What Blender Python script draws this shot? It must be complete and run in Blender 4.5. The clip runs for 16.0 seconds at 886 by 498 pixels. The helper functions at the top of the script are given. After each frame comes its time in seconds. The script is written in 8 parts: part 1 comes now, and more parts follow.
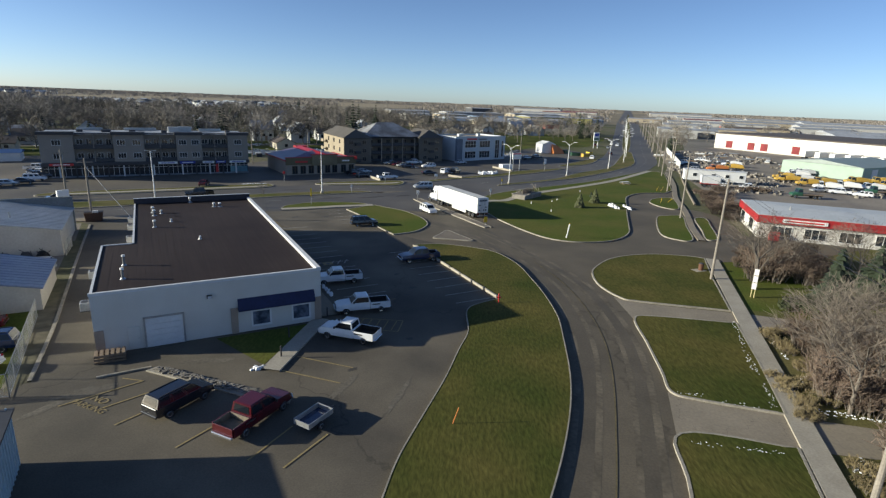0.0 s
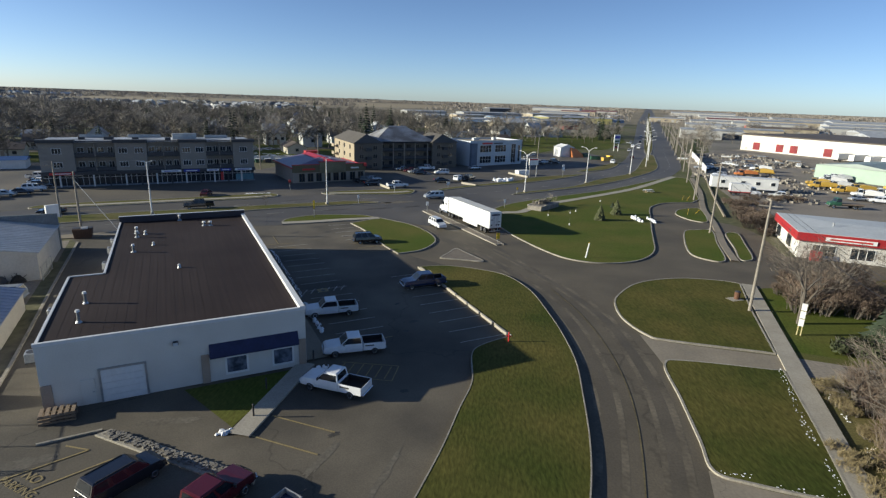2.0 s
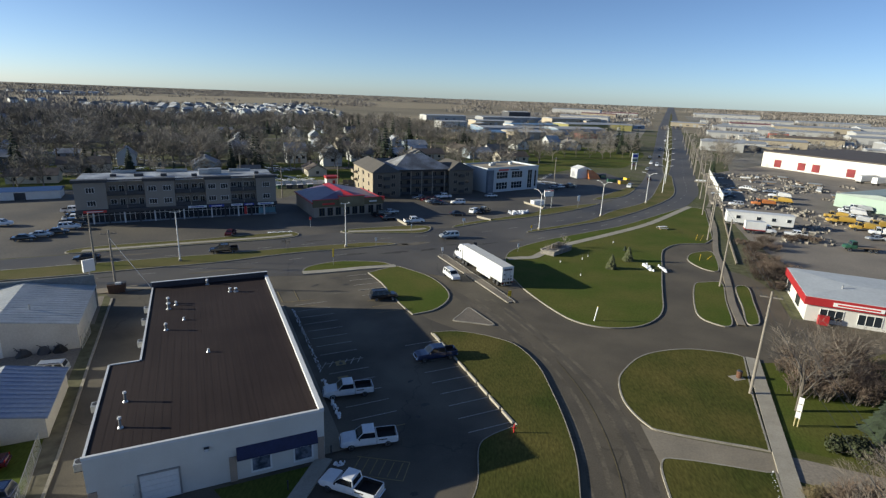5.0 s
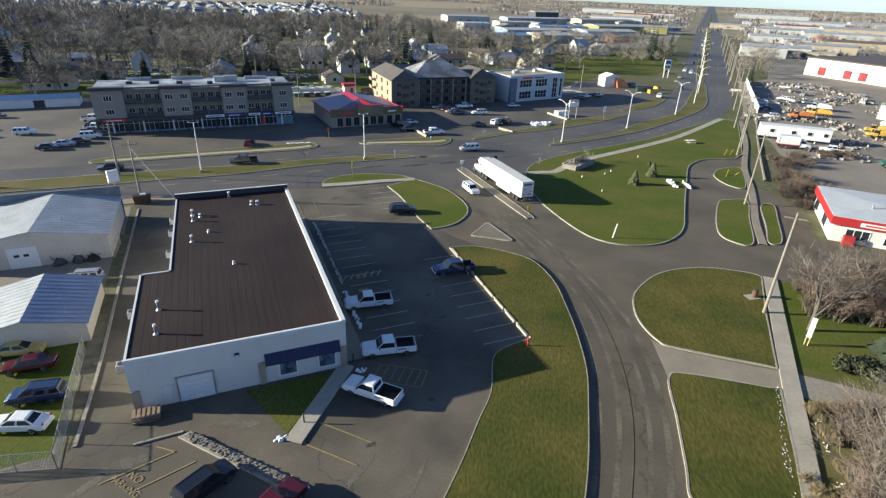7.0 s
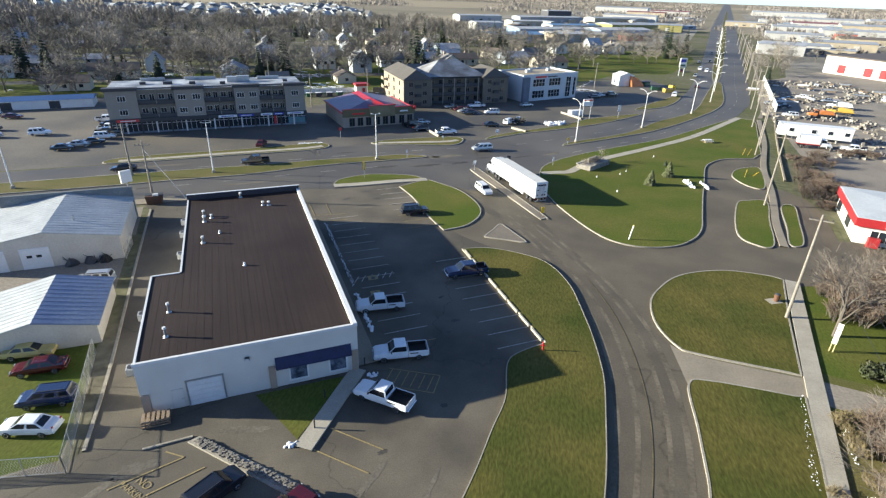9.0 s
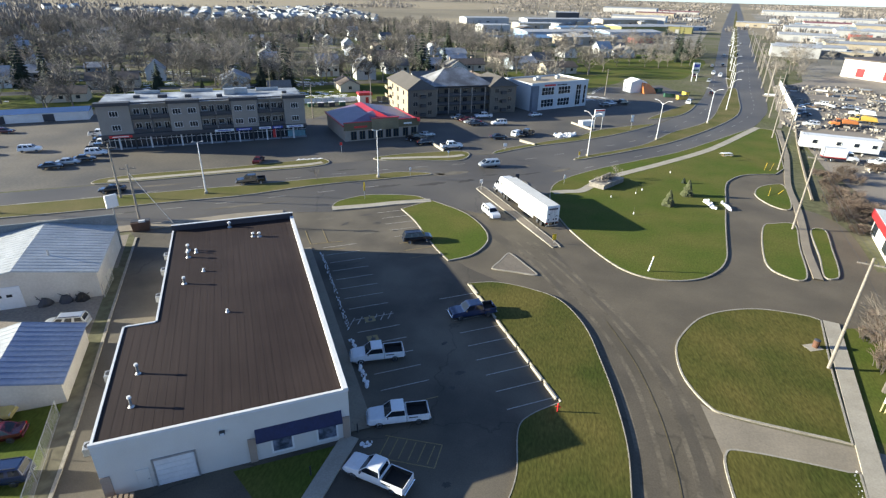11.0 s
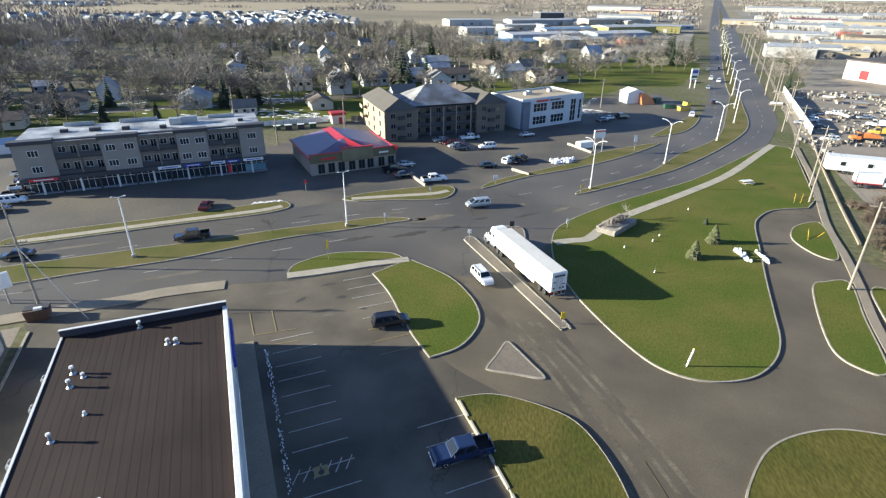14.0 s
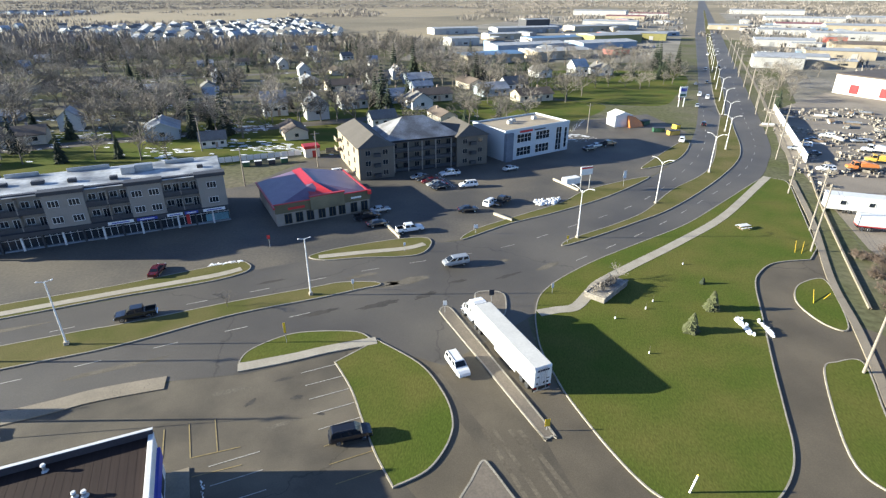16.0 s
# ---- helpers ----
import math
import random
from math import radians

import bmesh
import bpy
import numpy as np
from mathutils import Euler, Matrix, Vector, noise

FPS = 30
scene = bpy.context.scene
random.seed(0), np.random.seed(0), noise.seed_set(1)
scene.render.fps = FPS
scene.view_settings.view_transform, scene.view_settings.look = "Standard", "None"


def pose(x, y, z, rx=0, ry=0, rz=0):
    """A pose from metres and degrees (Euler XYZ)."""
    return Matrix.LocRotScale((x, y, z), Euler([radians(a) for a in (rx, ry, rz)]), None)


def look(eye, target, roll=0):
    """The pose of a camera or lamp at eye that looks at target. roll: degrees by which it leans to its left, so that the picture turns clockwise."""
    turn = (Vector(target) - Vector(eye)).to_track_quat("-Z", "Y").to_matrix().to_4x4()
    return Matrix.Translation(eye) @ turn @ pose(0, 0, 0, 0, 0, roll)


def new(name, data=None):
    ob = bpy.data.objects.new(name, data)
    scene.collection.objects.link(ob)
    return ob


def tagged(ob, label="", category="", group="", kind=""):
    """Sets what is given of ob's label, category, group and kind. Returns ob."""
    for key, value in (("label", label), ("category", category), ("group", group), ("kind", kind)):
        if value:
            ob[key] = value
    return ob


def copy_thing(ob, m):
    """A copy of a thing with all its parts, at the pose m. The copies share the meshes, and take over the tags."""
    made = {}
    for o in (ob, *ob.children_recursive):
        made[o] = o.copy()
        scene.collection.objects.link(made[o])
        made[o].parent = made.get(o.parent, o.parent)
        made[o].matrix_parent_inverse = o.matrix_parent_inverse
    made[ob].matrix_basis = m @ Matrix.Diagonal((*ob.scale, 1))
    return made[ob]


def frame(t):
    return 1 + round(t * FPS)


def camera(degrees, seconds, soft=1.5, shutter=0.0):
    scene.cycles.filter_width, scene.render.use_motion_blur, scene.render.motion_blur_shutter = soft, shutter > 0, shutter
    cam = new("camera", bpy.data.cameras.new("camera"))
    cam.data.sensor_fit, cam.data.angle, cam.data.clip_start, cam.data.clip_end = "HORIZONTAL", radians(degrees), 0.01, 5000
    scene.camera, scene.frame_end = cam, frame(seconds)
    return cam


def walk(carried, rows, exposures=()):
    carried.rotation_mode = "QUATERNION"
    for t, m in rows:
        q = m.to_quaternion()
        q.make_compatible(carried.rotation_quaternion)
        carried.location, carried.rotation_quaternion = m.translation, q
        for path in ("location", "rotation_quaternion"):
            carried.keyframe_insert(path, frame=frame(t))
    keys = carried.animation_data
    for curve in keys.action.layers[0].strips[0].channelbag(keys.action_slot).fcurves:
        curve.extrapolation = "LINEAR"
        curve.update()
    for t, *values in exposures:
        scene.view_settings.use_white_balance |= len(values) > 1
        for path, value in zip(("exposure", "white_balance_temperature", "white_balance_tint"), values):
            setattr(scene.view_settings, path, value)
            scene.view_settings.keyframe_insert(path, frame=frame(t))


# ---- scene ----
cam = camera(79.2, 16.0, 1.3)
METRES, EYE, TILT, LEAN, TURN = 66.0, 22.24, -15.5, -2.2, 0.0
ROWS = [
    (0.0, 0.0, 0.0, 0.0, 0.0, 0.0, -0.0),
    (0.5, 0.0031, 0.0402, 0.0118, 0.5, -0.08, -0.06),
    (1.0, 0.0066, 0.0805, 0.0248, 0.96, -0.01, -0.05),
    (1.5, 0.0116, 0.1054, 0.0358, 1.38, 0.04, -0.09),
    (2.0, 0.022, 0.1031, 0.0508, 1.88, -0.09, -0.23),
    (2.5, 0.0305, 0.0936, 0.0761, 1.99, -0.13, -0.3),
    (3.0, 0.0353, 0.0823, 0.1061, 2.21, -0.21, -0.42),
    (3.5, 0.0369, 0.0721, 0.1374, 2.62, -0.37, -0.52),
    (6.0, 0.0358, 0.0534, 0.2252, 5.0, -8.23, -1.15),
    (6.5, 0.0357, 0.0541, 0.2261, 5.51, -10.11, -1.34),
    (7.0, 0.0351, 0.0533, 0.2235, 5.94, -10.1, -1.48),
    (7.5, 0.0345, 0.0528, 0.2209, 6.29, -10.09, -1.56),
    (8.0, 0.0334, 0.0533, 0.2188, 6.56, -10.12, -1.58),
    (8.5, 0.0316, 0.0589, 0.22, 6.87, -10.14, -1.52),
    (9.0, 0.0299, 0.0706, 0.2245, 7.15, -10.16, -1.43),
    (11.5, 0.0169, 0.2154, 0.2968, 7.92, -10.08, -1.24),
    (12.0, 0.0107, 0.2611, 0.3155, 7.71, -10.08, -1.1),
    (12.5, 0.0067, 0.311, 0.3355, 7.54, -10.1, -0.91),
    (13.0, 0.0024, 0.365, 0.3543, 7.3, -10.12, -0.63),
    (13.5, 0.0003, 0.4201, 0.3719, 6.92, -10.12, -0.32),
    (14.0, -0.0004, 0.4738, 0.3947, 6.5, -10.07, -0.05),
    (14.5, 0.0041, 0.518, 0.4348, 6.17, -10.08, 0.18),
    (15.0, 0.0108, 0.5581, 0.4794, 5.82, -10.08, 0.5),
    (15.5, 0.0184, 0.6002, 0.5151, 5.59, -9.94, 0.66),
    (16.0, 0.0269, 0.6359, 0.5368, 5.38, -9.84, 0.77),
]
# stops over the flight: the picture brightens as the camera rises and tips down
EXPOSURES = [(0.0, 0.7), (3.7, 0.66), (5.5, 0.64), (6.0, 0.7), (6.5, 1.0), (7.0, 1.3), (8.0, 1.6), (9.0, 1.62), (11.5, 1.65), (13.5, 1.7), (16.0, 1.78)]
# the climb slows down, then the camera tips down quickly
CLIMB = [(3.7, look((1.878, 7.094, 30.599), (1.807, 9.015, 30.049), 2.2)),
         (4.7, look((1.75, 7.1, 34.1), (1.65, 9.02, 33.55), 2.2)),
         (5.4, look((1.68, 7.12, 35.6), (1.557, 9.03, 35.02), 2.15)),
         (5.8, look((1.662, 7.140, 35.792), (1.530, 9.012, 35.101), 2.1))]
FLIGHT = [(t, pose(0, 0, EYE, TILT, LEAN, TURN) @ pose(METRES * x, METRES * y, METRES * z, 90 + pitch, roll, yaw)) for t, x, y, z, yaw, pitch, roll in ROWS]
walk(cam, sorted(FLIGHT + CLIMB, key=lambda row: row[0]), EXPOSURES)

# ---- sky and sun: low winter sun, shadows run east ----
SUN_UP, SHADOW_WAY = 14.3, 6.0
world = bpy.data.worlds.new("world")
scene.world = world
world.use_nodes = True
wn = world.node_tree.nodes
sky = wn.new("ShaderNodeTexSky")
sky.sky_type = "NISHITA"
sky.sun_disc = False
sky.sun_elevation = radians(SUN_UP)
sky.sun_rotation = radians(270 - SHADOW_WAY)
sky.altitude = 200
sky.air_density, sky.dust_density, sky.ozone_density = 0.58, 0.35, 2.2
wn["Background"].inputs["Strength"].default_value = 0.086
cool = wn.new("ShaderNodeMix")
cool.data_type, cool.blend_type = "RGBA", "MULTIPLY"
cool.inputs[0].default_value, cool.inputs[7].default_value = 1.0, (0.955, 1.0, 1.075, 1)
world.node_tree.links.new(sky.outputs[0], cool.inputs[6])
world.node_tree.links.new(cool.outputs[2], wn["Background"].inputs["Color"])
sun_data = bpy.data.lights.new("sun", "SUN")
sun_data.energy, sun_data.angle, sun_data.color = 5.0, radians(0.55), (0.97, 0.925, 0.745)
sun = new("sun", sun_data)
a, e = radians(SHADOW_WAY), radians(SUN_UP)
sun.matrix_world = look((-math.cos(a) * math.cos(e) * 400, -math.sin(a) * math.cos(e) * 400, math.sin(e) * 400), (0, 0, 0))

# ---- materials ----
def surf(name, base, var=0.3, grain=6.0, patch=0.25, rough=0.8, metal=0.0, bump=0.15, second=None, much=0.5,
         cracks=0.0, streak=None, each=0.0, spec=0.5, depth=0.02):
    """A weathered surface: base colour, varied by fine grain and by wide patches, towards a second colour in blotches."""
    m = bpy.data.materials.new(name)
    m.use_nodes = True
    nt = m.node_tree
    n, l = nt.nodes, nt.links
    bsdf = n["Principled BSDF"]
    tc = n.new("ShaderNodeTexCoord")
    co = tc.outputs["Object"]
    fine, wide = n.new("ShaderNodeTexNoise"), n.new("ShaderNodeTexNoise")
    fine.inputs["Scale"].default_value, fine.inputs["Detail"].default_value = grain, 6
    wide.inputs["Scale"].default_value, wide.inputs["Detail"].default_value = patch, 5
    l.new(co, fine.inputs["Vector"])
    l.new(co, wide.inputs["Vector"])
    if streak:
        mp = n.new("ShaderNodeMapping")
        mp.inputs["Rotation"].default_value = (0, 0, radians(streak[0]))
        mp.inputs["Scale"].default_value = (streak[1], streak[2], 1)
        l.new(co, mp.inputs["Vector"])
        l.new(mp.outputs[0], fine.inputs["Vector"])
    ramp = n.new("ShaderNodeMapRange")
    ramp.inputs["From Min"].default_value, ramp.inputs["From Max"].default_value = 0.35, 0.65
    l.new(wide.outputs[0], ramp.inputs["Value"])
    mix = n.new("ShaderNodeMix")
    mix.data_type = "RGBA"
    b = second or [c * (1 - var) for c in base]
    mix.inputs[6].default_value, mix.inputs[7].default_value = (*base, 1), (*b, 1)
    mul = n.new("ShaderNodeMath")
    mul.operation = "MULTIPLY"
    mul.inputs[1].default_value = much if second else 1.0
    l.new(ramp.outputs[0], mul.inputs[0])
    l.new(mul.outputs[0], mix.inputs[0])
    val = n.new("ShaderNodeMapRange")
    val.inputs["From Min"].default_value, val.inputs["From Max"].default_value = 0.25, 0.75
    val.inputs["To Min"].default_value, val.inputs["To Max"].default_value = 1 - var, 1 + var
    l.new(fine.outputs[0], val.inputs["Value"])
    hsv = n.new("ShaderNodeHueSaturation")
    l.new(mix.outputs[2], hsv.inputs["Color"])
    value = val.outputs[0]
    if each:
        info = n.new("ShaderNodeObjectInfo")
        rr = n.new("ShaderNodeMapRange")
        rr.inputs["To Min"].default_value, rr.inputs["To Max"].default_value = 1 - each, 1 + each
        l.new(info.outputs["Random"], rr.inputs["Value"])
        mm = n.new("ShaderNodeMath")
        mm.operation = "MULTIPLY"
        l.new(value, mm.inputs[0])
        l.new(rr.outputs[0], mm.inputs[1])
        value = mm.outputs[0]
    if cracks:
        vor = n.new("ShaderNodeTexVoronoi")
        vor.feature = "DISTANCE_TO_EDGE"
        vor.inputs["Scale"].default_value = cracks
        bend = n.new("ShaderNodeTexNoise")
        bend.inputs["Scale"].default_value, bend.inputs["Detail"].default_value = 0.35, 4
        l.new(co, bend.inputs["Vector"])
        add = n.new("ShaderNodeVectorMath")
        add.operation = "MULTIPLY_ADD"
        add.inputs[1].default_value = (5, 5, 0)
        l.new(bend.outputs["Color"], add.inputs[0])
        l.new(co, add.inputs[2])
        l.new(add.outputs[0], vor.inputs["Vector"])
        cr = n.new("ShaderNodeMapRange")
        cr.inputs["From Max"].default_value = 0.004
        cr.inputs["To Min"].default_value = 0.62
        l.new(vor.outputs["Distance"], cr.inputs["Value"])
        mm = n.new("ShaderNodeMath")
        mm.operation = "MULTIPLY"
        l.new(value, mm.inputs[0])
        l.new(cr.outputs[0], mm.inputs[1])
        value = mm.outputs[0]
    l.new(value, hsv.inputs["Value"])
    l.new(hsv.outputs[0], bsdf.inputs["Base Color"])
    bsdf.inputs["Roughness"].default_value, bsdf.inputs["Metallic"].default_value = rough, metal
    bsdf.inputs["Specular IOR Level"].default_value = spec
    if bump:
        bp = n.new("ShaderNodeBump")
        bp.inputs["Strength"].default_value, bp.inputs["Distance"].default_value = bump, depth
        l.new(fine.outputs[0], bp.inputs["Height"])
        l.new(bp.outputs[0], bsdf.inputs["Normal"])
    return m


def paint(name, base, rough=0.35, metal=0.0, coat=0.0):
    m = surf(name, base, 0.06, 3.0, 0.8, rough, metal, 0.0)
    m.node_tree.nodes["Principled BSDF"].inputs["Coat Weight"].default_value = coat
    return m


ASPHALT = surf("asphalt_lot", (0.062, 0.053, 0.041), 0.2, 9.0, 0.10, 0.85, bump=0.2, second=(0.152, 0.128, 0.094), much=0.85, cracks=0.03)
ROAD = surf("asphalt_road", (0.079, 0.065, 0.045), 0.2, 8.0, 0.11, 0.8, bump=0.2, second=(0.132, 0.108, 0.075), much=0.8, cracks=0.012)
HIGHWAY = surf("asphalt_highway", (0.069, 0.062, 0.054), 0.18, 6.0, 0.04, 0.6, bump=0.12, second=(0.124, 0.110, 0.090), much=0.9, cracks=0.02)
PLAZA = surf("asphalt_plaza", (0.060, 0.056, 0.052), 0.22, 2.0, 0.05, 0.75, second=(0.135, 0.116, 0.090), much=0.9, bump=0.1)
CONCRETE = surf("concrete", (0.37, 0.335, 0.275), 0.16, 7.0, 0.5, 0.85, bump=0.12, second=(0.29, 0.26, 0.21), much=0.7)
DRIVE = surf("driveway_concrete", (0.265, 0.225, 0.170), 0.14, 5.0, 0.3, 0.85, bump=0.12, second=(0.195, 0.166, 0.126), much=0.7, cracks=0.16)
KERB = surf("kerb_concrete", (0.33, 0.30, 0.25), 0.25, 5.0, 0.8, 0.85, bump=0.1, second=(0.22, 0.20, 0.16), much=0.7)
GRASS = surf("lawn", (0.070, 0.098, 0.016), 0.30, 5.0, 0.09, 0.95, bump=0.4, second=(0.122, 0.114, 0.031), much=0.8, streak=(-62, 1.0, 0.45), spec=0.1, depth=0.05)
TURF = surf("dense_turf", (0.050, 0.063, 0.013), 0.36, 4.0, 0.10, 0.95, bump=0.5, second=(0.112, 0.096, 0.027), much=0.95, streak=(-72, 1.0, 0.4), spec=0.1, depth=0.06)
YARDS = surf("leaf_littered_yards", (0.150, 0.136, 0.100), 0.35, 0.8, 0.03, 0.95, bump=0.3, second=(0.098, 0.106, 0.045), much=1.0, spec=0.1)
LOTS = surf("gravelled_lots", (0.27, 0.24, 0.20), 0.3, 0.6, 0.018, 0.9, bump=0.1, second=(0.125, 0.115, 0.085), much=1.0)
GRASS_DRY = surf("lawn_dry", (0.090, 0.096, 0.027), 0.34, 6.0, 0.12, 0.95, bump=0.6, second=(0.150, 0.126, 0.056), much=0.9, spec=0.1, depth=0.05)
DIRT = surf("yard_dirt", (0.25, 0.215, 0.175), 0.25, 3.0, 0.06, 0.95, bump=0.3, second=(0.17, 0.145, 0.12), much=0.9)
FIELD = surf("open_land", (0.19, 0.168, 0.125), 0.2, 0.25, 0.0045, 0.95, bump=0.0, second=(0.275, 0.235, 0.172), much=0.9, spec=0.1)
WHITE_LINE = surf("worn_white_paint", (0.48, 0.46, 0.42), 0.3, 5.0, 1.5, 0.75, bump=0.0, second=(0.30, 0.28, 0.25), much=0.6)
YELLOW_LINE = surf("worn_yellow_paint", (0.27, 0.205, 0.085), 0.3, 5.0, 1.5, 0.75, bump=0.0, second=(0.27, 0.21, 0.11), much=0.6)
SNOW = surf("old_snow", (0.80, 0.81, 0.83), 0.08, 3.0, 1.0, 0.6, bump=0.3, depth=0.05)


# ---- shapes ----
class Geo:
    """Collects vertices and faces of one mesh."""

    def __init__(self):
        self.v, self.f = [], []

    def add(self, verts, faces):
        k = len(self.v)
        self.v += [tuple(p) for p in verts]
        self.f += [tuple(i + k for i in q) for q in faces]
        return self

    def box(self, x, y, z, sx, sy, sz, rz=0.0):
        """A box: middle of its base at x, y, z."""
        c, s = math.cos(radians(rz)), math.sin(radians(rz))
        pts = [(ax * sx / 2, ay * sy / 2, az * sz) for az in (0, 1) for ax, ay in ((-1, -1), (1, -1), (1, 1), (-1, 1))]
        return self.add([(x + c * px - s * py, y + s * px + c * py, z + pz) for px, py, pz in pts],
                        [(3, 2, 1, 0), (4, 5, 6, 7), (0, 1, 5, 4), (1, 2, 6, 5), (2, 3, 7, 6), (3, 0, 4, 7)])

    def tube(self, p, q, r, r2=None, n=8, caps=True):
        p, q = Vector(p), Vector(q)
        d = (q - p).normalized()
        a = d.orthogonal().normalized()
        b = d.cross(a)
        r2 = r if r2 is None else r2
        ring = [(math.cos(2 * math.pi * i / n), math.sin(2 * math.pi * i / n)) for i in range(n)]
        vs = [p + a * (c * r) + b * (s * r) for c, s in ring] + [q + a * (c * r2) + b * (s * r2) for c, s in ring]
        fs = [(i, (i + 1) % n, n + (i + 1) % n, n + i) for i in range(n)]
        if caps:
            fs += [tuple(range(n - 1, -1, -1)), tuple(range(n, 2 * n))]
        return self.add(vs, fs)

    def prism(self, pts, z0, z1):
        n = len(pts)
        return self.add([(x, y, z0) for x, y in pts] + [(x, y, z1) for x, y in pts],
                        [tuple(range(n - 1, -1, -1)), tuple(range(n, 2 * n))] + [(i, (i + 1) % n, n + (i + 1) % n, n + i) for i in range(n)])

    def slab(self, pts, y0, y1):
        """A side outline (x, z), thick from y0 to y1."""
        n = len(pts)
        return self.add([(x, y0, z) for x, z in pts] + [(x, y1, z) for x, z in pts],
                        [tuple(range(n)), tuple(range(2 * n - 1, n - 1, -1))] + [(i, n + i, n + (i + 1) % n, (i + 1) % n) for i in range(n)])

    def loft(self, rings, caps=True):
        n = len(rings[0])
        for k, r in enumerate(rings):
            base = len(self.v)
            self.v += [tuple(p) for p in r]
            if k:
                o = base - n
                self.f += [(o + i, o + (i + 1) % n, base + (i + 1) % n, base + i) for i in range(n)]
        if caps:
            base = len(self.v)
            self.f += [tuple(base - n * len(rings) + i for i in range(n - 1, -1, -1)), tuple(base - n + i for i in range(n))]
        return self

    def mesh(self, name, material, bevel=0.0, smooth=False):
        me = bpy.data.meshes.new(name)
        me.from_pydata(self.v, [], self.f)
        if bevel or smooth:
            bm = bmesh.new()
            bm.from_mesh(me)
            bmesh.ops.recalc_face_normals(bm, faces=bm.faces)
            if bevel:
                es = [ed for ed in bm.edges if len(ed.link_faces) == 2 and ed.calc_face_angle(0) > 0.5]
                bmesh.ops.bevel(bm, geom=es, offset=bevel, segments=1, affect="EDGES", clamp_overlap=True)
            bm.to_mesh(me)
            bm.free()
        if smooth:
            me.polygons.foreach_set("use_smooth", [True] * len(me.polygons))
        me.materials.append(material)
        me.update()
        return me


def part(name, geo, material, parent=None, label="", bevel=0.0, smooth=False):
    ob = new(name, geo.mesh(name, material, bevel, smooth))
    ob.parent = parent
    return tagged(ob, label)


def thing(name, label, category, m=None, group="", kind=""):
    ob = tagged(new(name), label, category, group, kind)
    ob.empty_display_size = 0.3
    if m is not None:
        ob.matrix_basis = m
    return ob


def structure(name, geo, material, label, category, bevel=0.0):
    return tagged(part(name, geo, material, None, "", bevel), label, category, kind="structure")


def curve(pts, steps=6, closed=True):
    """A smooth line through the points; a third value marks a sharp corner."""
    n, out = len(pts), []
    for i in range(n if closed else n - 1):
        p1, p2 = pts[i], pts[(i + 1) % n]
        p0 = pts[(i - 1) % n] if (closed or i > 0) else p1
        p3 = pts[(i + 2) % n] if (closed or i + 2 < n) else p2
        if len(p1) > 2:
            p0 = p1
        if len(p2) > 2:
            p3 = p2
        if len(p1) > 2 and len(p2) > 2:
            out.append((p1[0], p1[1]))
            continue
        for k in range(steps):
            t = k / steps
            w = (-t + 2 * t * t - t ** 3, 2 - 5 * t * t + 3 * t ** 3, t + 4 * t * t - 3 * t ** 3, -t * t + t ** 3)
            out.append(tuple(sum(a * q[j] for a, q in zip(w, (p0, p1, p2, p3))) / 2 for j in (0, 1)))
    if not closed:
        out.append((pts[-1][0], pts[-1][1]))
    return out


def inset(line, d):
    """The closed line moved inwards by d."""
    area = sum(a[0] * b[1] - b[0] * a[1] for a, b in zip(line, line[1:] + line[:1]))
    sgn = 1 if area > 0 else -1
    out = []
    for i, p in enumerate(line):
        a, b = Vector(line[i - 1]), Vector(line[(i + 1) % len(line)])
        t = (b - a)
        t = t.normalized() if t.length > 1e-6 else Vector((1, 0))
        out.append((p[0] - sgn * d * t[1], p[1] + sgn * d * t[0]))
    return out


def flat(name, pts, z, material, label, category, smooth=True):
    line = curve(pts) if smooth else [(p[0], p[1]) for p in pts]
    return structure(name, Geo().add([(x, y, z) for x, y in line], [tuple(range(len(line)))]), material, label, category)


def island(name, pts, material, label, width=0.19, high=0.2, base=0.0):
    """Turf or paving inside a concrete kerb that stands above the road."""
    line = curve(pts)
    inner = inset(line, width)
    n = len(line)
    k = Geo().add([(x, y, base) for x, y in line] + [(x, y, high) for x, y in line] + [(x, y, high) for x, y in inner] + [(x, y, high - 0.06) for x, y in inner],
                  [f for i in range(n) for j in [(i + 1) % n] for f in ((i, j, n + j, n + i), (n + i, n + j, 2 * n + j, 2 * n + i), (2 * n + i, 2 * n + j, 3 * n + j, 3 * n + i))])
    top = inset(line, width - 0.03)
    turf = structure(name, Geo().add([(x, y, high - 0.025) for x, y in top], [tuple(range(n))]), material, label, "ground")
    structure("kerb", k, KERB, "pale worn concrete kerb round the edge of the " + name, "kerb")
    return turf


def ribbon(pts, width, z, closed=False, steps=6, lift=0.0):
    """A strip along a line."""
    line = curve(pts, steps, closed)
    g = Geo()
    left, right = [], []
    for i, p in enumerate(line):
        a = Vector(line[max(i - 1, 0)])
        b = Vector(line[min(i + 1, len(line) - 1)])
        t = (b - a).normalized()
        left.append((p[0] - t[1] * width / 2, p[1] + t[0] * width / 2, z))
        right.append((p[0] + t[1] * width / 2, p[1] - t[0] * width / 2, z))
    n = len(line)
    g.add(right + left, [(i, i + 1, n + i + 1, n + i) for i in range(n - 1)])
    if lift:
        g.add([(x, y, z - lift) for x, y, z in right] + right, [(i, i + 1, n + i + 1, n + i) for i in range(n - 1)])
        g.add(left + [(x, y, z - lift) for x, y, z in left], [(i, i + 1, n + i + 1, n + i) for i in range(n - 1)])
    return g


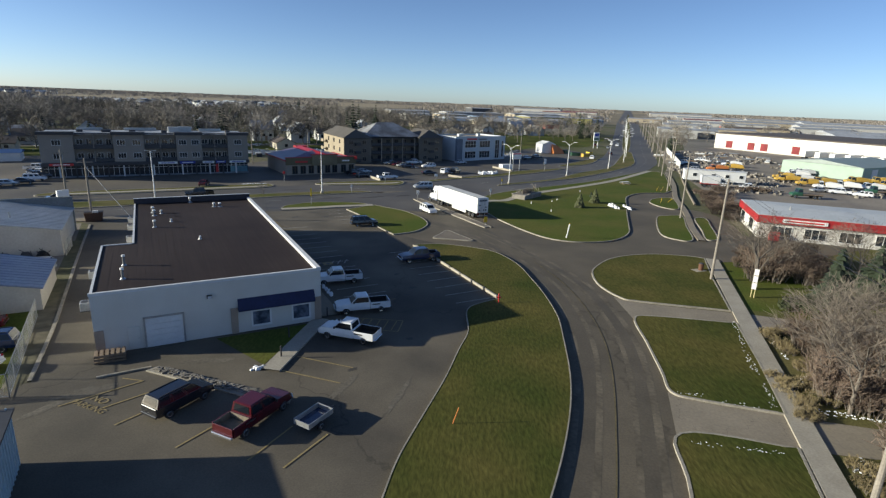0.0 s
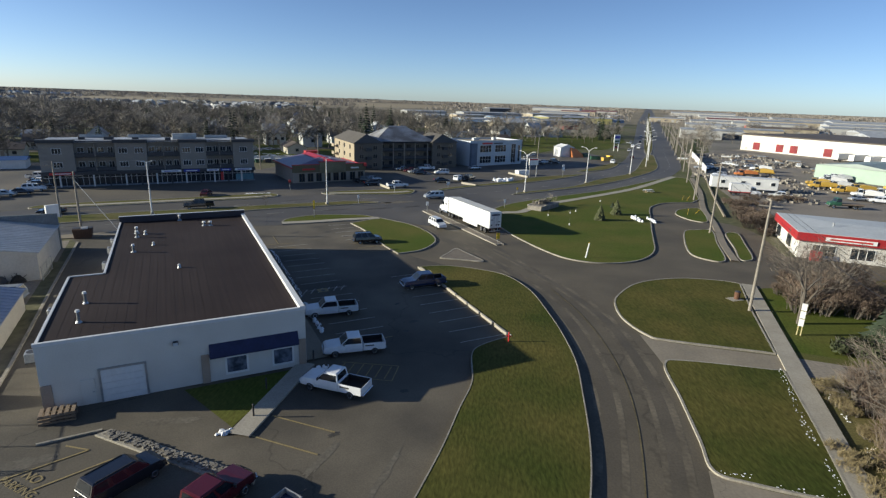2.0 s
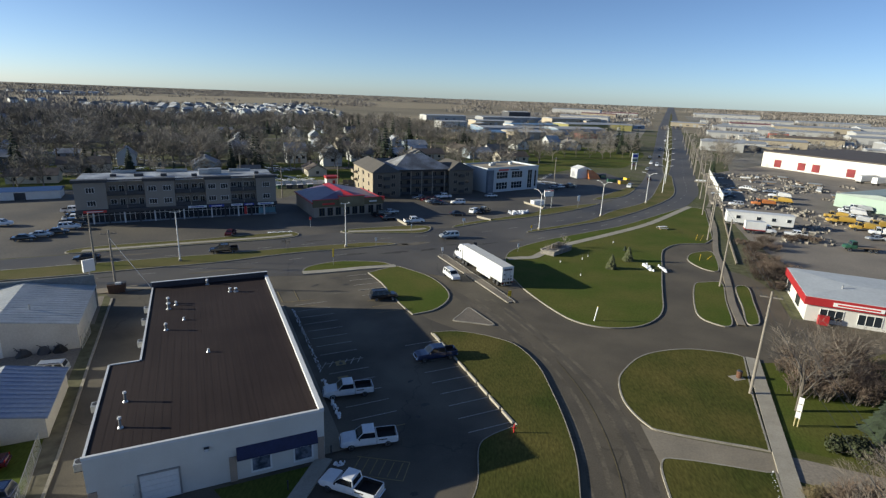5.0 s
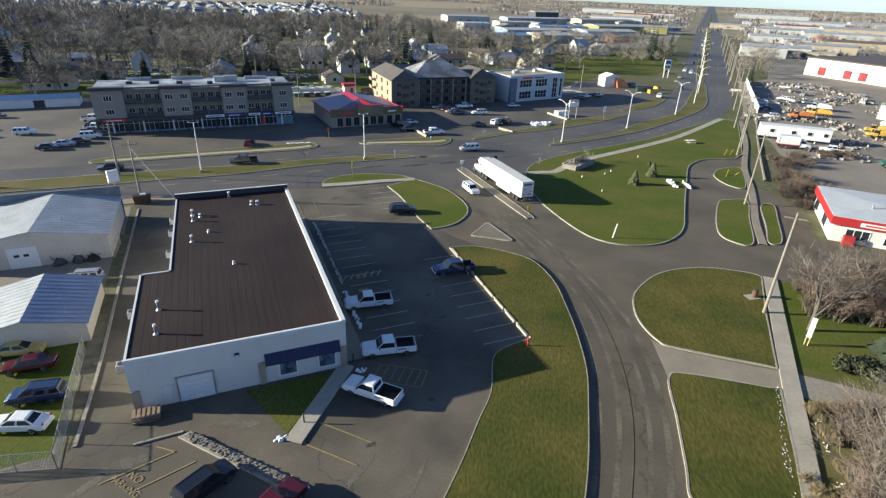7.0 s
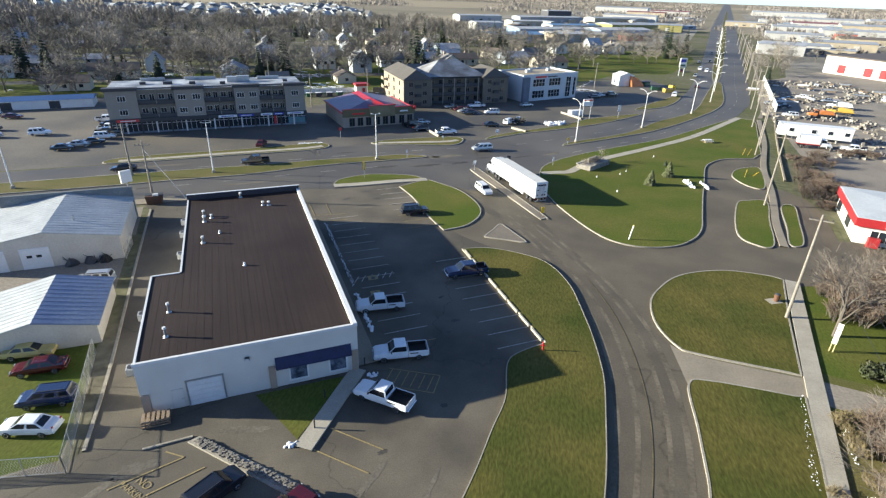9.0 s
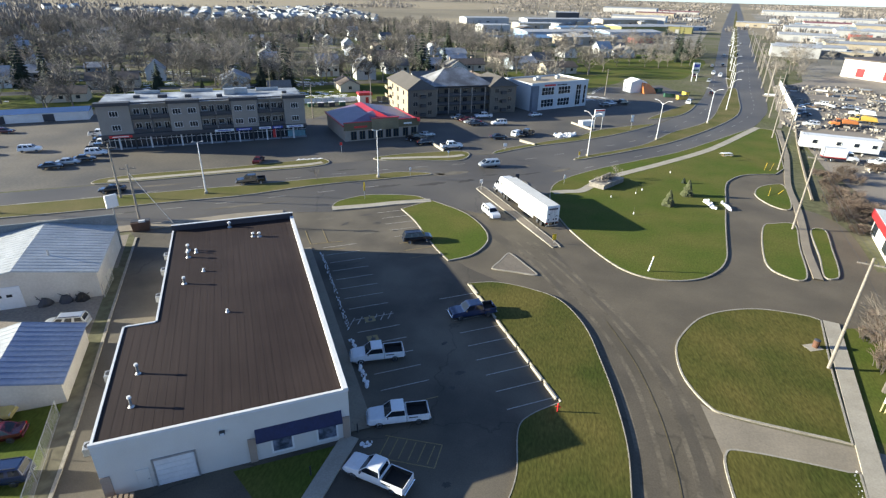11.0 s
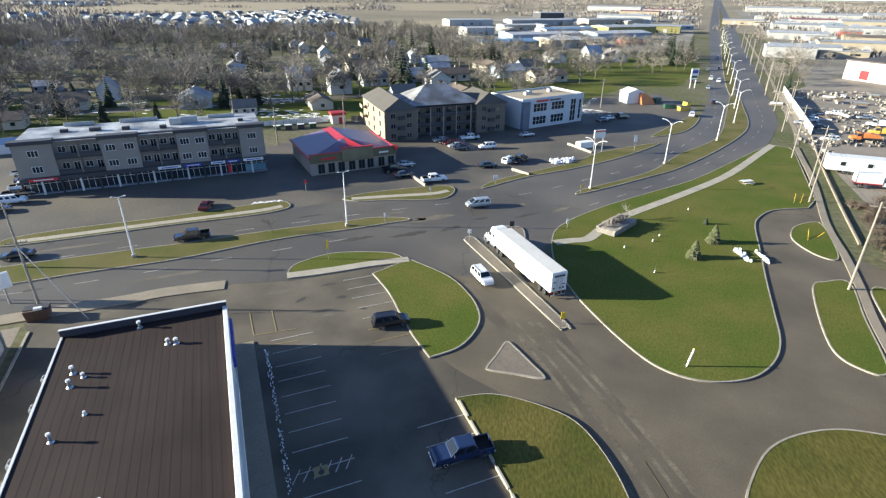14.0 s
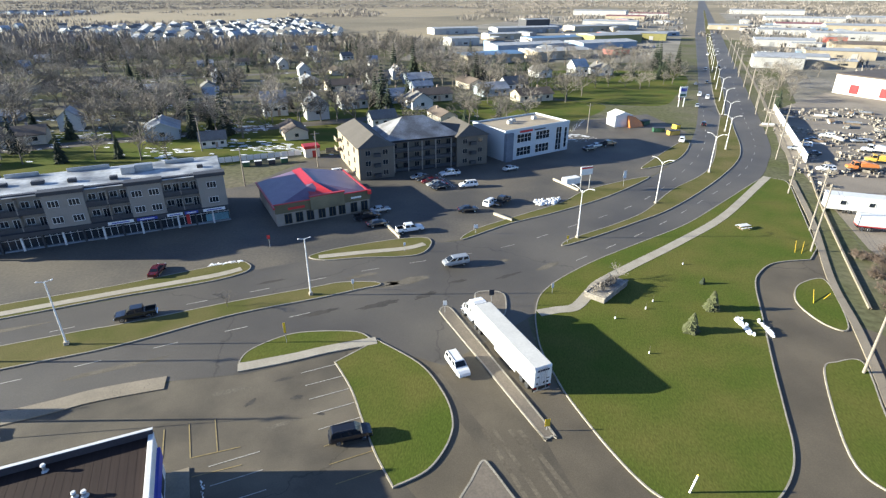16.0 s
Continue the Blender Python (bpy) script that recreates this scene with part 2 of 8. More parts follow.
GRID = 28.5   # degrees: the town's streets and houses lie turned by this
U = Vector((math.cos(radians(GRID)), math.sin(radians(GRID))))
V = Vector((-U[1], U[0]))


def on_grid(x, y, u, v):
    return (x + U[0] * u + V[0] * v, y + U[1] * u + V[1] * v)

# ---- materials of things ----
STUCCO = surf("white_stucco", (0.62, 0.60, 0.56), 0.07, 12.0, 0.3, 0.85, bump=0.1, second=(0.50, 0.47, 0.43), much=0.5)
BEIGE = surf("beige_render", (0.36, 0.28, 0.22), 0.1, 8.0, 0.6, 0.85)
ROOF_BROWN = surf("brown_roof_membrane", (0.023, 0.0145, 0.0135), 0.2, 3.0, 0.10, 0.75, bump=0.08, second=(0.038, 0.026, 0.023), much=0.8, streak=(0, 1.6, 0.03), spec=0.2)
CAP = surf("pale_metal_cap", (0.66, 0.66, 0.66), 0.08, 4.0, 1.0, 0.45)
NAVY = surf("navy_canvas", (0.014, 0.020, 0.075), 0.2, 4.0, 0.8, 0.7)
DOORWHITE = surf("painted_door", (0.66, 0.67, 0.68), 0.06, 5.0, 0.7, 0.5)
GREYMETAL = surf("galvanised_steel", (0.42, 0.43, 0.44), 0.15, 8.0, 1.2, 0.45, 0.6)
DARKMETAL = surf("dark_metal", (0.05, 0.05, 0.055), 0.2, 8.0, 1.2, 0.5, 0.3)
WOOD = surf("grey_wood", (0.26, 0.19, 0.13), 0.3, 9.0, 1.0, 0.85, bump=0.3)
POLEWOOD = surf("weathered_pole_wood", (0.27, 0.24, 0.205), 0.25, 6.0, 0.6, 0.9, bump=0.3)
RUBBER = surf("tyre_rubber", (0.018, 0.018, 0.019), 0.2, 6.0, 1.0, 0.85)
CHROME = surf("chrome", (0.62, 0.63, 0.65), 0.05, 4.0, 1.0, 0.18, 0.9, 0.0)
GLASS = paint("dark_glass", (0.012, 0.016, 0.022), 0.06)
PANE = paint("window_glass", (0.02, 0.026, 0.034), 0.08)
REDLAMP = paint("red_lamp", (0.35, 0.01, 0.01), 0.2)
CLEARLAMP = paint("clear_lamp", (0.6, 0.62, 0.65), 0.15)
WHITEPAINT = paint("white_car_paint", (0.74, 0.75, 0.77), 0.28, 0.0, 0.6)
SILVER = paint("silver_car_paint", (0.42, 0.44, 0.46), 0.3, 0.4, 0.5)
BLACKPAINT = paint("black_car_paint", (0.012, 0.013, 0.018), 0.2, 0.0, 0.8)
BLUEPAINT = paint("blue_car_paint", (0.015, 0.03, 0.085), 0.25, 0.1, 0.7)
REDPAINT = paint("red_car_paint", (0.085, 0.007, 0.012), 0.25, 0.1, 0.7)
YELLOWPAINT = paint("yellow_machine_paint", (0.55, 0.35, 0.07), 0.4)
ORANGE = paint("orange_paint", (0.58, 0.20, 0.06), 0.45)
GREENPAINT = paint("dark_green_paint", (0.03, 0.10, 0.06), 0.4)
OLDYELLOW = paint("faded_yellow_paint", (0.52, 0.42, 0.16), 0.5)
WHITE = surf("white_sheet", (0.72, 0.72, 0.71), 0.07, 3.0, 0.5, 0.5)
SIGNWHITE = surf("white_sign", (0.75, 0.75, 0.74), 0.04, 3.0, 0.5, 0.5)
SIGNRED = surf("red_sign", (0.55, 0.03, 0.03), 0.1, 3.0, 0.5, 0.5)
SIGNBLUE = surf("blue_sign", (0.03, 0.05, 0.35), 0.1, 3.0, 0.5, 0.5)
SIGNYELLOW = surf("yellow_sign", (0.75, 0.50, 0.03), 0.1, 3.0, 0.5, 0.5)
BARK = surf("bark", (0.175, 0.15, 0.125), 0.35, 5.0, 0.8, 0.95, bump=0.5, each=0.25)
TWIG = surf("bare_twigs", (0.265, 0.237, 0.202), 0.35, 3.0, 0.4, 0.95, bump=0.0, each=0.35)
TWIG_FAR = surf("bare_woods", (0.235, 0.210, 0.188), 0.25, 0.4, 0.01, 0.95, bump=0.0, second=(0.19, 0.17, 0.15), much=0.8)
NEEDLE = surf("spruce_needles", (0.026, 0.040, 0.020), 0.4, 3.0, 0.5, 0.9, bump=0.0, each=0.3)
LEAF = surf("olive_leaves", (0.085, 0.085, 0.030), 0.4, 3.0, 0.5, 0.9, bump=0.0, each=0.2)
STONE = surf("field_stone", (0.34, 0.31, 0.27), 0.35, 2.5, 0.8, 0.9, bump=0.4, each=0.3)
GRAVEL = surf("gravel", (0.30, 0.27, 0.235), 0.5, 12.0, 1.0, 0.95, bump=0.8, depth=0.05)


# ---- trees ----
def way_from(d, spread, rng):
    a = d.orthogonal().normalized()
    b = d.cross(a)
    t = rng.uniform(0, 2 * math.pi)
    return (d * math.cos(spread) + (a * math.cos(t) + b * math.sin(t)) * math.sin(spread)).normalized()


def grow(trunk, crown, p, d, length, r, depth, rng, twig, kids):
    """One limb with its side branches."""
    bends = 2 if depth < 2 else 1
    for k in range(bends):
        q = p + d * (length / bends)
        r2 = max(r * (0.8 if bends == 2 else 0.55), twig)
        if depth > 2:      # twigs: slender blades
            side = d.cross(Vector((rng.uniform(-1, 1), rng.uniform(-1, 1), rng.uniform(-1, 1)))).normalized() * r
            crown.add([p - side, p + side, q + side * 0.5, q - side * 0.5], [(0, 1, 2, 3)])
        else:
            (trunk if depth < 2 else crown).tube(p, q, r, r2, 6 if depth < 1 else (4 if depth < 2 else 3), False)
        p, r = q, r2
        d = (d + Vector((rng.uniform(-.16, .16), rng.uniform(-.16, .16), rng.uniform(0, .14)))).normalized()
        if depth < len(kids):
            n = kids[depth] if k == bends - 1 else max(1, kids[depth] // 2)
            for _ in range(n):
                nd = way_from(d, rng.uniform(0.35, 0.95), rng)
                nd.z = nd.z * 0.6 + 0.2
                grow(trunk, crown, p.copy(), nd.normalized(), length * rng.uniform(0.58, 0.84), max(r * rng.uniform(0.45, 0.7), twig), depth + 1, rng, twig, kids)


def bare_tree(name, label, seed, high, twig=0.03, kids=(4, 4, 3, 3), thick=0.03, twigs=None):
    rng = random.Random(seed)
    trunk, crown = Geo(), Geo()
    grow(trunk, crown, Vector((0, 0, -0.1)), Vector((rng.uniform(-.05, .05), rng.uniform(-.05, .05), 1)).normalized(), high * 0.27, high * thick, 0, rng, twig, kids)
    t = thing(name, label, "tree")
    part("trunk", trunk, BARK, t)
    part("crown", crown, twigs or TWIG, t, "bare grey-brown twigs")
    return t


def conifer(name, label, seed, high, wide, material=None):
    rng = random.Random(seed)
    trunk, crown = Geo(), Geo()
    trunk.tube((0, 0, -0.1), (0, 0, high * 0.95), high * 0.018, 0.02, 6)
    tiers = 15
    for k in range(tiers):
        f = k / tiers
        z = high * (0.06 + 0.92 * f)
        reach = wide * (1 - f) ** 0.85 + 0.12
        n = int(7 + 7 * (1 - f))
        for i in range(n):
            a = 2 * math.pi * (i + rng.random()) / n
            r = reach * rng.uniform(0.72, 1.12)
            w = 0.20 + r * 0.26
            c, s = math.cos(a), math.sin(a)
            tip = (c * r, s * r, z - r * rng.uniform(0.2, 0.45))
            mid = r * 0.55
            crown.add([(0, 0, z + 0.25), (c * mid - s * w, s * mid + c * w, z - r * 0.2 - 0.1), tip, (c * mid + s * w, s * mid - c * w, z - r * 0.2 - 0.1), (c * mid, s * mid, z + 0.05)],
                      [(0, 1, 4), (1, 2, 4), (2, 3, 4), (3, 0, 4)])
    t = thing(name, label, "tree")
    part("trunk", trunk, BARK, t)
    part("crown", crown, material or NEEDLE, t, "dark green needled boughs")
    return t


def bare_shrub(name, label, seed, high, wide, stems=26, twig=0.018, material=None, category="shrub"):
    rng = random.Random(seed)
    g, h = Geo(), Geo()
    for i in range(stems):
        a, r = rng.uniform(0, 6.28), wide * math.sqrt(rng.random()) * 0.6
        p = Vector((math.cos(a) * r, math.sin(a) * r, -0.05))
        d = Vector((math.cos(a) * 0.5 * rng.random(), math.sin(a) * 0.5 * rng.random(), 1)).normalized()
        L = high * rng.uniform(0.5, 0.8)
        q = p + d * L
        g.tube(p, q, twig * 1.8, twig, 3, False)
        for _ in range(6):
            s = p.lerp(q, rng.uniform(0.35, 1))
            e = s + way_from(d, rng.uniform(0.3, 1.0), rng) * (high * rng.uniform(0.2, 0.42))
            h.tube(s, e, twig, twig * 0.6, 3, False)
            f = s.lerp(e, 0.6)
            h.tube(f, f + way_from(d, 0.9, rng) * high * 0.2, twig * 0.8, twig * 0.5, 3, False)
    t = thing(name, label, category)
    part("woody_base", g, BARK, t)
    part("branchwork", h, material or TWIG, t)
    return t


def leafy_shrub(name, label, seed, high, wide, material, count=420, category="shrub"):
    rng = random.Random(seed)
    g, s = Geo(), Geo()
    for i in range(9):
        a = rng.uniform(0, 6.28)
        s.tube((0, 0, -0.05), (math.cos(a) * wide * 0.6, math.sin(a) * wide * 0.6, high * rng.uniform(0.4, 0.8)), 0.035, 0.012, 4, False)
    lumps = [(rng.uniform(-.6, .6) * wide, rng.uniform(-.6, .6) * wide, high * rng.uniform(0.3, 0.62), rng.uniform(0.32, 0.55)) for _ in range(8)]
    for i in range(count):
        lx, ly, lz, lr = lumps[i % len(lumps)]
        d = Vector((rng.gauss(0, 1), rng.gauss(0, 1), rng.gauss(0, 1))).normalized() * rng.uniform(0.55, 1.0)
        c = Vector((lx + d.x * lr * wide, ly + d.y * lr * wide, max(0.05, lz + d.z * high * 0.38)))
        a, b = way_from(d.normalized(), 1.2, rng) * 0.16 * wide ** 0.5, way_from(d.normalized(), 1.2, rng) * 0.13 * wide ** 0.5
        g.add([c - a, c + b, c + a, c - b * 0.6], [(0, 1, 2), (0, 2, 3)])
    t = thing(name, label, category)
    part("woody_base", s, BARK, t)
    part("foliage", g, material, t)
    return t


# ---- vehicles: nose towards +x, wheels on z = 0 ----
def quad_panel(g, q, s0, s1, t0, t1, out=0.012):
    """A pane on the face q (four corners), between the fractions given, standing a little proud."""
    a, b, c, d = [Vector(p) for p in q]
    n = (b - a).cross(d - a).normalized()
    at = lambda s, t: (a.lerp(b, s)).lerp(d.lerp(c, s), t) + n * out
    base = lambda s, t: (a.lerp(b, s)).lerp(d.lerp(c, s), t)
    g.add([at(s0, t0), at(s1, t0), at(s1, t1), at(s0, t1), base(s0, t0), base(s1, t0), base(s1, t1), base(s0, t1)],
          [(0, 1, 2, 3), (4, 5, 1, 0), (5, 6, 2, 1), (6, 7, 3, 2), (7, 4, 0, 3)])
    return g


def cabin(t, colour, x0, x1, z0, X0, X1, z1, w0, w1, doors=2):
    """The upper body with its panes: x0..x1 at the belt, X0..X1 at the roof."""
    lo = [(x0, -w0, z0), (x1, -w0, z0), (x1, w0, z0), (x0, w0, z0)]
    hi = [(X0, -w1, z1), (X1, -w1, z1), (X1, w1, z1), (X0, w1, z1)]
    roof = [(X0 + 0.12, -w1 + 0.12, z1 + 0.05), (X1 - 0.12, -w1 + 0.12, z1 + 0.05), (X1 - 0.12, w1 - 0.12, z1 + 0.05), (X0 + 0.12, w1 - 0.12, z1 + 0.05)]
    cab = part("cab", Geo().loft([lo, hi, roof]), colour, t)
    part("windscreen", quad_panel(Geo(), (lo[1], lo[2], hi[2], hi[1]), 0.05, 0.95, 0.08, 0.93), GLASS, cab)
    part("rear_window", quad_panel(Geo(), (lo[3], lo[0], hi[0], hi[3]), 0.1, 0.9, 0.15, 0.9), GLASS, cab)
    for k in range(doors):
        f0, f1 = k / doors + 0.05, (k + 1) / doors - 0.04
        part("side_window", quad_panel(Geo(), (lo[0], lo[1], hi[1], hi[0]), f0, f1, 0.1, 0.88), GLASS, cab)
        part("side_window", quad_panel(Geo(), (lo[2], lo[3], hi[3], hi[2]), f0, f1, 0.1, 0.88), GLASS, cab)


def wheel(t, x, y, r=0.37, w=0.25):
    s = 1 if y > 0 else -1
    ty = part("wheel", Geo().loft([[(x + math.cos(6.283 * i / 16) * rr, yy, r + math.sin(6.283 * i / 16) * rr) for i in range(16)] for rr, yy in ((r * 0.86, y - w / 2), (r, y - w / 3), (r, y + w / 3), (r * 0.86, y + w / 2))]), RUBBER, t, "black rubber tyre", smooth=False)
    part("rim", Geo().loft([[(x + math.cos(6.283 * i / 12) * rr, yy, r + math.sin(6.283 * i / 12) * rr) for i in range(12)] for rr, yy in ((r * 0.62, y + s * w * 0.48), (r * 0.58, y + s * (w * 0.5 + 0.012)), (r * 0.18, y + s * (w * 0.5 - 0.02)))]), CHROME, ty, "bright metal rim")


def hull(t, colour, rings):
    """The lower body: x, half width, bottom, middle, top at each station."""
    g = Geo().loft([[(x, -w * 0.94, zb), (x, -w, zm), (x, -w * 0.93, zt), (x, w * 0.93, zt), (x, w, zm), (x, w * 0.94, zb)] for x, w, zb, zm, zt in rings])
    return part("body", g, colour, t, bevel=0.03)


def lights(t, xf, xb, w, zf, zb, hgt=0.2):
    for s in (-1, 1):
        part("headlight", Geo().box(xf, s * w, zf, 0.06, 0.34, 0.17), CLEARLAMP, t)
        part("tail_light", Geo().box(xb, s * (w + 0.02), zb, 0.05, 0.18, hgt + 0.12), REDLAMP, t)


def pickup(name, label, colour, cargo=None, extended=False):
    t = thing(name, label, "pickup truck")
    e = -0.55 if extended else 0.0
    hull(t, colour, [(-0.72 + e, 0.96, 0.42, 0.75, 1.18), (1.1, 0.98, 0.42, 0.75, 1.18), (1.9, 0.97, 0.42, 0.75, 1.14), (2.62, 0.95, 0.42, 0.72, 1.06), (2.85, 0.88, 0.46, 0.68, 0.92)])
    cabin(t, colour, -0.68 + e, 1.35, 1.17, -0.56 + e, 0.62, 1.84, 0.90, 0.78, 2 if extended else 1)
    b = Geo()
    x0, x1 = -2.85, -0.76 + e
    for s in (-1, 1):
        b.box((x0 + x1) / 2, s * 0.92, 0.5, x1 - x0, 0.1, 0.70)
    b.box((x0 + x1) / 2, 0, 0.62, x1 - x0 - 0.04, 1.76, 0.08).box(x1 - 0.04, 0, 0.7, 0.06, 1.74, 0.5)
    bed = part("bed", b, colour, t, bevel=0.02)
    part("liner", Geo().box((x0 + x1) / 2, 0, 0.71, x1 - x0 - 0.1, 1.72, 0.03).box((x0 + x1) / 2, -0.855, 0.72, x1 - x0 - 0.1, 0.025, 0.47).box((x0 + x1) / 2, 0.855, 0.72, x1 - x0 - 0.1, 0.025, 0.47).box(x1 - 0.085, 0, 0.72, 0.025, 1.68, 0.47), cargo or RUBBER, bed, "black bed liner")
    for s in (-1, 1):
        part("lettering_bar", Geo().box(-1.35, s * 0.975, 0.92, 0.85, 0.012, 0.12), DARKMETAL, bed)
    part("tailgate", Geo().box(x0 - 0.03, 0, 0.55, 0.08, 1.8, 0.64), colour, t, bevel=0.02)
    part("bumper", Geo().box(2.9, 0, 0.42, 0.16, 1.84, 0.22), CHROME, t, bevel=0.04)
    part("bumper", Geo().box(-2.98, 0, 0.42, 0.16, 1.8, 0.2), CHROME, t, bevel=0.04)
    part("grille", Geo().box(2.86, 0, 0.68, 0.05, 1.0, 0.25), DARKMETAL, t)
    lights(t, 2.83, -2.88, 0.76, 0.72, 0.75)
    for s in (-1, 1):
        part("mirror", Geo().box(1.05, s * 1.06, 1.22, 0.1, 0.2, 0.2), DARKMETAL, t)
    for x in (-1.85, 1.85):
        for s in (-1, 1):
            wheel(t, x, s * 0.86)
    return t


def car(name, label, colour, kind="sedan"):
    t = thing(name, label, "car")
    if kind == "suv":
        hull(t, colour, [(-2.35, 0.84, 0.45, 0.72, 1.08), (-2.15, 0.93, 0.38, 0.72, 1.12), (1.0, 0.94, 0.36, 0.72, 1.12), (1.95, 0.92, 0.36, 0.68, 1.02), (2.36, 0.82, 0.42, 0.62, 0.84)])
        cabin(t, colour, -2.28, 1.3, 1.11, -2.02, 0.62, 1.70, 0.86, 0.70, 3)
        part("roof_rack", Geo().box(-0.7, -0.6, 1.74, 2.2, 0.05, 0.06).box(-0.7, 0.6, 1.74, 2.2, 0.05, 0.06), DARKMETAL, t)
    elif kind == "van":
        hull(t, colour, [(-2.45, 0.88, 0.42, 0.75, 1.05), (-2.3, 0.95, 0.36, 0.75, 1.1), (1.4, 0.96, 0.36, 0.7, 1.08), (2.1, 0.93, 0.36, 0.66, 0.98), (2.45, 0.82, 0.42, 0.62, 0.8)])
        cabin(t, colour, -2.4, 1.75, 1.08, -2.25, 0.75, 1.72, 0.88, 0.74, 3)
    else:
        hull(t, colour, [(-2.35, 0.8, 0.42, 0.68, 0.88), (-2.1, 0.88, 0.34, 0.66, 0.95), (0.9, 0.89, 0.32, 0.64, 0.95), (1.9, 0.87, 0.32, 0.6, 0.86), (2.34, 0.78, 0.4, 0.56, 0.7)])
        cabin(t, colour, -1.65, 1.2, 0.94, -1.0, 0.4, 1.40, 0.80, 0.62, 2)
    part("bumper", Geo().box(2.36, 0, 0.36, 0.12, 1.6, 0.2), colour, t, bevel=0.04)
    part("bumper", Geo().box(-2.38, 0, 0.38, 0.12, 1.64, 0.2), colour, t, bevel=0.04)
    lights(t, 2.28, -2.32, 0.6, 0.62, 0.72)
    for x in (-1.42, 1.45):
        for s in (-1, 1):
            wheel(t, x, s * 0.8, 0.33, 0.22)
    return t


def heavy_truck(name, label, colour, deck, load=None):
    """A yard lorry: cab, long frame, a flat or boxed load, three axles."""
    t = thing(name, label, "lorry")
    hull(t, colour, [(1.2, 1.1, 0.7, 1.2, 1.6), (2.6, 1.1, 0.7, 1.2, 1.6), (3.6, 0.95, 0.7, 1.1, 1.5), (3.9, 0.9, 0.7, 1.0, 1.3)])
    cabin(t, colour, 1.2, 2.6, 1.6, 1.3, 2.3, 2.6, 1.05, 0.95, 1)
    part("frame", Geo().box(-1.2, 0, 0.7, 6.0, 0.9, 0.3), DARKMETAL, t)
    part("deck", Geo().box(-1.6, 0, 1.0, 5.2, 2.4, 0.25), deck, t, bevel=0.03)
    if load:
        part("load", Geo().slab([(-4.0, 1.25), (0.6, 1.25), (0.9, 2.3), (-0.6, 2.6), (-3.6, 2.2)], -1.0, 1.0), load, t, bevel=0.08)
    for x in (-3.2, -2.0, 2.9):
        for s in (-1, 1):
            wheel(t, x, s * 1.0, 0.5, 0.35)
    part("bumper", Geo().box(3.95, 0, 0.55, 0.15, 2.1, 0.3), CHROME, t)
    return t


def place(t, x, y, turn, z=0.03, group=""):
    t.matrix_basis = pose(x, y, z, 0, 0, turn)
    return tagged(t, group=group)


# ---- building parts: a wall runs along +x of its frame, facing -y ----
def window(parent, x, z, w, h, y=0.0, cols=1, rows=1, frame_mat=None, pane_mat=None, b=0.07):
    fm = frame_mat or WHITE
    fr = Geo()
    fr.box(x + w / 2, y - 0.03, z, w, 0.12, b).box(x + w / 2, y - 0.03, z + h - b, w, 0.12, b)
    for k in range(cols + 1):
        fr.box(x + b / 2 + (w - b) * k / cols, y - 0.03, z + b, b, 0.12, h - 2 * b)
    for k in range(1, rows):
        fr.box(x + w / 2, y - 0.03, z + h * k / rows - b / 2, w - 2 * b, 0.11, b)
    wn = part("window", Geo().box(x + w / 2, y + 0.02, z + 0.02, w - 0.04, 0.06, h - 0.04), pane_mat or PANE, parent)
    part("window_frame", fr, fm, wn)
    return wn


def gable_house(name, label, w, d, h, rise, wall_mat, roof_mat, far=False):
    """A plain house: ridge along x, windows on its long and gable sides."""
    t = thing(name, label, "house")
    g = Geo()
    o = 0.0
    g.add([(-w / 2, -d / 2, 0), (w / 2, -d / 2, 0), (w / 2, d / 2, 0), (-w / 2, d / 2, 0), (-w / 2, -d / 2, h), (w / 2, -d / 2, h), (w / 2, d / 2, h), (-w / 2, d / 2, h), (-w / 2, 0, h + rise), (w / 2, 0, h + rise)],
          [(0, 1, 5, 4), (2, 3, 7, 6), (1, 2, 6, 9, 5), (3, 0, 4, 8, 7), (0, 3, 2, 1)])
    wall = part("wall", g, wall_mat, t)
    e, k = 0.45, 0.22
    s = rise / (d / 2)
    r = Geo()
    for sg in (-1, 1):
        r.add([(-w / 2 - e, sg * (d / 2 + e), h - e * s + 0.03), (w / 2 + e, sg * (d / 2 + e), h - e * s + 0.03), (w / 2 + e, 0, h + rise + 0.03), (-w / 2 - e, 0, h + rise + 0.03),
               (-w / 2 - e, sg * (d / 2 + e), h - e * s + k), (w / 2 + e, sg * (d / 2 + e), h - e * s + k), (w / 2 + e, 0, h + rise + k), (-w / 2 - e, 0, h + rise + k)],
              [(0, 1, 2, 3), (4, 5, 6, 7), (0, 1, 5, 4), (1, 2, 6, 5), (3, 0, 4, 7)])
    part("roof", r, roof_mat, t)
    n = 1 if far else 3
    for i in range(n):
        x = -w / 2 + w * (i + 0.5) / n - 0.6
        part("window", Geo().box(x + 0.6, -d / 2 - 0.02, h * 0.4, 1.2, 0.08, 1.1), PANE, wall)
    if not far:
        part("window", Geo().box(-w / 2 - 0.02, 0, h * 0.4, 0.08, 1.3, 1.2), PANE, wall)
        part("door", Geo().box(w * 0.12, -d / 2 - 0.03, 0.15, 0.95, 0.08, 2.05), BEIGE, wall)
        part("chimney", Geo().box(w * 0.2, d * 0.12, h + rise * 0.4, 0.6, 0.6, rise * 0.6 + 0.9), BEIGE, t)
    return t


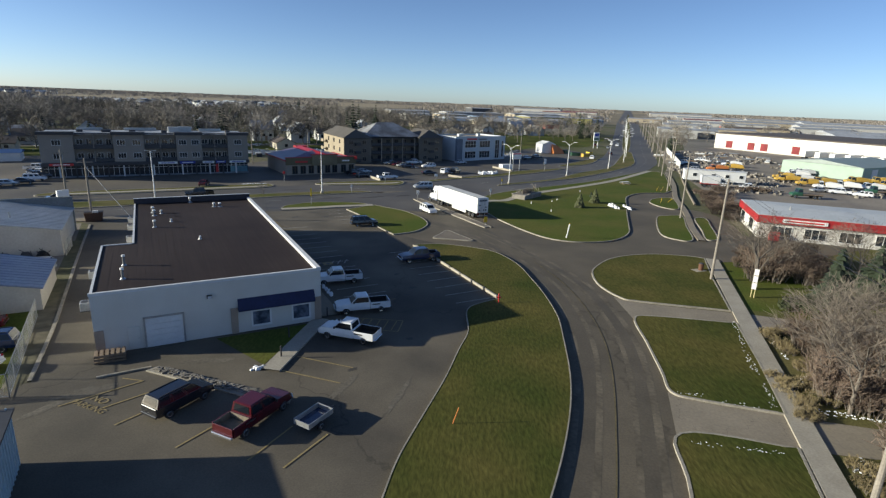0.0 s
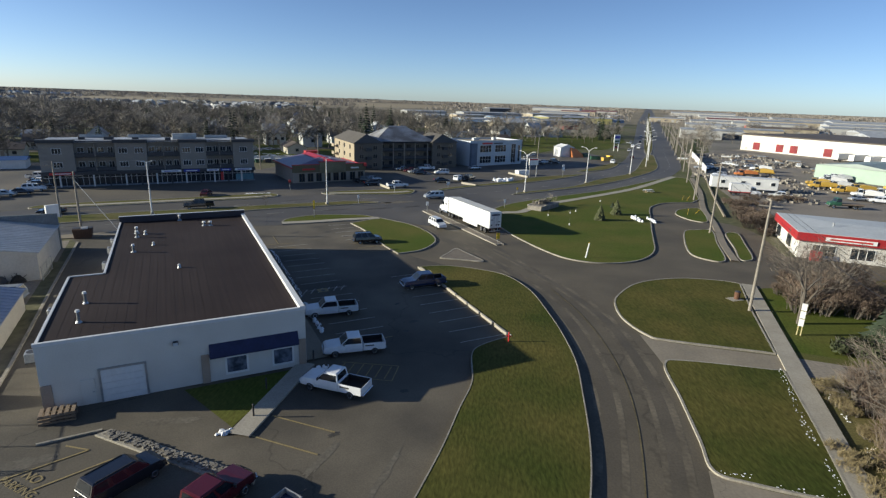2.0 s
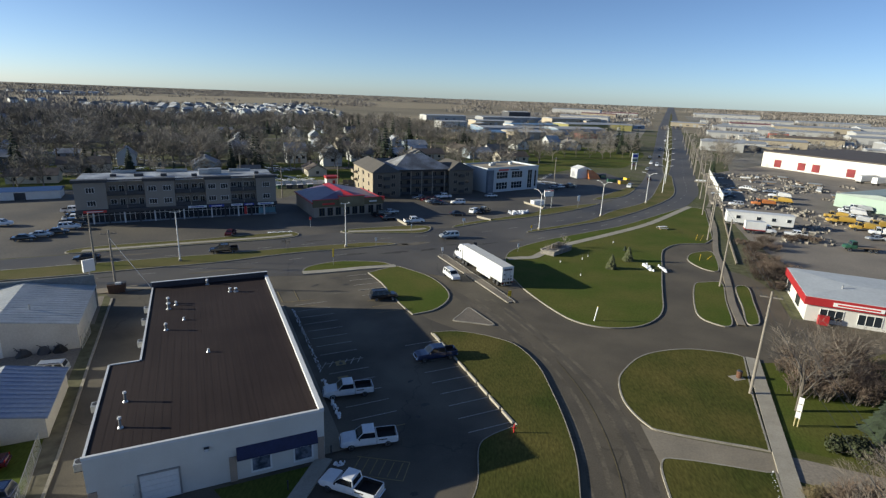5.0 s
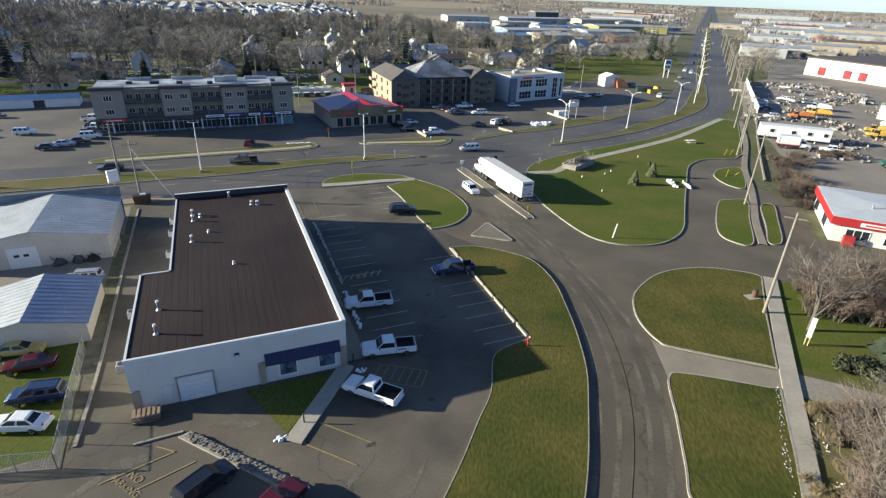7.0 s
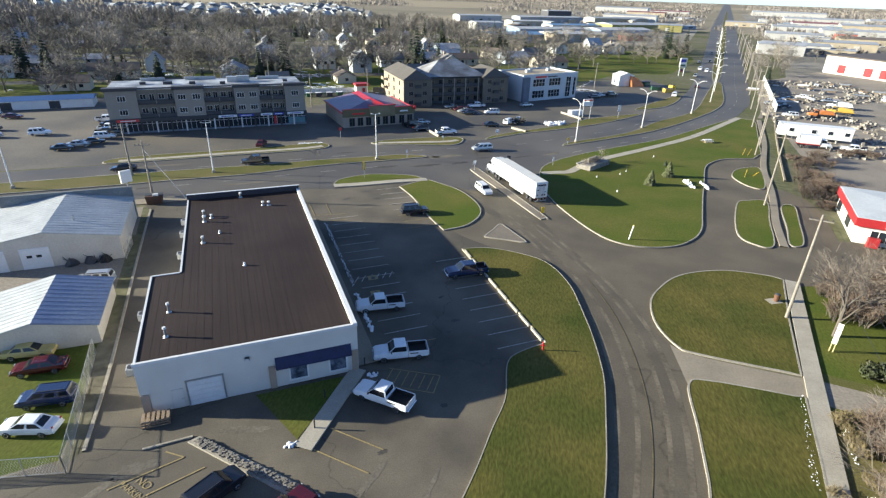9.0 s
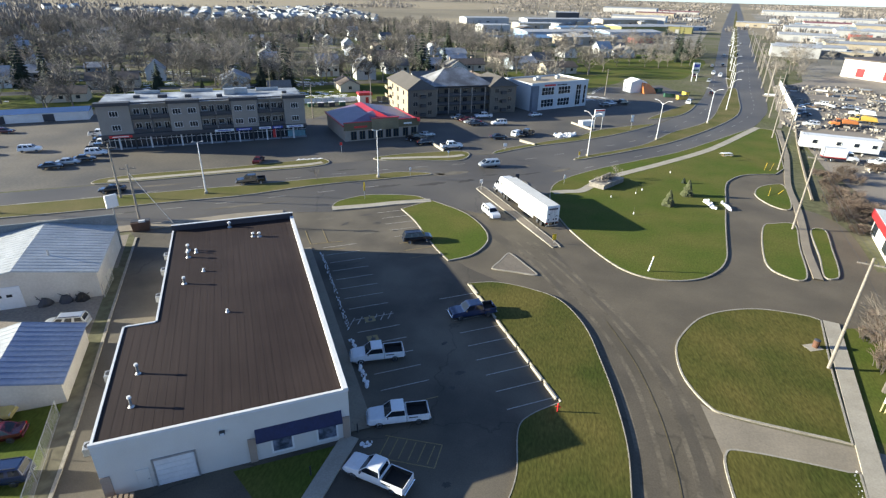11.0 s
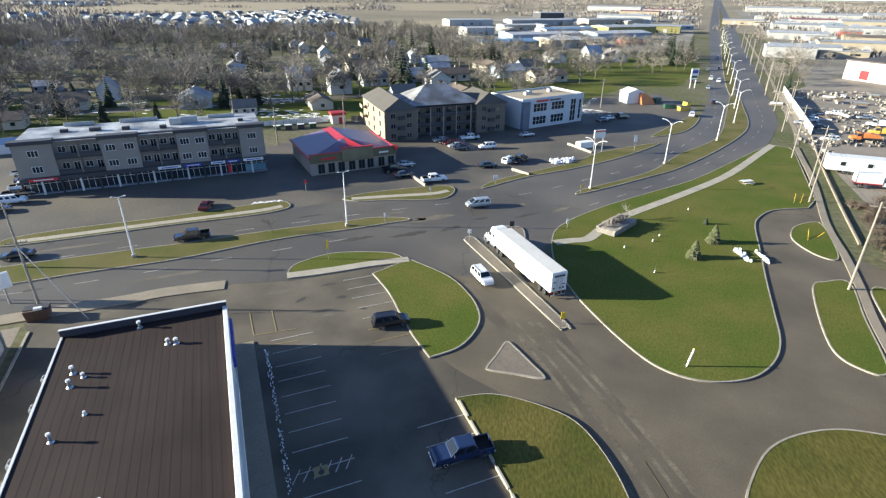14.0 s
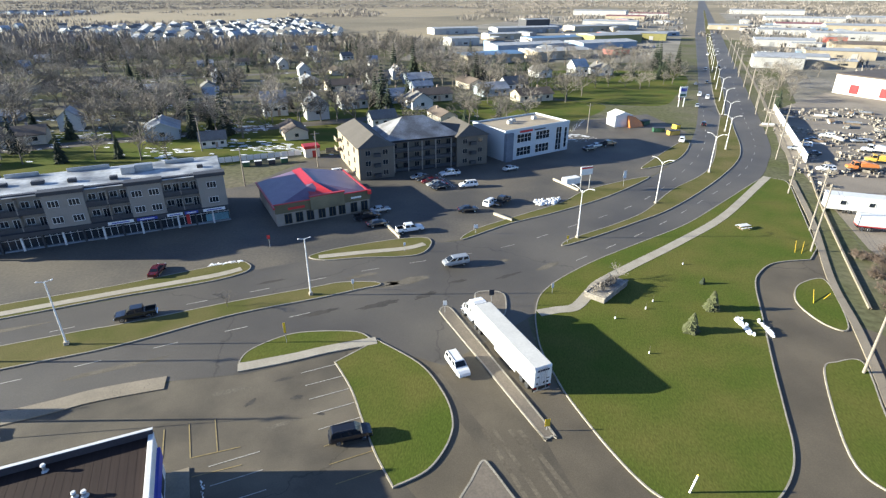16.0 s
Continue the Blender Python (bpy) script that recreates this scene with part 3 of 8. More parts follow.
def letters(words, x, y, z, size, turn, material, parent=None):
    cu = bpy.data.curves.new("letters", "FONT")
    cu.body, cu.size, cu.align_x, cu.extrude = words, size, "CENTER", 0.002
    tmp = bpy.data.objects.new("letters", cu)
    me = bpy.data.meshes.new_from_object(tmp)
    bpy.data.objects.remove(tmp)
    me.materials.clear()
    me.materials.append(material)
    ob = new("letters", me)
    ob.parent = parent
    ob.matrix_basis = pose(x, y, z, 0, 0, turn)
    return ob

# ---- ground, roads and turf ----
flat("ground", [(-4800, -4800), (4800, -4800), (4800, 4800), (-4800, 4800)], 0.0, FIELD, "flat open land of dry grass and stubble to the horizon", "ground", False)
flat("town_ground", [(-420, -80), (-60, -120), (140, -60), (260, 120), (330, 420), (240, 720), (-60, 700), (-420, 520), (-560, 220)], 0.012, YARDS, "leaf-littered yards and patchy grass between the houses", "ground")
flat("parking_lot", [(-60, 92), (-58.3, 87, 1), (-47, 66.6, 1), (-36.9, 48.4, 1), (-31, 37.2, 1), (-46, 26, 1), (-46, -25, 1), (4, -25, 1), (8, 20, 1), (14, 50, 1), (8, 84, 1), (-10, 116, 1), (-34, 108, 1), (-39, 101.5, 1)], 0.024, ASPHALT, "brownish worn asphalt of the car park, patched and cracked", "parking lot")
flat("road_1", [(-14, -25, 1), (-2, 8), (8, 30), (11, 45), (11.5, 56), (10, 68), (4, 80), (-6, 88), (-12, 100), (-20, 116, 1), (-2, 140, 1), (14, 132, 1), (8, 124), (10, 108), (15, 96), (20, 86), (25, 76), (24, 64), (23.5, 54), (20, 38), (16, 27), (8, 8), (-4, -25, 1)], 0.032, ROAD, "grey brown two-lane asphalt street with tyre-polished tracks", "road")
flat("road_2", [(-190, 26, 1), (-58, 92.5, 1), (-40, 101.5, 1), (-30, 104, 1), (-14, 112, 1), (-4, 108, 1), (9, 122, 1), (13.5, 132.8), (22.4, 142.3), (32, 150.6), (44.3, 161.3), (58.1, 176.9), (74.1, 195.9), (84.4, 213.7), (94.1, 234.6), (112, 286.5, 1), (152, 404.6, 1), (286, 803, 1), (1560, 4600, 1), (1520, 4610, 1), (255, 803, 1), (130.6, 415.6, 1), (88.1, 286.8), (68.4, 234.6), (54.7, 208.7), (44.3, 193.3), (30.3, 177.3), (17, 165.9), (5.7, 157.9), (-4, 149), (-11, 147, 1), (-33, 137, 1), (-43, 131), (-47, 127.1, 1), (-72.8, 113.2, 1), (-208, 40, 1)], 0.038, HIGHWAY, "divided highway of grey asphalt, curving away to the horizon", "road")
flat("road_3", [(16, 88, 1), (22, 76, 1), (41.5, 78, 1), (60, 82, 1), (78, 92, 1), (76, 98, 1), (57, 96, 1), (61, 112), (60, 120), (56, 126), (62, 140), (66, 148, 1), (52, 148), (42, 130), (34, 100)], 0.028, ROAD, "side street of pinkish grey asphalt with a bend round the green", "road")
flat("plaza_lot", [(-208, 44, 1), (-72.8, 113.4, 1), (-47, 127.3, 1), (-33, 137.2, 1), (-4, 149.2, 1), (17, 166, 1), (44.3, 193.5, 1), (54.7, 209, 1), (72, 250, 1), (66, 282, 1), (38, 268, 1), (30, 246, 1), (0, 232, 1), (-52, 206, 1), (-62, 178, 1), (-108, 152, 1), (-128, 176, 1), (-150, 166, 1), (-200, 120, 1)], 0.02, PLAZA, "dark asphalt forecourts in front of the shops and hotel", "parking lot")
flat("yard", [(76, 152, 1), (96, 232, 1), (118, 290, 1), (170, 345, 1), (240, 300, 1), (230, 200, 1), (180, 120, 1), (110, 88, 1), (72, 104, 1)], 0.018, DIRT, "bare gravel and dirt of an equipment yard", "ground")
flat("industrial_ground", [(135, 300, 1), (262, 250, 1), (700, 400, 1), (1000, 1000, 1), (900, 1700, 1), (592, 1650, 1), (312, 810, 1), (172, 390, 1)], 0.0145, LOTS, "pale gravelled lots of the industrial quarter", "ground")
flat("works_ground", [(-70, 470, 1), (60, 470, 1), (132, 470, 1), (240, 803, 1), (380, 1260, 1), (120, 1400, 1), (-50, 900, 1)], 0.015, LOTS, "pale gravelled lots between the low works buildings", "ground")
flat("side_yard", [(-31.5, 35, 1), (-39.6, 49, 1), (-50, 70, 1), (-60, 88, 1), (-120, 56, 1), (-90, 10, 1), (-36, 12, 1)], 0.016, DIRT, "muddy back yard with worn ground beside the sheds", "ground")
flat("side_lawn", [(-32.5, 36, 1), (-41, 51.5), (-52, 44), (-46, 30)], 0.022, GRASS, "rough green grass under the stored old cars", "ground")

flat("back_lawn", [(-200, 168), (-110, 172), (-60, 208), (-10, 246), (30, 262), (52, 300), (20, 310), (-60, 290), (-120, 240), (-210, 210)], 0.017, GRASS, "green back gardens behind the shops", "ground")
flat("park_lawn", [(20, 330), (70, 300), (92, 330), (118, 410), (60, 425), (20, 400)], 0.017, GRASS, "open green park beside the highway", "ground")
for v_ in (92, 168, 246, 330):
    structure("road_4", ribbon([on_grid(-97, 131, -330, v_), on_grid(-97, 131, 120, v_)], 8, 0.03), PLAZA, "quiet asphalt street among the houses", "road")
MEDIAN = surf("median_paving", (0.17, 0.142, 0.112), 0.2, 4, 0.3, 0.9, second=(0.125, 0.106, 0.085), much=0.7)
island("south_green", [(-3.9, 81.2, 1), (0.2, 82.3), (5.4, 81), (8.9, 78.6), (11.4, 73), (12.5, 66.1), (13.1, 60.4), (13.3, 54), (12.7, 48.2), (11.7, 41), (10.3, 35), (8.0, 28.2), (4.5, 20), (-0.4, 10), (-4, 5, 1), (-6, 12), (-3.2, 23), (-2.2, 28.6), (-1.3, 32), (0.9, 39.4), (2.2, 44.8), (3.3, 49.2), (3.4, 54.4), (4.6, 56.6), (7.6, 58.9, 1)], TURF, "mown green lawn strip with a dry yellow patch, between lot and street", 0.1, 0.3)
island("west_green", [(-18.9, 107.4, 1), (-15.4, 102.2), (-12.8, 97), (-10.2, 92), (-7.5, 87.8, 1), (-4.1, 90.4), (-2.2, 94.8), (-2.2, 98.8), (-4, 103.4), (-7.5, 108.3), (-14.1, 113, 1)], GRASS, "rounded green lawn island at the end of the car park")
island("corner_green", [(-31.8, 106.2), (-31.4, 109.2), (-27.7, 113), (-23.5, 114.4), (-17.6, 114.8), (-15, 113.2, 1), (-20, 110.8, 1), (-31, 106, 1)], GRASS, "narrow grass verge with a concrete kerb")
island("splitter_triangle", [(1.1, 91.7), (0.2, 89.3), (-0.8, 87.0), (-0.4, 86.3), (2.6, 85.9), (5.2, 85.5), (5.8, 86.0), (4.2, 88.6), (2.2, 91.7), (1.6, 92.2)], MEDIAN, "small paved triangular traffic island", 0.22)
island("splitter_median", [(-5.9, 121.9), (-5.2, 120.0), (1.5, 108.0), (7.8, 96.6), (8.5, 95.9), (9.2, 96.2), (9.3, 97.3), (3.0, 109.3), (-3.2, 121.0), (-4.4, 122.8), (-5.4, 122.9)], MEDIAN, "long narrow median of worn concrete beside the lorry", 0.22)
island("junction_island", [(-0.6, 127.2), (1.4, 121.2), (3.6, 120.8), (4.6, 122.4), (4.4, 127.6), (2, 128.6)], MEDIAN, "small concrete island at the junction with a sign", 0.22)
island("village_green", [(9.2, 123.4), (8.9, 118.6), (9.2, 112.7), (10.8, 106.1), (12.0, 102.4), (15.2, 95.0), (18.4, 89.7), (21.9, 87.5), (25.8, 87.4), (29.8, 89.0), (33.2, 92.4), (35.6, 96.8), (37.6, 103.2), (40.4, 112.5), (44.2, 124.4), (47.1, 133.6), (49.6, 138.6), (54.4, 143.4), (62, 145.6, 1), (66, 151, 1), (79.5, 190, 1), (80, 195), (76, 196.4), (72.5, 193.8), (58.1, 177.2), (44.3, 161.6), (32, 150.9), (22.4, 142.6), (16.3, 136.5), (12.6, 132), (10.2, 127.8)], GRASS, "broad green lawn with young conifers and a stone planter")
island("verge_islet", [(51.4, 127), (52, 131), (55, 135.6), (60.2, 137.8), (58.2, 129), (55.2, 121.6), (52.6, 122.6)], GRASS, "small grass islet by the bend of the side street")
island("verge_plot", [(46, 110.8), (49, 113.4), (52.6, 113.4), (49, 103), (45.2, 91.8), (42.2, 91.6), (41, 96.3)], GRASS, "trimmed grass plot with a pale kerb beside the path")
island("verge_strip", [(54.2, 111.2), (56.9, 111.6), (54, 103), (51.3, 95.4), (49.6, 92.4), (47.9, 92.8), (50.5, 100)], GRASS, "thin strip of grass along the garden path")
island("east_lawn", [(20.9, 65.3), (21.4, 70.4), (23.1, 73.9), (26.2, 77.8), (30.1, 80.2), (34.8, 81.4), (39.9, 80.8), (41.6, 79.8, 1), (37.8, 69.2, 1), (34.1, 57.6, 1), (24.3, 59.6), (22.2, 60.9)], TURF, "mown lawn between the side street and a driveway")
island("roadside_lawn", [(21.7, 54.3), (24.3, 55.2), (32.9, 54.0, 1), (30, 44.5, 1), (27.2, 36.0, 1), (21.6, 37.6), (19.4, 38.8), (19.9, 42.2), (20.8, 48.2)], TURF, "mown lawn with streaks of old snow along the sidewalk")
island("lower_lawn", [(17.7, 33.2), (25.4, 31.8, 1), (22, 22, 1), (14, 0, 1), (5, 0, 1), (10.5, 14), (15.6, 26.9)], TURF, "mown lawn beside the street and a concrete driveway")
flat("driveway_1", [(21.6, 61.2, 1), (24.3, 59.4), (34.3, 57.2, 1), (33, 53.8, 1), (24.3, 55.3), (21.7, 53.9, 1)], 0.045, DRIVE, "pale concrete driveway crossing the lawn", "driveway")
flat("driveway_2", [(19.2, 39, 1), (21.6, 37.5), (27.4, 35.9, 1), (33, 34.6, 1), (40, 36, 1), (40, 31, 1), (30, 31, 1), (25.2, 31.8, 1), (17.4, 33, 1)], 0.045, DRIVE, "cracked pale concrete driveway crossing the lawn", "driveway")
flat("driveway_3", [(35.4, 57.2, 1), (46, 54, 1), (62, 50, 1), (60, 46, 1), (45, 49.5, 1), (34, 53.4, 1)], 0.02, DIRT, "dirt track leading off the sidewalk", "driveway")
flat("east_ground", [(43.5, 80.5, 1), (36, 58, 1), (30, 41, 1), (20, 12, 1), (90, 0, 1), (110, 70, 1), (76, 90, 1)], 0.016, GRASS_DRY, "rough dry grass under the roadside trees", "ground")
flat("park_ground", [(43, 79.6, 1), (36.4, 58.6, 1), (50, 54, 1), (66, 60, 1), (60, 80, 1)], 0.02, GRASS, "green garden grass beside the sidewalk", "ground")
structure("pavement_1", ribbon([(20.4, 14), (42.6, 79.6)], 1.75, 0.19, lift=0.18), CONCRETE, "straight pale concrete sidewalk beside the lawns", "sidewalk")
structure("pavement_2", ribbon([(46.6, 91.6), (49.6, 102), (53.4, 112.4), (57, 123), (61.5, 138), (71.4, 163), (79.2, 186), (82.4, 195.5)], 1.25, 0.21, lift=0.2), DRIVE, "pale concrete path between the grass strips", "sidewalk")
structure("pavement_3", ribbon([(9.6, 122.2), (12.5, 123.4), (15.6, 124.6), (18.6, 129.4), (21, 133.2), (28.2, 140.4), (39.6, 151.4), (53.8, 166.4), (70.9, 189.4), (76.8, 197.4)], 1.9, 0.21, lift=0.2), CONCRETE, "winding pale concrete path across the lawn", "sidewalk")
structure("pavement_4", ribbon([(-31.4, 105), (-25.5, 107.6), (-20.5, 110.2), (-14.2, 112.8)], 1.7, 0.21, lift=0.2), CONCRETE, "concrete sidewalk edge of the car park", "sidewalk")
structure("pavement_5", ribbon([(-160, 38.6), (-100, 70), (-56, 93), (-47, 98.2), (-39.4, 101.4)], 2.6, 0.14, lift=0.14), DRIVE, "wide sandy concrete sidewalk along the highway", "sidewalk")
structure("pavement_6", ribbon([(84, 199), (90, 212), (99, 236), (118, 290), (158, 405), (292, 803)], 1.3, 0.1, lift=0.1), DRIVE, "pale concrete path along the highway", "sidewalk")
structure("pavement_7", ribbon([(-10.9, 52.2), (-30.3, 88.0)], 2.2, 0.16, lift=0.16), DRIVE, "concrete walk along the shaded shop front", "sidewalk")
structure("pavement_8", ribbon([(-13.5, 40.2), (-11.7, 51.2)], 1.6, 0.18, lift=0.18), CONCRETE, "raised concrete walk at the corner of the building", "sidewalk")
flat("front_grass", [(-20.3, 45.9, 1), (-12.4, 50.2, 1), (-14.4, 41.2, 1)], 0.05, GRASS, "triangle of lawn below the shop window", "ground")
island("highway_median", [(-200, 31.5, 1), (-85.7, 89.5), (-62.5, 102), (-50.8, 108.2), (-38.3, 117.3), (-26.3, 123.6), (-20, 127.2), (-16.8, 129), (-18.2, 130), (-24, 129.3), (-28.1, 127.2), (-40.2, 121.2), (-54.3, 113.3), (-72, 104.3), (-202, 35.5, 1)], GRASS_DRY, "dry grass median strip of the highway")
island("north_verge", [(-82.4, 108.8), (-72.8, 113.4), (-59.5, 121), (-47, 127.3), (-41.8, 131.6), (-42.4, 134.6), (-46.4, 134.6), (-62, 124.8), (-76.3, 117.2), (-83.2, 112)], GRASS_DRY, "dry grass verge with a sidewalk before the shops")
structure("pavement_9", ribbon([(-81, 110.8), (-74, 114.6), (-60.4, 122.3), (-47.5, 129.2), (-43, 132.6)], 1.5, 0.21, lift=0.2), CONCRETE, "pale sidewalk along the grass verge", "sidewalk")
island("shop_islet", [(-32.4, 138.8), (-27.7, 142.9), (-17.3, 148), (-11.3, 149.3), (-9.8, 146), (-12.3, 141), (-22.3, 139), (-29, 137.4)], GRASS_DRY, "kerbed grass islet between the forecourt entrances")
structure("pavement_10", ribbon([(-30.5, 138.6), (-22.2, 141.4), (-14.6, 143.8), (-11.2, 146.2)], 1.5, 0.21, lift=0.2), CONCRETE, "pale sidewalk crossing the grass islet", "sidewalk")
island("hotel_verge", [(-3.8, 149), (5.7, 158), (17, 166.1), (30.3, 177.5), (44, 193.2), (41.5, 193.6), (26.4, 182.6), (18.6, 172.6), (6.5, 161.8), (-1.7, 154.2)], GRASS_DRY, "planted verge with low shrubs in front of the hotel")
island("bend_verge", [(44.6, 202.4), (54.7, 209.2), (62, 220), (68.2, 234.6), (64.9, 234.4), (51.7, 214.7)], GRASS_DRY, "dry grass verge on the inside of the bend")
island("curve_median", [(16.4, 147.8), (23.3, 152.8), (32.9, 160.8), (43.7, 170.6), (58.6, 188.6), (73.8, 210.6), (82.3, 228.6), (90, 253), (97.5, 278), (96.6, 284), (93, 276), (82.5, 249.4), (64.8, 206), (47.7, 184.2), (37.3, 168.6), (28.7, 160), (18, 151.2)], GRASS_DRY, "dry grass median with lamp posts on the highway's curve")
island("far_median", [(101, 292), (140, 404), (274, 803), (640, 1896, 1), (636, 1897, 1), (268, 803), (134, 404), (98, 292)], GRASS_DRY, "long straight grass median running to the horizon")


def line_paint(name, pts, width, material, label, z=0.06):
    return structure(name, ribbon(pts, width, z, steps=8), material, label, "road marking")


# lane dashes of the highway, stall lines and the street's yellow line
def dashes(pts, step, length, width=0.14, z=0.058):
    line = curve(pts, 30, False)
    run, nxt = 0.0, 0.0
    for a, b in zip(line, line[1:]):
        d = (Vector(b) - Vector(a)).length
        run += d
        if run >= nxt:
            t = (Vector(b) - Vector(a)).normalized()
            p = Vector(a)
            q = p + t * length
            nxt = run + step
            g = ribbon([tuple(p), tuple(q)], width, z, steps=1)
            structure("lane_dash", g, WHITE_LINE, "faded white lane dash on the asphalt", "road marking")


dashes([(-170, 41.4), (-86, 86), (-62, 98.5), (-40, 111.5), (-26, 119.5)], 9, 3.2)
dashes([(-180, 47.5), (-86, 97.5), (-60, 112.5), (-36, 126), (-18, 135.4), (4, 146), (20, 158.8), (36, 173), (52, 195), (72, 232), (90, 286), (120, 380)], 9, 3.2)
dashes([(18, 141.5), (36, 158.2), (54, 178.4), (72, 201.6), (88, 231.5), (104, 280), (140, 385)], 9, 3.2)
line_paint("centre_line", [(-2, 0), (8.5, 20), (13.4, 34), (16.4, 46), (17.2, 56), (16.4, 66), (14.2, 75)], 0.11, surf("faded_centre_paint", (0.150, 0.118, 0.056), 0.35, 4.0, 0.6, 0.8, bump=0.1), "worn yellow centre line of the street")
TRACK = surf("dusty_wheel_track", (0.150, 0.124, 0.088), 0.3, 3.0, 0.25, 0.85, bump=0.1, second=(0.080, 0.066, 0.046), much=1.0)
LANE = surf("tyre_darkened_lane", (0.070, 0.058, 0.041), 0.2, 6.0, 0.15, 0.75, bump=0.15, second=(0.106, 0.087, 0.061), much=1.0)
for off_ in (-2.1, 2.3):
    structure("worn_lane", ribbon([(-2 + off_, 0), (8.5 + off_, 20), (13.4 + off_, 34), (16.4 + off_, 46), (17.2 + off_, 56), (16.4 + off_, 66), (13.4 + off_ * 0.9, 76), (8.2 + off_ * 0.9, 88), (3.0 + off_ * 1.6, 98), (-1.0 + off_ * 2.0, 106)], 1.9, 0.0345, steps=8), LANE, "darker tyre-polished lane along the street", "road marking")
for off_, w_ in ((-3.0, 0.5), (-1.2, 0.5), (1.5, 0.45), (3.1, 0.6)):
    structure("wheel_track", ribbon([(-2 + off_, 0), (8.5 + off_, 20), (13.4 + off_, 34), (16.4 + off_, 46), (17.2 + off_, 56), (16.4 + off_, 66), (13.4 + off_ * 0.9, 76), (8.2 + off_ * 0.8, 88), (3.4 + off_ * 0.7, 97)], w_, 0.0365, steps=8), TRACK, "paler dusty wheel track worn along the street", "road marking")
for i in range(11):       # stalls against the lawn, from the red post to the far end
    p = Vector((6.9, 59.6)).lerp(Vector((-2.9, 79.6)), i / 8.2)
    if i < 9:
        q = p - U * 5.2
        line_paint("stall_line", [tuple(p), tuple(q)], 0.1, WHITE_LINE, "thin pale stall line on the asphalt")
for i in range(8):
    p = Vector((-9.0, 90.2)).lerp(Vector((-18.3, 107.2)), i / 7)
    q = p - U * 5.0
    line_paint("stall_line", [tuple(p), tuple(q)], 0.1, YELLOW_LINE if i < 3 else WHITE_LINE, "thin pale stall line on the asphalt")
for i in range(15):       # stalls along the shop front
    p = Vector((-9.2, 55.4)) + V * (2.72 * i)
    q = p + U * 5.2
    line_paint("stall_line", [tuple(p), tuple(q)], 0.1, WHITE_LINE if i > 0 else YELLOW_LINE, "thin pale stall line beside the walk")
for x, y in ((-12.0, 42.9), (-12.6, 40.3)):
    line_paint("stall_line", [(x, y), (x + 5.2, y - 1.7)], 0.13, YELLOW_LINE, "bold yellow stall line on the asphalt")
for a, b in (((-9.0, 49.3), (-3.6, 48.9)), ((-3.6, 48.9), (-3.3, 51.6)), ((-8.6, 51.9), (-3.3, 51.6))):
    line_paint("hatch_line", [a, b], 0.1, YELLOW_LINE, "yellow outline of a no-parking bay")
for i in range(6):        # hatched bays
    p = Vector((-8.6, 49.6)) + Vector((0.86, -0.08)) * i
    line_paint("hatch_line", [tuple(p), tuple(p + Vector((0.35, 2.2)))], 0.1, YELLOW_LINE, "yellow hatch stripe of a no-parking bay")
    p = Vector((-17.0, 68.6)) + U * (0.95 * i)
    line_paint("hatch_line", [tuple(p), tuple(p + V * 1.5 + U * 0.9)], 0.1, WHITE_LINE, "pale hatch stripe beside the disabled bays")
for a, b in (((-32.9, 89.5), (-35.0, 93.5)), ((-29.9, 89.8), (-32.6, 94.6)), ((-27.4, 90.9), (-30.0, 95.7)), ((-29.9, 89.8), (-25.2, 91.8)), ((-28.5, 87.4), (-24.0, 89.4))):
    line_paint("stall_line", [a, b], 0.12, YELLOW_LINE, "yellow stall line at the end of the building")
for a, b in (((-26.8, 34.0), (-22.8, 37.9)), ((-22.8, 37.9), (-24.6, 38.2)), ((-23.6, 34.0), (-20.6, 37.2)), ((-21.6, 32.0), (-18.6, 36.4)), ((-16.4, 29.8), (-13.6, 34.6)), ((-11.4, 28.8), (-9.6, 32.6)), ((-9, 28.2), (-7, 31.8))):
    line_paint("stall_line", [a, b], 0.13, YELLOW_LINE, "yellow stall line on the cracked asphalt")
# worn and stained places of the asphalt, and tree shade painted as dark blots
OIL_AND_SHADE = surf("oil_and_shade_asphalt", (0.040, 0.035, 0.029), 0.3, 5.0, 0.6, 0.7, bump=0.15, second=(0.062, 0.054, 0.044), much=1.0)
DUST = surf("dusty_salted_asphalt", (0.140, 0.122, 0.096), 0.3, 4.0, 0.4, 0.9, bump=0.15, second=(0.098, 0.084, 0.064), much=1.0)


def blot(x, y, rx, ry, turn, material, label, seed, z=0.031):
    """A ragged flat patch: stains, dust smears and painted shade alike."""
    r_ = random.Random(seed)
    c_, s_ = math.cos(radians(turn)), math.sin(radians(turn))
    ring = []
    for k in range(26):
        f = r_.uniform(0.55, 1.05)
        px, py = math.cos(k * 0.2417) * rx * f, math.sin(k * 0.2417) * ry * f
        ring.append((x + c_ * px - s_ * py, y + s_ * px + c_ * py))
    return structure("asphalt_stain", Geo().add([(a, b, z) for a, b in ring], [tuple(range(26))]), material, label, "stain")


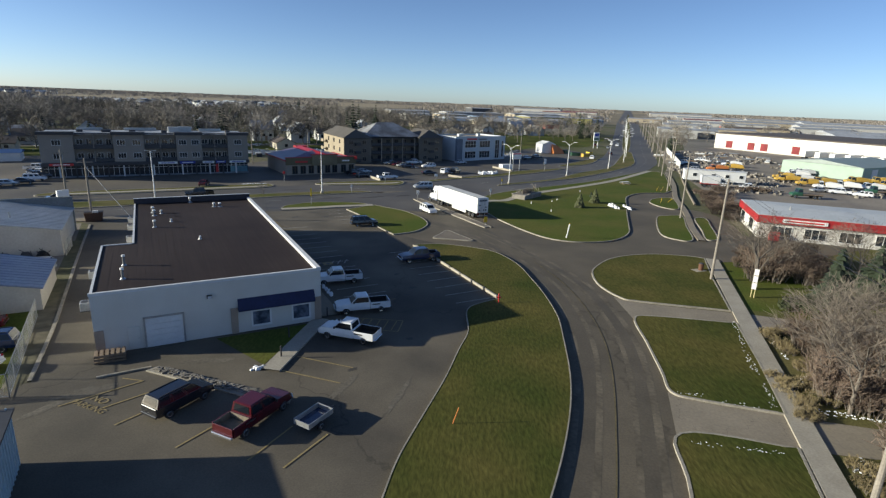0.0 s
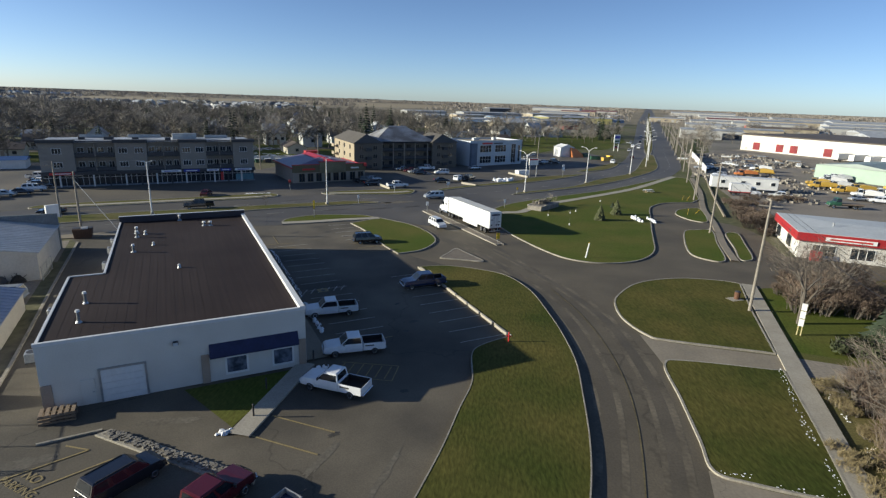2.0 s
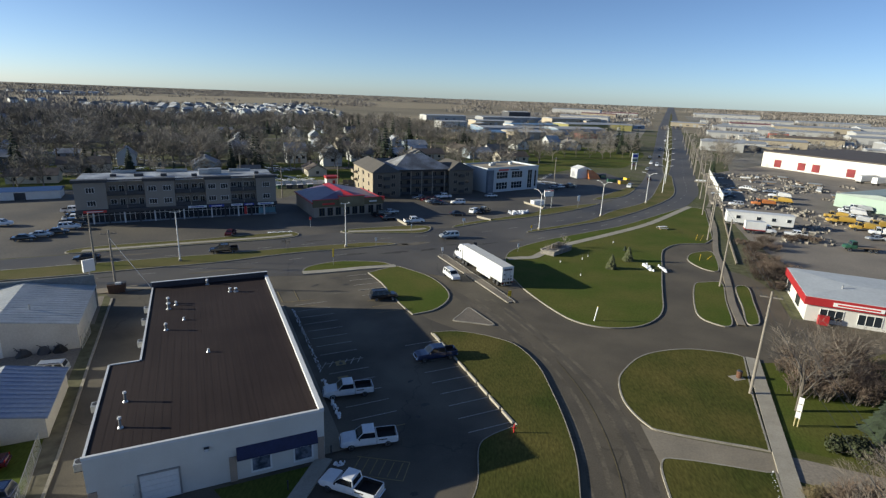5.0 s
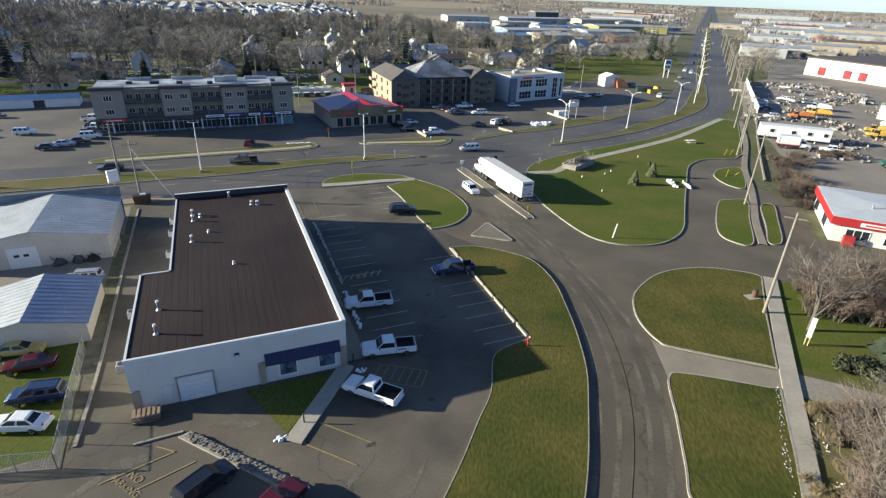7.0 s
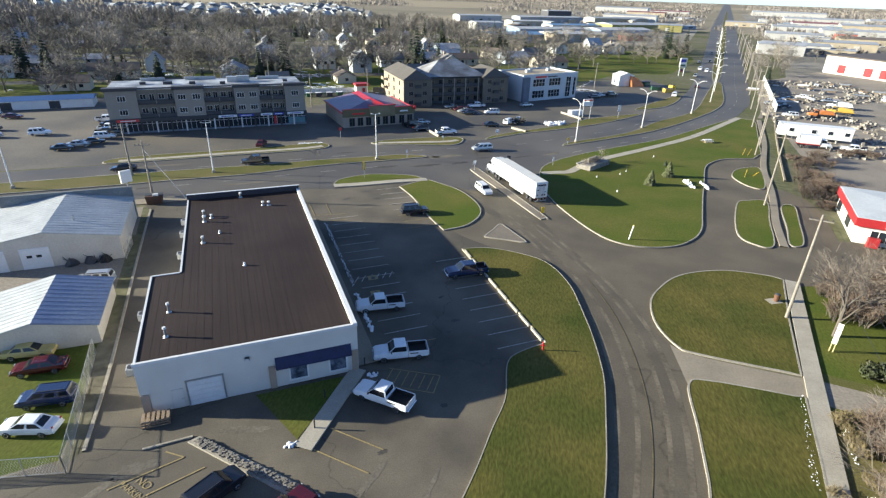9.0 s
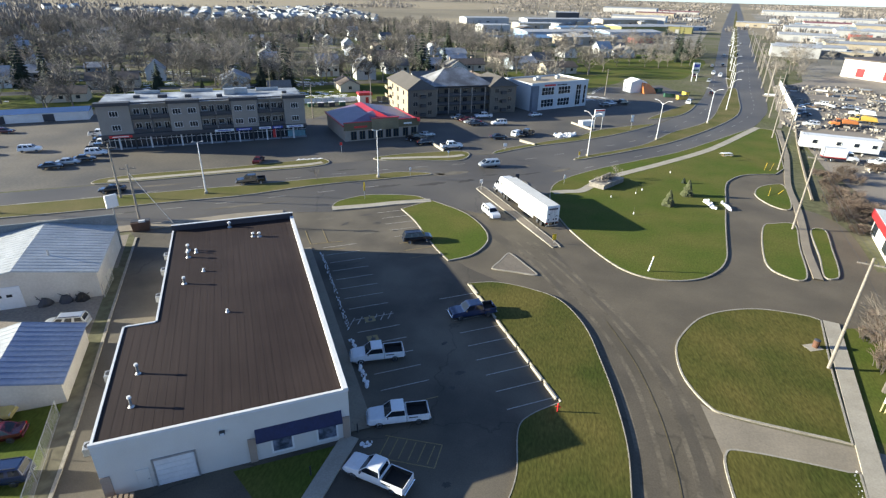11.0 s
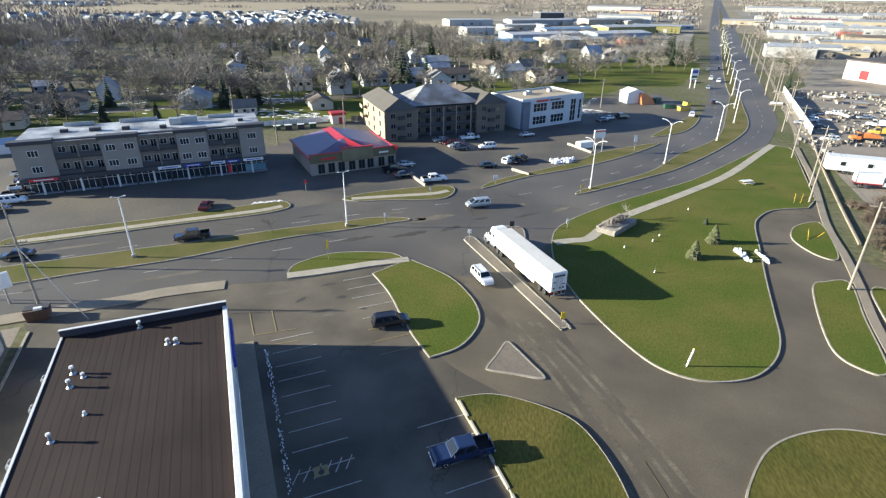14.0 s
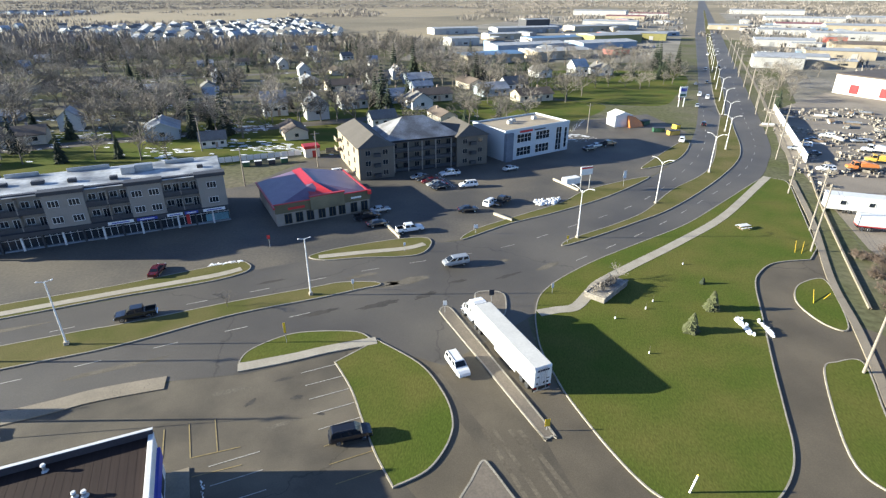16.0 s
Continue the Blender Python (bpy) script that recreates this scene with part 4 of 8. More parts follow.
for i, (x, y, rx, ry, tn) in enumerate(((-21.6, 100.2, 0.9, 0.5, 20), (-27.0, 98.8, 1.1, 0.4, 60), (-2.8, 62.0, 0.7, 0.4, 30), (-3.4, 59.4, 0.4, 0.3, 0), (-5.2, 67.0, 0.6, 0.3, 60), (-2.4, 47.4, 0.5, 0.35, 10), (-6.8, 41.0, 0.6, 0.3, 40), (-16.2, 57.0, 0.4, 0.3, 0), (-17.8, 97.6, 0.5, 0.3, 0), (-24.6, 103.4, 1.4, 0.35, 26))):
    blot(x, y, rx, ry, tn, OIL_AND_SHADE, "dark oil stain on the car park asphalt", 400 + i)
for i, (x, y, rx, ry, tn) in enumerate(((-30.5, 100.6, 3.2, 0.5, 25), (-22.2, 95.4, 2.4, 0.4, 30), (-26, 36.2, 2.6, 0.8, 35), (-19.2, 41.6, 3.0, 0.6, 15), (-27.6, 33.6, 2.2, 0.5, 60), (-7.0, 38.2, 2.6, 0.4, 70), (-2.6, 37.0, 3.4, 0.35, 74))):
    blot(x, y, rx, ry, tn, DUST, "pale dusty smear on the car park asphalt", 440 + i)
# tyre-rubbed places at the junction, with a tree's shadow painted in among them
for i, (x, y, rx, ry, tn) in enumerate(((-24.6, 119.6, 3.6, 0.7, 28), (-16.0, 122.6, 4.2, 0.9, 30), (-8.6, 126.4, 2.6, 0.8, 40), (-3.6, 131.6, 2.2, 0.5, 25), (5.4, 134.6, 3.4, 0.5, 35), (-66, 96.5, 2.4, 0.4, 28), (-36, 128.6, 3.0, 0.5, 28))):
    blot(x, y, rx, ry, tn, OIL_AND_SHADE, "dark blot on the highway, tyre rubbing with painted tree shade", 460 + i, 0.044)
for i, (x, y, rx, ry, tn) in enumerate(((-12.4, 131.0, 5.0, 1.2, 28), (-20.6, 132.2, 3.4, 0.8, 28), (2.6, 139.0, 4.6, 0.7, 36), (-48, 103.6, 8.0, 0.6, 29), (-70, 110.6, 7.0, 0.5, 28), (12.4, 138.6, 3.6, 0.8, 42), (-15.6, 129.4, 2.8, 1.3, 10))):
    blot(x, y, rx, ry, tn, DUST, "pale dusty strip on the highway", 480 + i, 0.046)

# ---- the white commercial building ----
hall = thing("commercial_building", "white stucco commercial building with a dark brown flat roof", "building", pose(-28.9, 41.9, 0, 0, 0, GRID))
W, D, H, NV, NU = 19.6, 41.5, 5.35, 17.0, 3.0
outline = [(0, 0), (W, 0), (W, D), (NU, D), (NU, NV), (0, NV)]
hw = part("wall", Geo().prism(outline, 0, H), STUCCO, hall)
part("roof", Geo().prism(inset(outline, 0.22), H - 0.02, H + 0.03), ROOF_BROWN, hall, "dark brown ribbed roof membrane")
ribs = Geo()
for i in range(26):
    x = 0.5 + i * 0.74
    y0 = 0.5 if x > NU + 0.3 else 0.5
    y1 = D - 0.5 if x > NU + 0.4 else NV - 0.5
    ribs.box(x, (y0 + y1) / 2, H + 0.03, 0.035, y1 - y0, 0.006)
part("roof_seam", ribs, ROOF_BROWN, hall, "thin seams of the roof membrane")
cap = Geo().box(W / 2, 0.1, H, W + 0.1, 0.26, 0.26).box(0.1, NV / 2, H, 0.2, NV, 0.12).box(NU + 0.1, (D + NV) / 2, H, 0.2, D - NV, 0.12).box(NU / 2, NV - 0.1, H, NU, 0.2, 0.12)
part("roof_edge", cap, CAP, hall, "thin pale metal roof edging")
part("parapet", Geo().box(W - 0.2, D / 2, H, 0.5, D, 0.34), CAP, hall, "broad white parapet cap along the shop front", bevel=0.03)
part("parapet", Geo().box((W + NU) / 2, D - 0.12, H, W - NU, 0.26, 0.85), surf("dark_parapet", (0.045, 0.04, 0.05), 0.2), hall, "dark parapet at the back of the roof")
part("parapet_cap", Geo().box((W + NU) / 2, D - 0.12, H + 0.85, W - NU + 0.1, 0.34, 0.06), CAP, hall)
gd = part("garage_door", Geo().box(5.35, -0.02, 0, 3.0, 0.1, 2.75), DOORWHITE, hall, "white sectional garage door")
for k in range(5):
    part("panel", Geo().box(5.35, -0.085, 0.06 + k * 0.54, 2.9, 0.05, 0.50), DOORWHITE, gd, bevel=0.015)
part("door_frame", Geo().box(3.78, -0.04, 0, 0.14, 0.14, 2.85).box(6.92, -0.04, 0, 0.14, 0.14, 2.85).box(5.35, -0.04, 2.75, 3.28, 0.14, 0.14), GREYMETAL, hall)
dr = part("door", Geo().box(2.95, -0.03, 0.05, 0.95, 0.1, 2.1), STUCCO, hall, "plain white steel side door", bevel=0.02)
part("door_handle", Geo().box(3.28, -0.11, 1.05, 0.14, 0.06, 0.05), GREYMETAL, dr)
# the pale blotches in this glass colour are painted reflections
REFL = surf("glass_painted_reflection", (0.16, 0.19, 0.25), 0.7, 1.6, 1.2, 0.12, bump=0.0, second=(0.03, 0.04, 0.06), much=1.0)
for x in (12.75, 16.6):
    window(hall, x, 0.45, 1.9, 1.7, 0.0, 1, 1, WHITE, REFL, 0.16)
aw = Geo().add([(11.6, -0.0, 2.35), (18.9, -0.0, 2.35), (18.9, -0.5, 2.3), (11.6, -0.5, 2.3), (11.6, 0, 3.45), (18.9, 0, 3.45), (18.9, -0.5, 2.45), (11.6, -0.5, 2.45)],
               [(0, 1, 2, 3), (4, 7, 6, 5), (3, 2, 6, 7), (0, 3, 7, 4), (1, 5, 6, 2)])
part("awning", aw, NAVY, hall, "navy blue sloping canvas awning")
part("pilaster", Geo().box(11.25, -0.05, 0, 0.62, 0.14, 2.6), BEIGE, hall, "beige render pilaster")
part("pilaster", Geo().box(19.25, -0.05, 0, 0.62, 0.14, 2.6), BEIGE, hall, "beige render pilaster")
part("pilaster", Geo().box(0.35, -0.04, 0, 0.7, 0.12, 2.2), BEIGE, hall, "beige render corner patch")
fl = part("wall_light", Geo().box(9.2, -0.22, 3.95, 0.42, 0.34, 0.3), DARKMETAL, hall, "dark floodlight", bevel=0.04)
part("lens", Geo().box(9.2, -0.41, 3.98, 0.34, 0.03, 0.24), CLEARLAMP, fl)
for x, y in ((0, 1.4), (0, 10.6), (NU, 24.4), (NU, 31.2), (NU, 35.7)):
    ac = part("air_conditioner", Geo().box(x - 0.45, y, 3.8, 0.75, 0.95, 0.7), GREYMETAL, hall, "grey wall air conditioner", bevel=0.03)
    part("fan_grille", Geo().tube((x - 0.45, y, 4.5), (x - 0.45, y, 4.53), 0.3, 0.3, 14), DARKMETAL, ac)
    part("bracket", Geo().box(x - 0.42, y, 3.72, 0.84, 0.8, 0.08), DARKMETAL, ac)
for x, y, hh, wd in ((2.4, 3.9, 0.95, 0.16), (2.4, 8.4, 0.95, 0.16), (5.4, 24.6, 0.8, 0.18), (5.5, 31.8, 0.75, 0.2), (5.4, 34.0, 0.75, 0.2), (6.4, 33.0, 0.4, 0.16), (7.4, 27.2, 0.25, 0.13), (13.6, 36.0, 0.5, 0.2), (14.4, 35.8, 0.5, 0.22), (10.0, 16.6, 0.25, 0.13), (10.6, 40.4, 0.7, 0.2)):
    wd *= 0.75
    vt = part("roof_vent", Geo().tube((x, y, H), (x, y, H + hh), wd, wd * 0.85, 10), surf("dull_zinc", (0.20, 0.20, 0.20), 0.2, 4.0, 0.5, 0.6), hall, "galvanised roof vent stack")
    part("cowl", Geo().tube((x, y, H + hh), (x, y, H + hh + 0.18), wd * 1.5, wd * 1.2, 10), CAP, vt)
    part("flashing", Geo().tube((x, y, H + 0.03), (x, y, H + 0.2), wd * 2.2, wd * 1.1, 10), GREYMETAL, vt)
# shop front on the shaded long side
for i in range(9):
    y = 2.6 + i * 4.3
    sw = part("shop_window", Geo().box(W + 0.02, y + 1.5, 0.5, 0.08, 2.9, 2.0), PANE, hall)
    part("window_frame", Geo().box(W + 0.03, y + 0.05, 0.4, 0.14, 0.1, 2.2).box(W + 0.03, y + 2.95, 0.4, 0.14, 0.1, 2.2).box(W + 0.03, y + 1.5, 0.4, 0.14, 2.8, 0.1).box(W + 0.03, y + 1.5, 2.5, 0.14, 2.8, 0.1), WHITE, sw)
part("sign_band", Geo().box(W + 0.15, 37.0, 2.7, 0.3, 8.0, 1.3), SIGNBLUE, hall, "blue fascia sign band")
part("sign_band", Geo().box(W + 0.15, 22.0, 2.8, 0.3, 14.0, 0.9), STUCCO, hall, "pale fascia band")

pal = thing("pallet_stack", "low stack of weathered wooden pallets by the wall", "pallets", pose(-27.3, 41.2, 0.03, 0, 0, GRID))
for k in range(3):
    for i in range(6):
        part("board", Geo().box(-1.0 + i * 0.4, 0.05 * k, 0.14 + k * 0.26, 0.26, 1.2, 0.05), WOOD, pal)
    part("bearer", Geo().box(0, -0.5, k * 0.26 + 0.0, 2.3, 0.12, 0.14), WOOD, pal)
    part("bearer", Geo().box(0, 0.5, k * 0.26 + 0.0, 2.3, 0.12, 0.14), WOOD, pal)
for x, y in ((-13.7, 46.5), (-11.2, 51.8), (-13.3, 42.6)):
    bo = thing("bollard", "dark steel bollard on the concrete walk", "bollard", pose(x, y, 0.17))
    part("post", Geo().tube((0, 0, 0), (0, 0, 0.95), 0.07, 0.07, 10), DARKMETAL, bo)
    part("cap", Geo().tube((0, 0, 0.95), (0, 0, 1.0), 0.08, 0.04, 10), DARKMETAL, bo)
rp = thing("marker_post", "red fire department post at the corner of the lawn", "post", pose(7.2, 57.4, 0.13))
part("post", Geo().tube((0, 0, 0), (0, 0, 1.05), 0.08, 0.08, 10), SIGNRED, rp)
part("cap", Geo().tube((0, 0, 1.05), (0, 0, 1.2), 0.1, 0.04, 10), SIGNRED, rp)
part("nozzle", Geo().tube((-0.25, 0, 0.75), (0.25, 0, 0.75), 0.07, 0.07, 8), SIGNRED, rp)
for i in range(8):       # concrete wheel stops along the lawn
    p = Vector((7.2, 58.9)).lerp(Vector((-3.7, 81.0)), (i + 0.5) / 8)
    ws = tagged(part("wheel_stop", Geo().box(0, 0, 0, 2.5, 0.26, 0.34), CONCRETE, None, bevel=0.04), "pale concrete wheel stop at the lawn's edge", "wheel stop", "wheel stops")
    ws.matrix_basis = pose(p.x + 0.14, p.y + 0.08, 0.03, 0, 0, 116.2)
# old snow heaped along the shaded walk and streaked beside the sidewalk
def snow_patch(x, y, turn, long, wide, high, seed):
    rng = random.Random(seed)
    g = Geo()
    for i in range(int(long * 7)):
        px, py = (i / (long * 7) - 0.5) * long + rng.uniform(-.1, .1), rng.uniform(-.5, .5) * wide
        r, hh = rng.uniform(0.1, 0.32) * min(1, wide + 0.4) * (0.42 if high < 0.21 else 1), high * rng.uniform(0.4, 1)
        r = max(r, hh * 0.55) if high > 0.5 else r
        ring = [(px + math.cos(a) * r * k, py + math.sin(a) * r * k * 0.8) for a in (0, 1.05, 2.1, 3.14, 4.2, 5.25) for k in [rng.uniform(0.7, 1.3)]]
        g.loft([[(a, b, 0) for a, b in ring], [(px + (a - px) * 0.55, py + (b - py) * 0.55, hh) for a, b in ring]])
    ob = tagged(part("snow_patch", g, SNOW), "thin broken patch of old snow on the ground", "snow", kind="stuff")
    ob.matrix_basis = pose(x, y, 0.14 if 15 < x < 33 else 0.05, 0, 0, turn)


for i, (x, y, tn, ln, wd, hh) in enumerate(((-14.0, 62.0, 118, 9, 0.5, 0.22), (-18.8, 71.4, 118, 8, 0.4, 0.16), (-22.6, 78.6, 118, 7, 0.4, 0.14), (-25.8, 84.6, 118, 6, 0.5, 0.2), (-14.6, 40.6, 20, 1.0, 0.5, 0.25), (-9.9, 50.6, 20, 1.1, 0.5, 0.25),
    (31.6, 51.4, 71, 6.5, 0.5, 0.08), (29.4, 45.2, 70, 6.0, 0.6, 0.08), (27.4, 38.8, 70, 4, 0.5, 0.08), (24.4, 37.2, -14, 3, 0.6, 0.08), (20.8, 38.6, -10, 2.4, 0.5, 0.07), (22.5, 31.4, -10, 3, 0.5, 0.07), (19, 31.9, -10, 2.2, 0.5, 0.07),
    (32.2, 41.6, 66, 2, 1.0, 0.1), (34.5, 50, 60, 1.6, 0.5, 0.1), (33.4, 46.4, 60, 1.2, 0.5, 0.1), (30.6, 36.6, -20, 3.4, 0.9, 0.1), (34, 35.8, -10, 4, 0.6, 0.1), (28.5, 30.2, 40, 2.4, 0.8, 0.1))):
    snow_patch(x, y, tn, ln, wd, 0.06 if x > 15 else hh, i)
bed = thing("stone_bed", "kerbed bed of loose pale stones in the car park", "rock bed")
part("kerb", Geo().prism([(-23.4, 39.4), (-22.7, 40.2), (-14.2, 37.3), (-10.7, 36.1), (-10.6, 35.4), (-13.0, 35.6)], 0.0, 0.16), KERB, bed, bevel=0.03)
part("stones_base", Geo().prism([(-22.9, 39.5), (-22.6, 39.9), (-14.2, 37.0), (-11.2, 36.0), (-11.4, 35.7), (-13.0, 35.9)], 0.16, 0.19), GRAVEL, bed)
rng = random.Random(4)
peb = Geo()
for i in range(260):
    f = rng.random()
    p = Vector((-22.6, 39.7)).lerp(Vector((-11.6, 35.85)), f)
    peb.box(p.x + rng.uniform(-.2, .2), p.y + rng.uniform(-.35, .3), 0.17, rng.uniform(.1, .3), rng.uniform(.1, .24), rng.uniform(.06, .16), rng.uniform(0, 90))
tagged(part("loose_stone", peb, STONE, bed), kind="stuff")
structure("kerb", ribbon([(-26.6, 38.1), (-23.3, 40.1)], 0.2, 0.15, lift=0.15), KERB, "low broken concrete kerb in the car park", "kerb")
nop = thing("bay_lettering", "yellow painted lettering on the asphalt bay", "road marking", pose(-24.6, 34.6, 0.062, 0, 0, -23))
letters("NO", 0, 0.15, 0, 0.95, 0, YELLOW_LINE, nop)
letters("PARKING", 0.1, -0.75, 0, 0.8, 0, YELLOW_LINE, nop)
for x, y in ((-13.6, 66.5), (-15.0, 70.4)):
    b = thing("disabled_bay_sign", "yellow painted square marking a disabled bay", "road marking", pose(x, y, 0.062, 0, 0, GRID))
    part("square", Geo().box(0, 0, 0, 1.3, 1.2, 0.003), YELLOW_LINE, b)
    part("symbol", Geo().tube((0, -0.15, 0.004), (0, -0.15, 0.006), 0.28, 0.28, 14).box(0.02, 0.25, 0.004, 0.1, 0.5, 0.003).box(0.2, 0.1, 0.004, 0.4, 0.09, 0.003), DARKMETAL, b, "dark wheelchair outline")

# ---- vehicles in the lot ----
wp = pickup("pickup_truck", "white single-cab pickup truck parked with its nose to the walk", WHITEPAINT)
place(wp, -7.9, 54.1, 198)
place(copy_thing(wp, pose(0, 0, 0)), -8.1, 47.1, 163)
place(copy_thing(wp, pose(0, 0, 0)), -12.2, 63.0, 200)
for t in [o for o in scene.objects if o.get("category") == "pickup truck"]:
    tagged(t, group="white pickups at the walk")
dp = pickup("pickup_truck", "dark blue crew-cab pickup truck parked by the lawn", BLUEPAINT, extended=True)
place(dp, -2.6, 73.6, 204)
ds = car("suv", "black SUV parked at the edge of the lawn", BLACKPAINT, "suv")
place(ds, -13.4, 94.2, 22)
place(copy_thing(ds, pose(0, 0, 0)), -18.4, 34.7, 62)
rp2 = pickup("pickup_truck", "dark red pickup truck with an empty dusty bed", REDPAINT, surf("dusty_bed", (0.20, 0.17, 0.13), 0.3, 5), True)
place(rp2, -12.4, 33.2, 65)
ut = thing("utility_trailer", "small dark open utility trailer with pale rails", "trailer", pose(-8.2, 32.9, 0.03, 0, 0, 60))
part("bed", Geo().box(0, 0, 0.45, 2.4, 1.4, 0.06), BLUEPAINT, ut)
for sx, sy, px, py in ((2.4, 0.05, 0, -0.7), (2.4, 0.05, 0, 0.7), (0.05, 1.4, -1.2, 0), (0.05, 1.4, 1.2, 0)):
    part("rail", Geo().box(px, py, 0.5, sx, sy, 0.38), GREYMETAL, ut)
part("drawbar", Geo().tube((1.2, 0, 0.45), (2.2, 0, 0.4), 0.05, 0.05, 6), DARKMETAL, ut)
wheel(ut, -0.2, -0.82, 0.3, 0.18), wheel(ut, -0.2, 0.82, 0.3, 0.18)

# ---- the lorry at the junction ----
lorry = thing("semi_truck", "white semi truck with a long white box trailer, waiting", "lorry", pose(8.6, 103.6, 0.045, 0, 0, 118.7))
part("box", Geo().box(8.1, 0, 1.15, 16.1, 2.6, 2.95), WHITE, lorry, "smooth white trailer box", bevel=0.04)
part("roof_panel", Geo().box(8.1, 0, 4.1, 15.9, 2.4, 0.03), surf("trailer_roof", (0.58, 0.57, 0.54), 0.08, 3, 0.4, 0.5), lorry)
for s in (-1, 1):
    rd = part("rear_door", Geo().box(0.02, s * 0.63, 1.25, 0.07, 1.2, 2.7), WHITE, lorry, bevel=0.02)
    for y in (0.25, 0.5):
        part("lock_rod", Geo().tube((-0.05, s * y, 1.25), (-0.05, s * y, 3.95), 0.025, 0.025, 6), GREYMETAL, rd)
    part("side_rail", Geo().box(8.1, s * 1.29, 1.05, 16.0, 0.06, 0.14), GREYMETAL, lorry)
    part("skirt", Geo().box(7.2, s * 1.22, 0.45, 5.6, 0.04, 0.7), WHITE, lorry)
    part("mud_flap", Geo().box(0.35, s * 0.85, 0.25, 0.03, 0.7, 0.75), RUBBER, lorry)
    part("tail_light", Geo().box(-0.03, s * 1.05, 1.0, 0.05, 0.3, 0.12), REDLAMP, lorry)
    part("landing_leg", Geo().box(12.6, s * 0.7, 0.15, 0.16, 0.16, 1.0), DARKMETAL, lorry)
part("name_bar", Geo().box(-0.03, 0, 3.45, 0.02, 1.7, 0.28), BLUEPAINT, lorry, "dark blue lettering bar")
for y, z, w, h in ((0.75, 2.6, 0.35, 0.18), (-0.72, 2.2, 0.5, 0.14), (-0.7, 1.55, 0.3, 0.3), (-0.2, 1.55, 0.3, 0.3), (0.8, 1.6, 0.25, 0.25)):
    part("placard", Geo().box(-0.03, y, z, 0.02, w, h), DARKMETAL, lorry)
part("bumper", Geo().box(0.05, 0, 0.5, 0.12, 2.3, 0.14).box(0.12, -0.6, 0.6, 0.1, 0.1, 0.5).box(0.12, 0.6, 0.6, 0.1, 0.1, 0.5), GREYMETAL, lorry)
part("chassis", Geo().box(8.2, 0, 0.85, 15.6, 1.0, 0.3).box(17.2, 0, 0.75, 7.6, 0.9, 0.25), DARKMETAL, lorry)
for x in (1.6, 2.9, 14.6, 15.9, 20.2):
    for s in (-1, 1):
        wheel(lorry, x, s * 1.05, 0.5, 0.5 if x < 18 else 0.32)
slp = part("sleeper_cab", Geo().loft([[(x, -w, 1.0), (x, -w, zt - 0.35), (x, -w * 0.8, zt), (x, w * 0.8, zt), (x, w, zt - 0.35), (x, w, 1.0)] for x, w, zt in ((16.75, 1.2, 3.75), (17.4, 1.22, 3.9), (18.5, 1.2, 3.75), (19.1, 1.1, 3.0), (19.45, 1.05, 2.15))]), WHITEPAINT, lorry, bevel=0.05)
part("windscreen", quad_panel(Geo(), ((19.45, -0.98, 2.15), (19.45, 0.98, 2.15), (19.05, 0.9, 3.0), (19.05, -0.9, 3.0)), 0.02, 0.98, 0.03, 0.95, 0.05), GLASS, slp)
for s in (-1, 1):
    part("side_window", Geo().box(18.75, s * 1.2, 2.15, 0.75, 0.05, 0.65), GLASS, slp)
    part("side_window", Geo().box(17.5, s * 1.23, 2.3, 0.45, 0.04, 0.4), GLASS, slp)
    part("mirror", Geo().box(19.2, s * 1.42, 2.0, 0.12, 0.22, 0.75), DARKMETAL, slp)
    part("exhaust_stack", Geo().tube((16.6, s * 1.0, 1.0), (16.6, s * 1.0, 4.0), 0.07, 0.07, 8), CHROME, lorry)
    part("fuel_tank", Geo().tube((16.9, s * 1.0, 0.72), (18.6, s * 1.0, 0.72), 0.32, 0.32, 14), CHROME, lorry)
    part("headlight", Geo().box(21.15, s * 0.8, 1.0, 0.1, 0.3, 0.2), CLEARLAMP, lorry)
    part("fender", Geo().loft([[(20.2 + math.cos(a) * r, s * y, 0.5 + math.sin(a) * r) for a in (0.1, 0.7, 1.3, 1.9, 2.5, 3.0) for r in [0.62]] for y in (0.85, 1.24)], False), WHITEPAINT, lorry)
part("hood", Geo().loft([[(x, -w, 0.7), (x, -w, zt - 0.2), (x, -w * 0.75, zt), (x, w * 0.75, zt), (x, w, zt - 0.2), (x, w, 0.7)] for x, w, zt in ((19.3, 1.0, 2.15), (20.3, 0.95, 1.95), (21.0, 0.88, 1.7), (21.2, 0.8, 1.4))]), WHITEPAINT, lorry, bevel=0.04)
part("grille", Geo().box(21.22, 0, 0.75, 0.06, 0.9, 0.75), CHROME, lorry)
part("front_bumper", Geo().box(21.25, 0, 0.35, 0.25, 2.3, 0.35), CHROME, lorry, bevel=0.06)
# ---- apartment block with shops ----
SIDING = surf("grey_siding", (0.27, 0.24, 0.21), 0.08, 4.0, 0.4, 0.8, second=(0.23, 0.205, 0.18), much=0.6)
DARKTRIM = surf("dark_trim", (0.045, 0.047, 0.055), 0.15, 4.0, 0.5, 0.6)
ROOF_PALE = surf("pale_roof_with_frost", (0.13, 0.14, 0.155), 0.2, 1.2, 0.20, 0.5, second=(0.56, 0.58, 0.60), much=0.85)
SHOPGLASS = paint("shop_glass", (0.03, 0.035, 0.042), 0.1)
apt = thing("apartment_block", "three-storey grey apartment block with balconies above a row of shops", "building", pose(-97.1, 131.2, 0, 0, 0, 29.6))
L, DP, HT = 48.2, 16.0, 10.7
part("wall", Geo().box(L / 2, DP / 2 + 0.9, 0, L, DP - 1.8, HT), SIDING, apt)
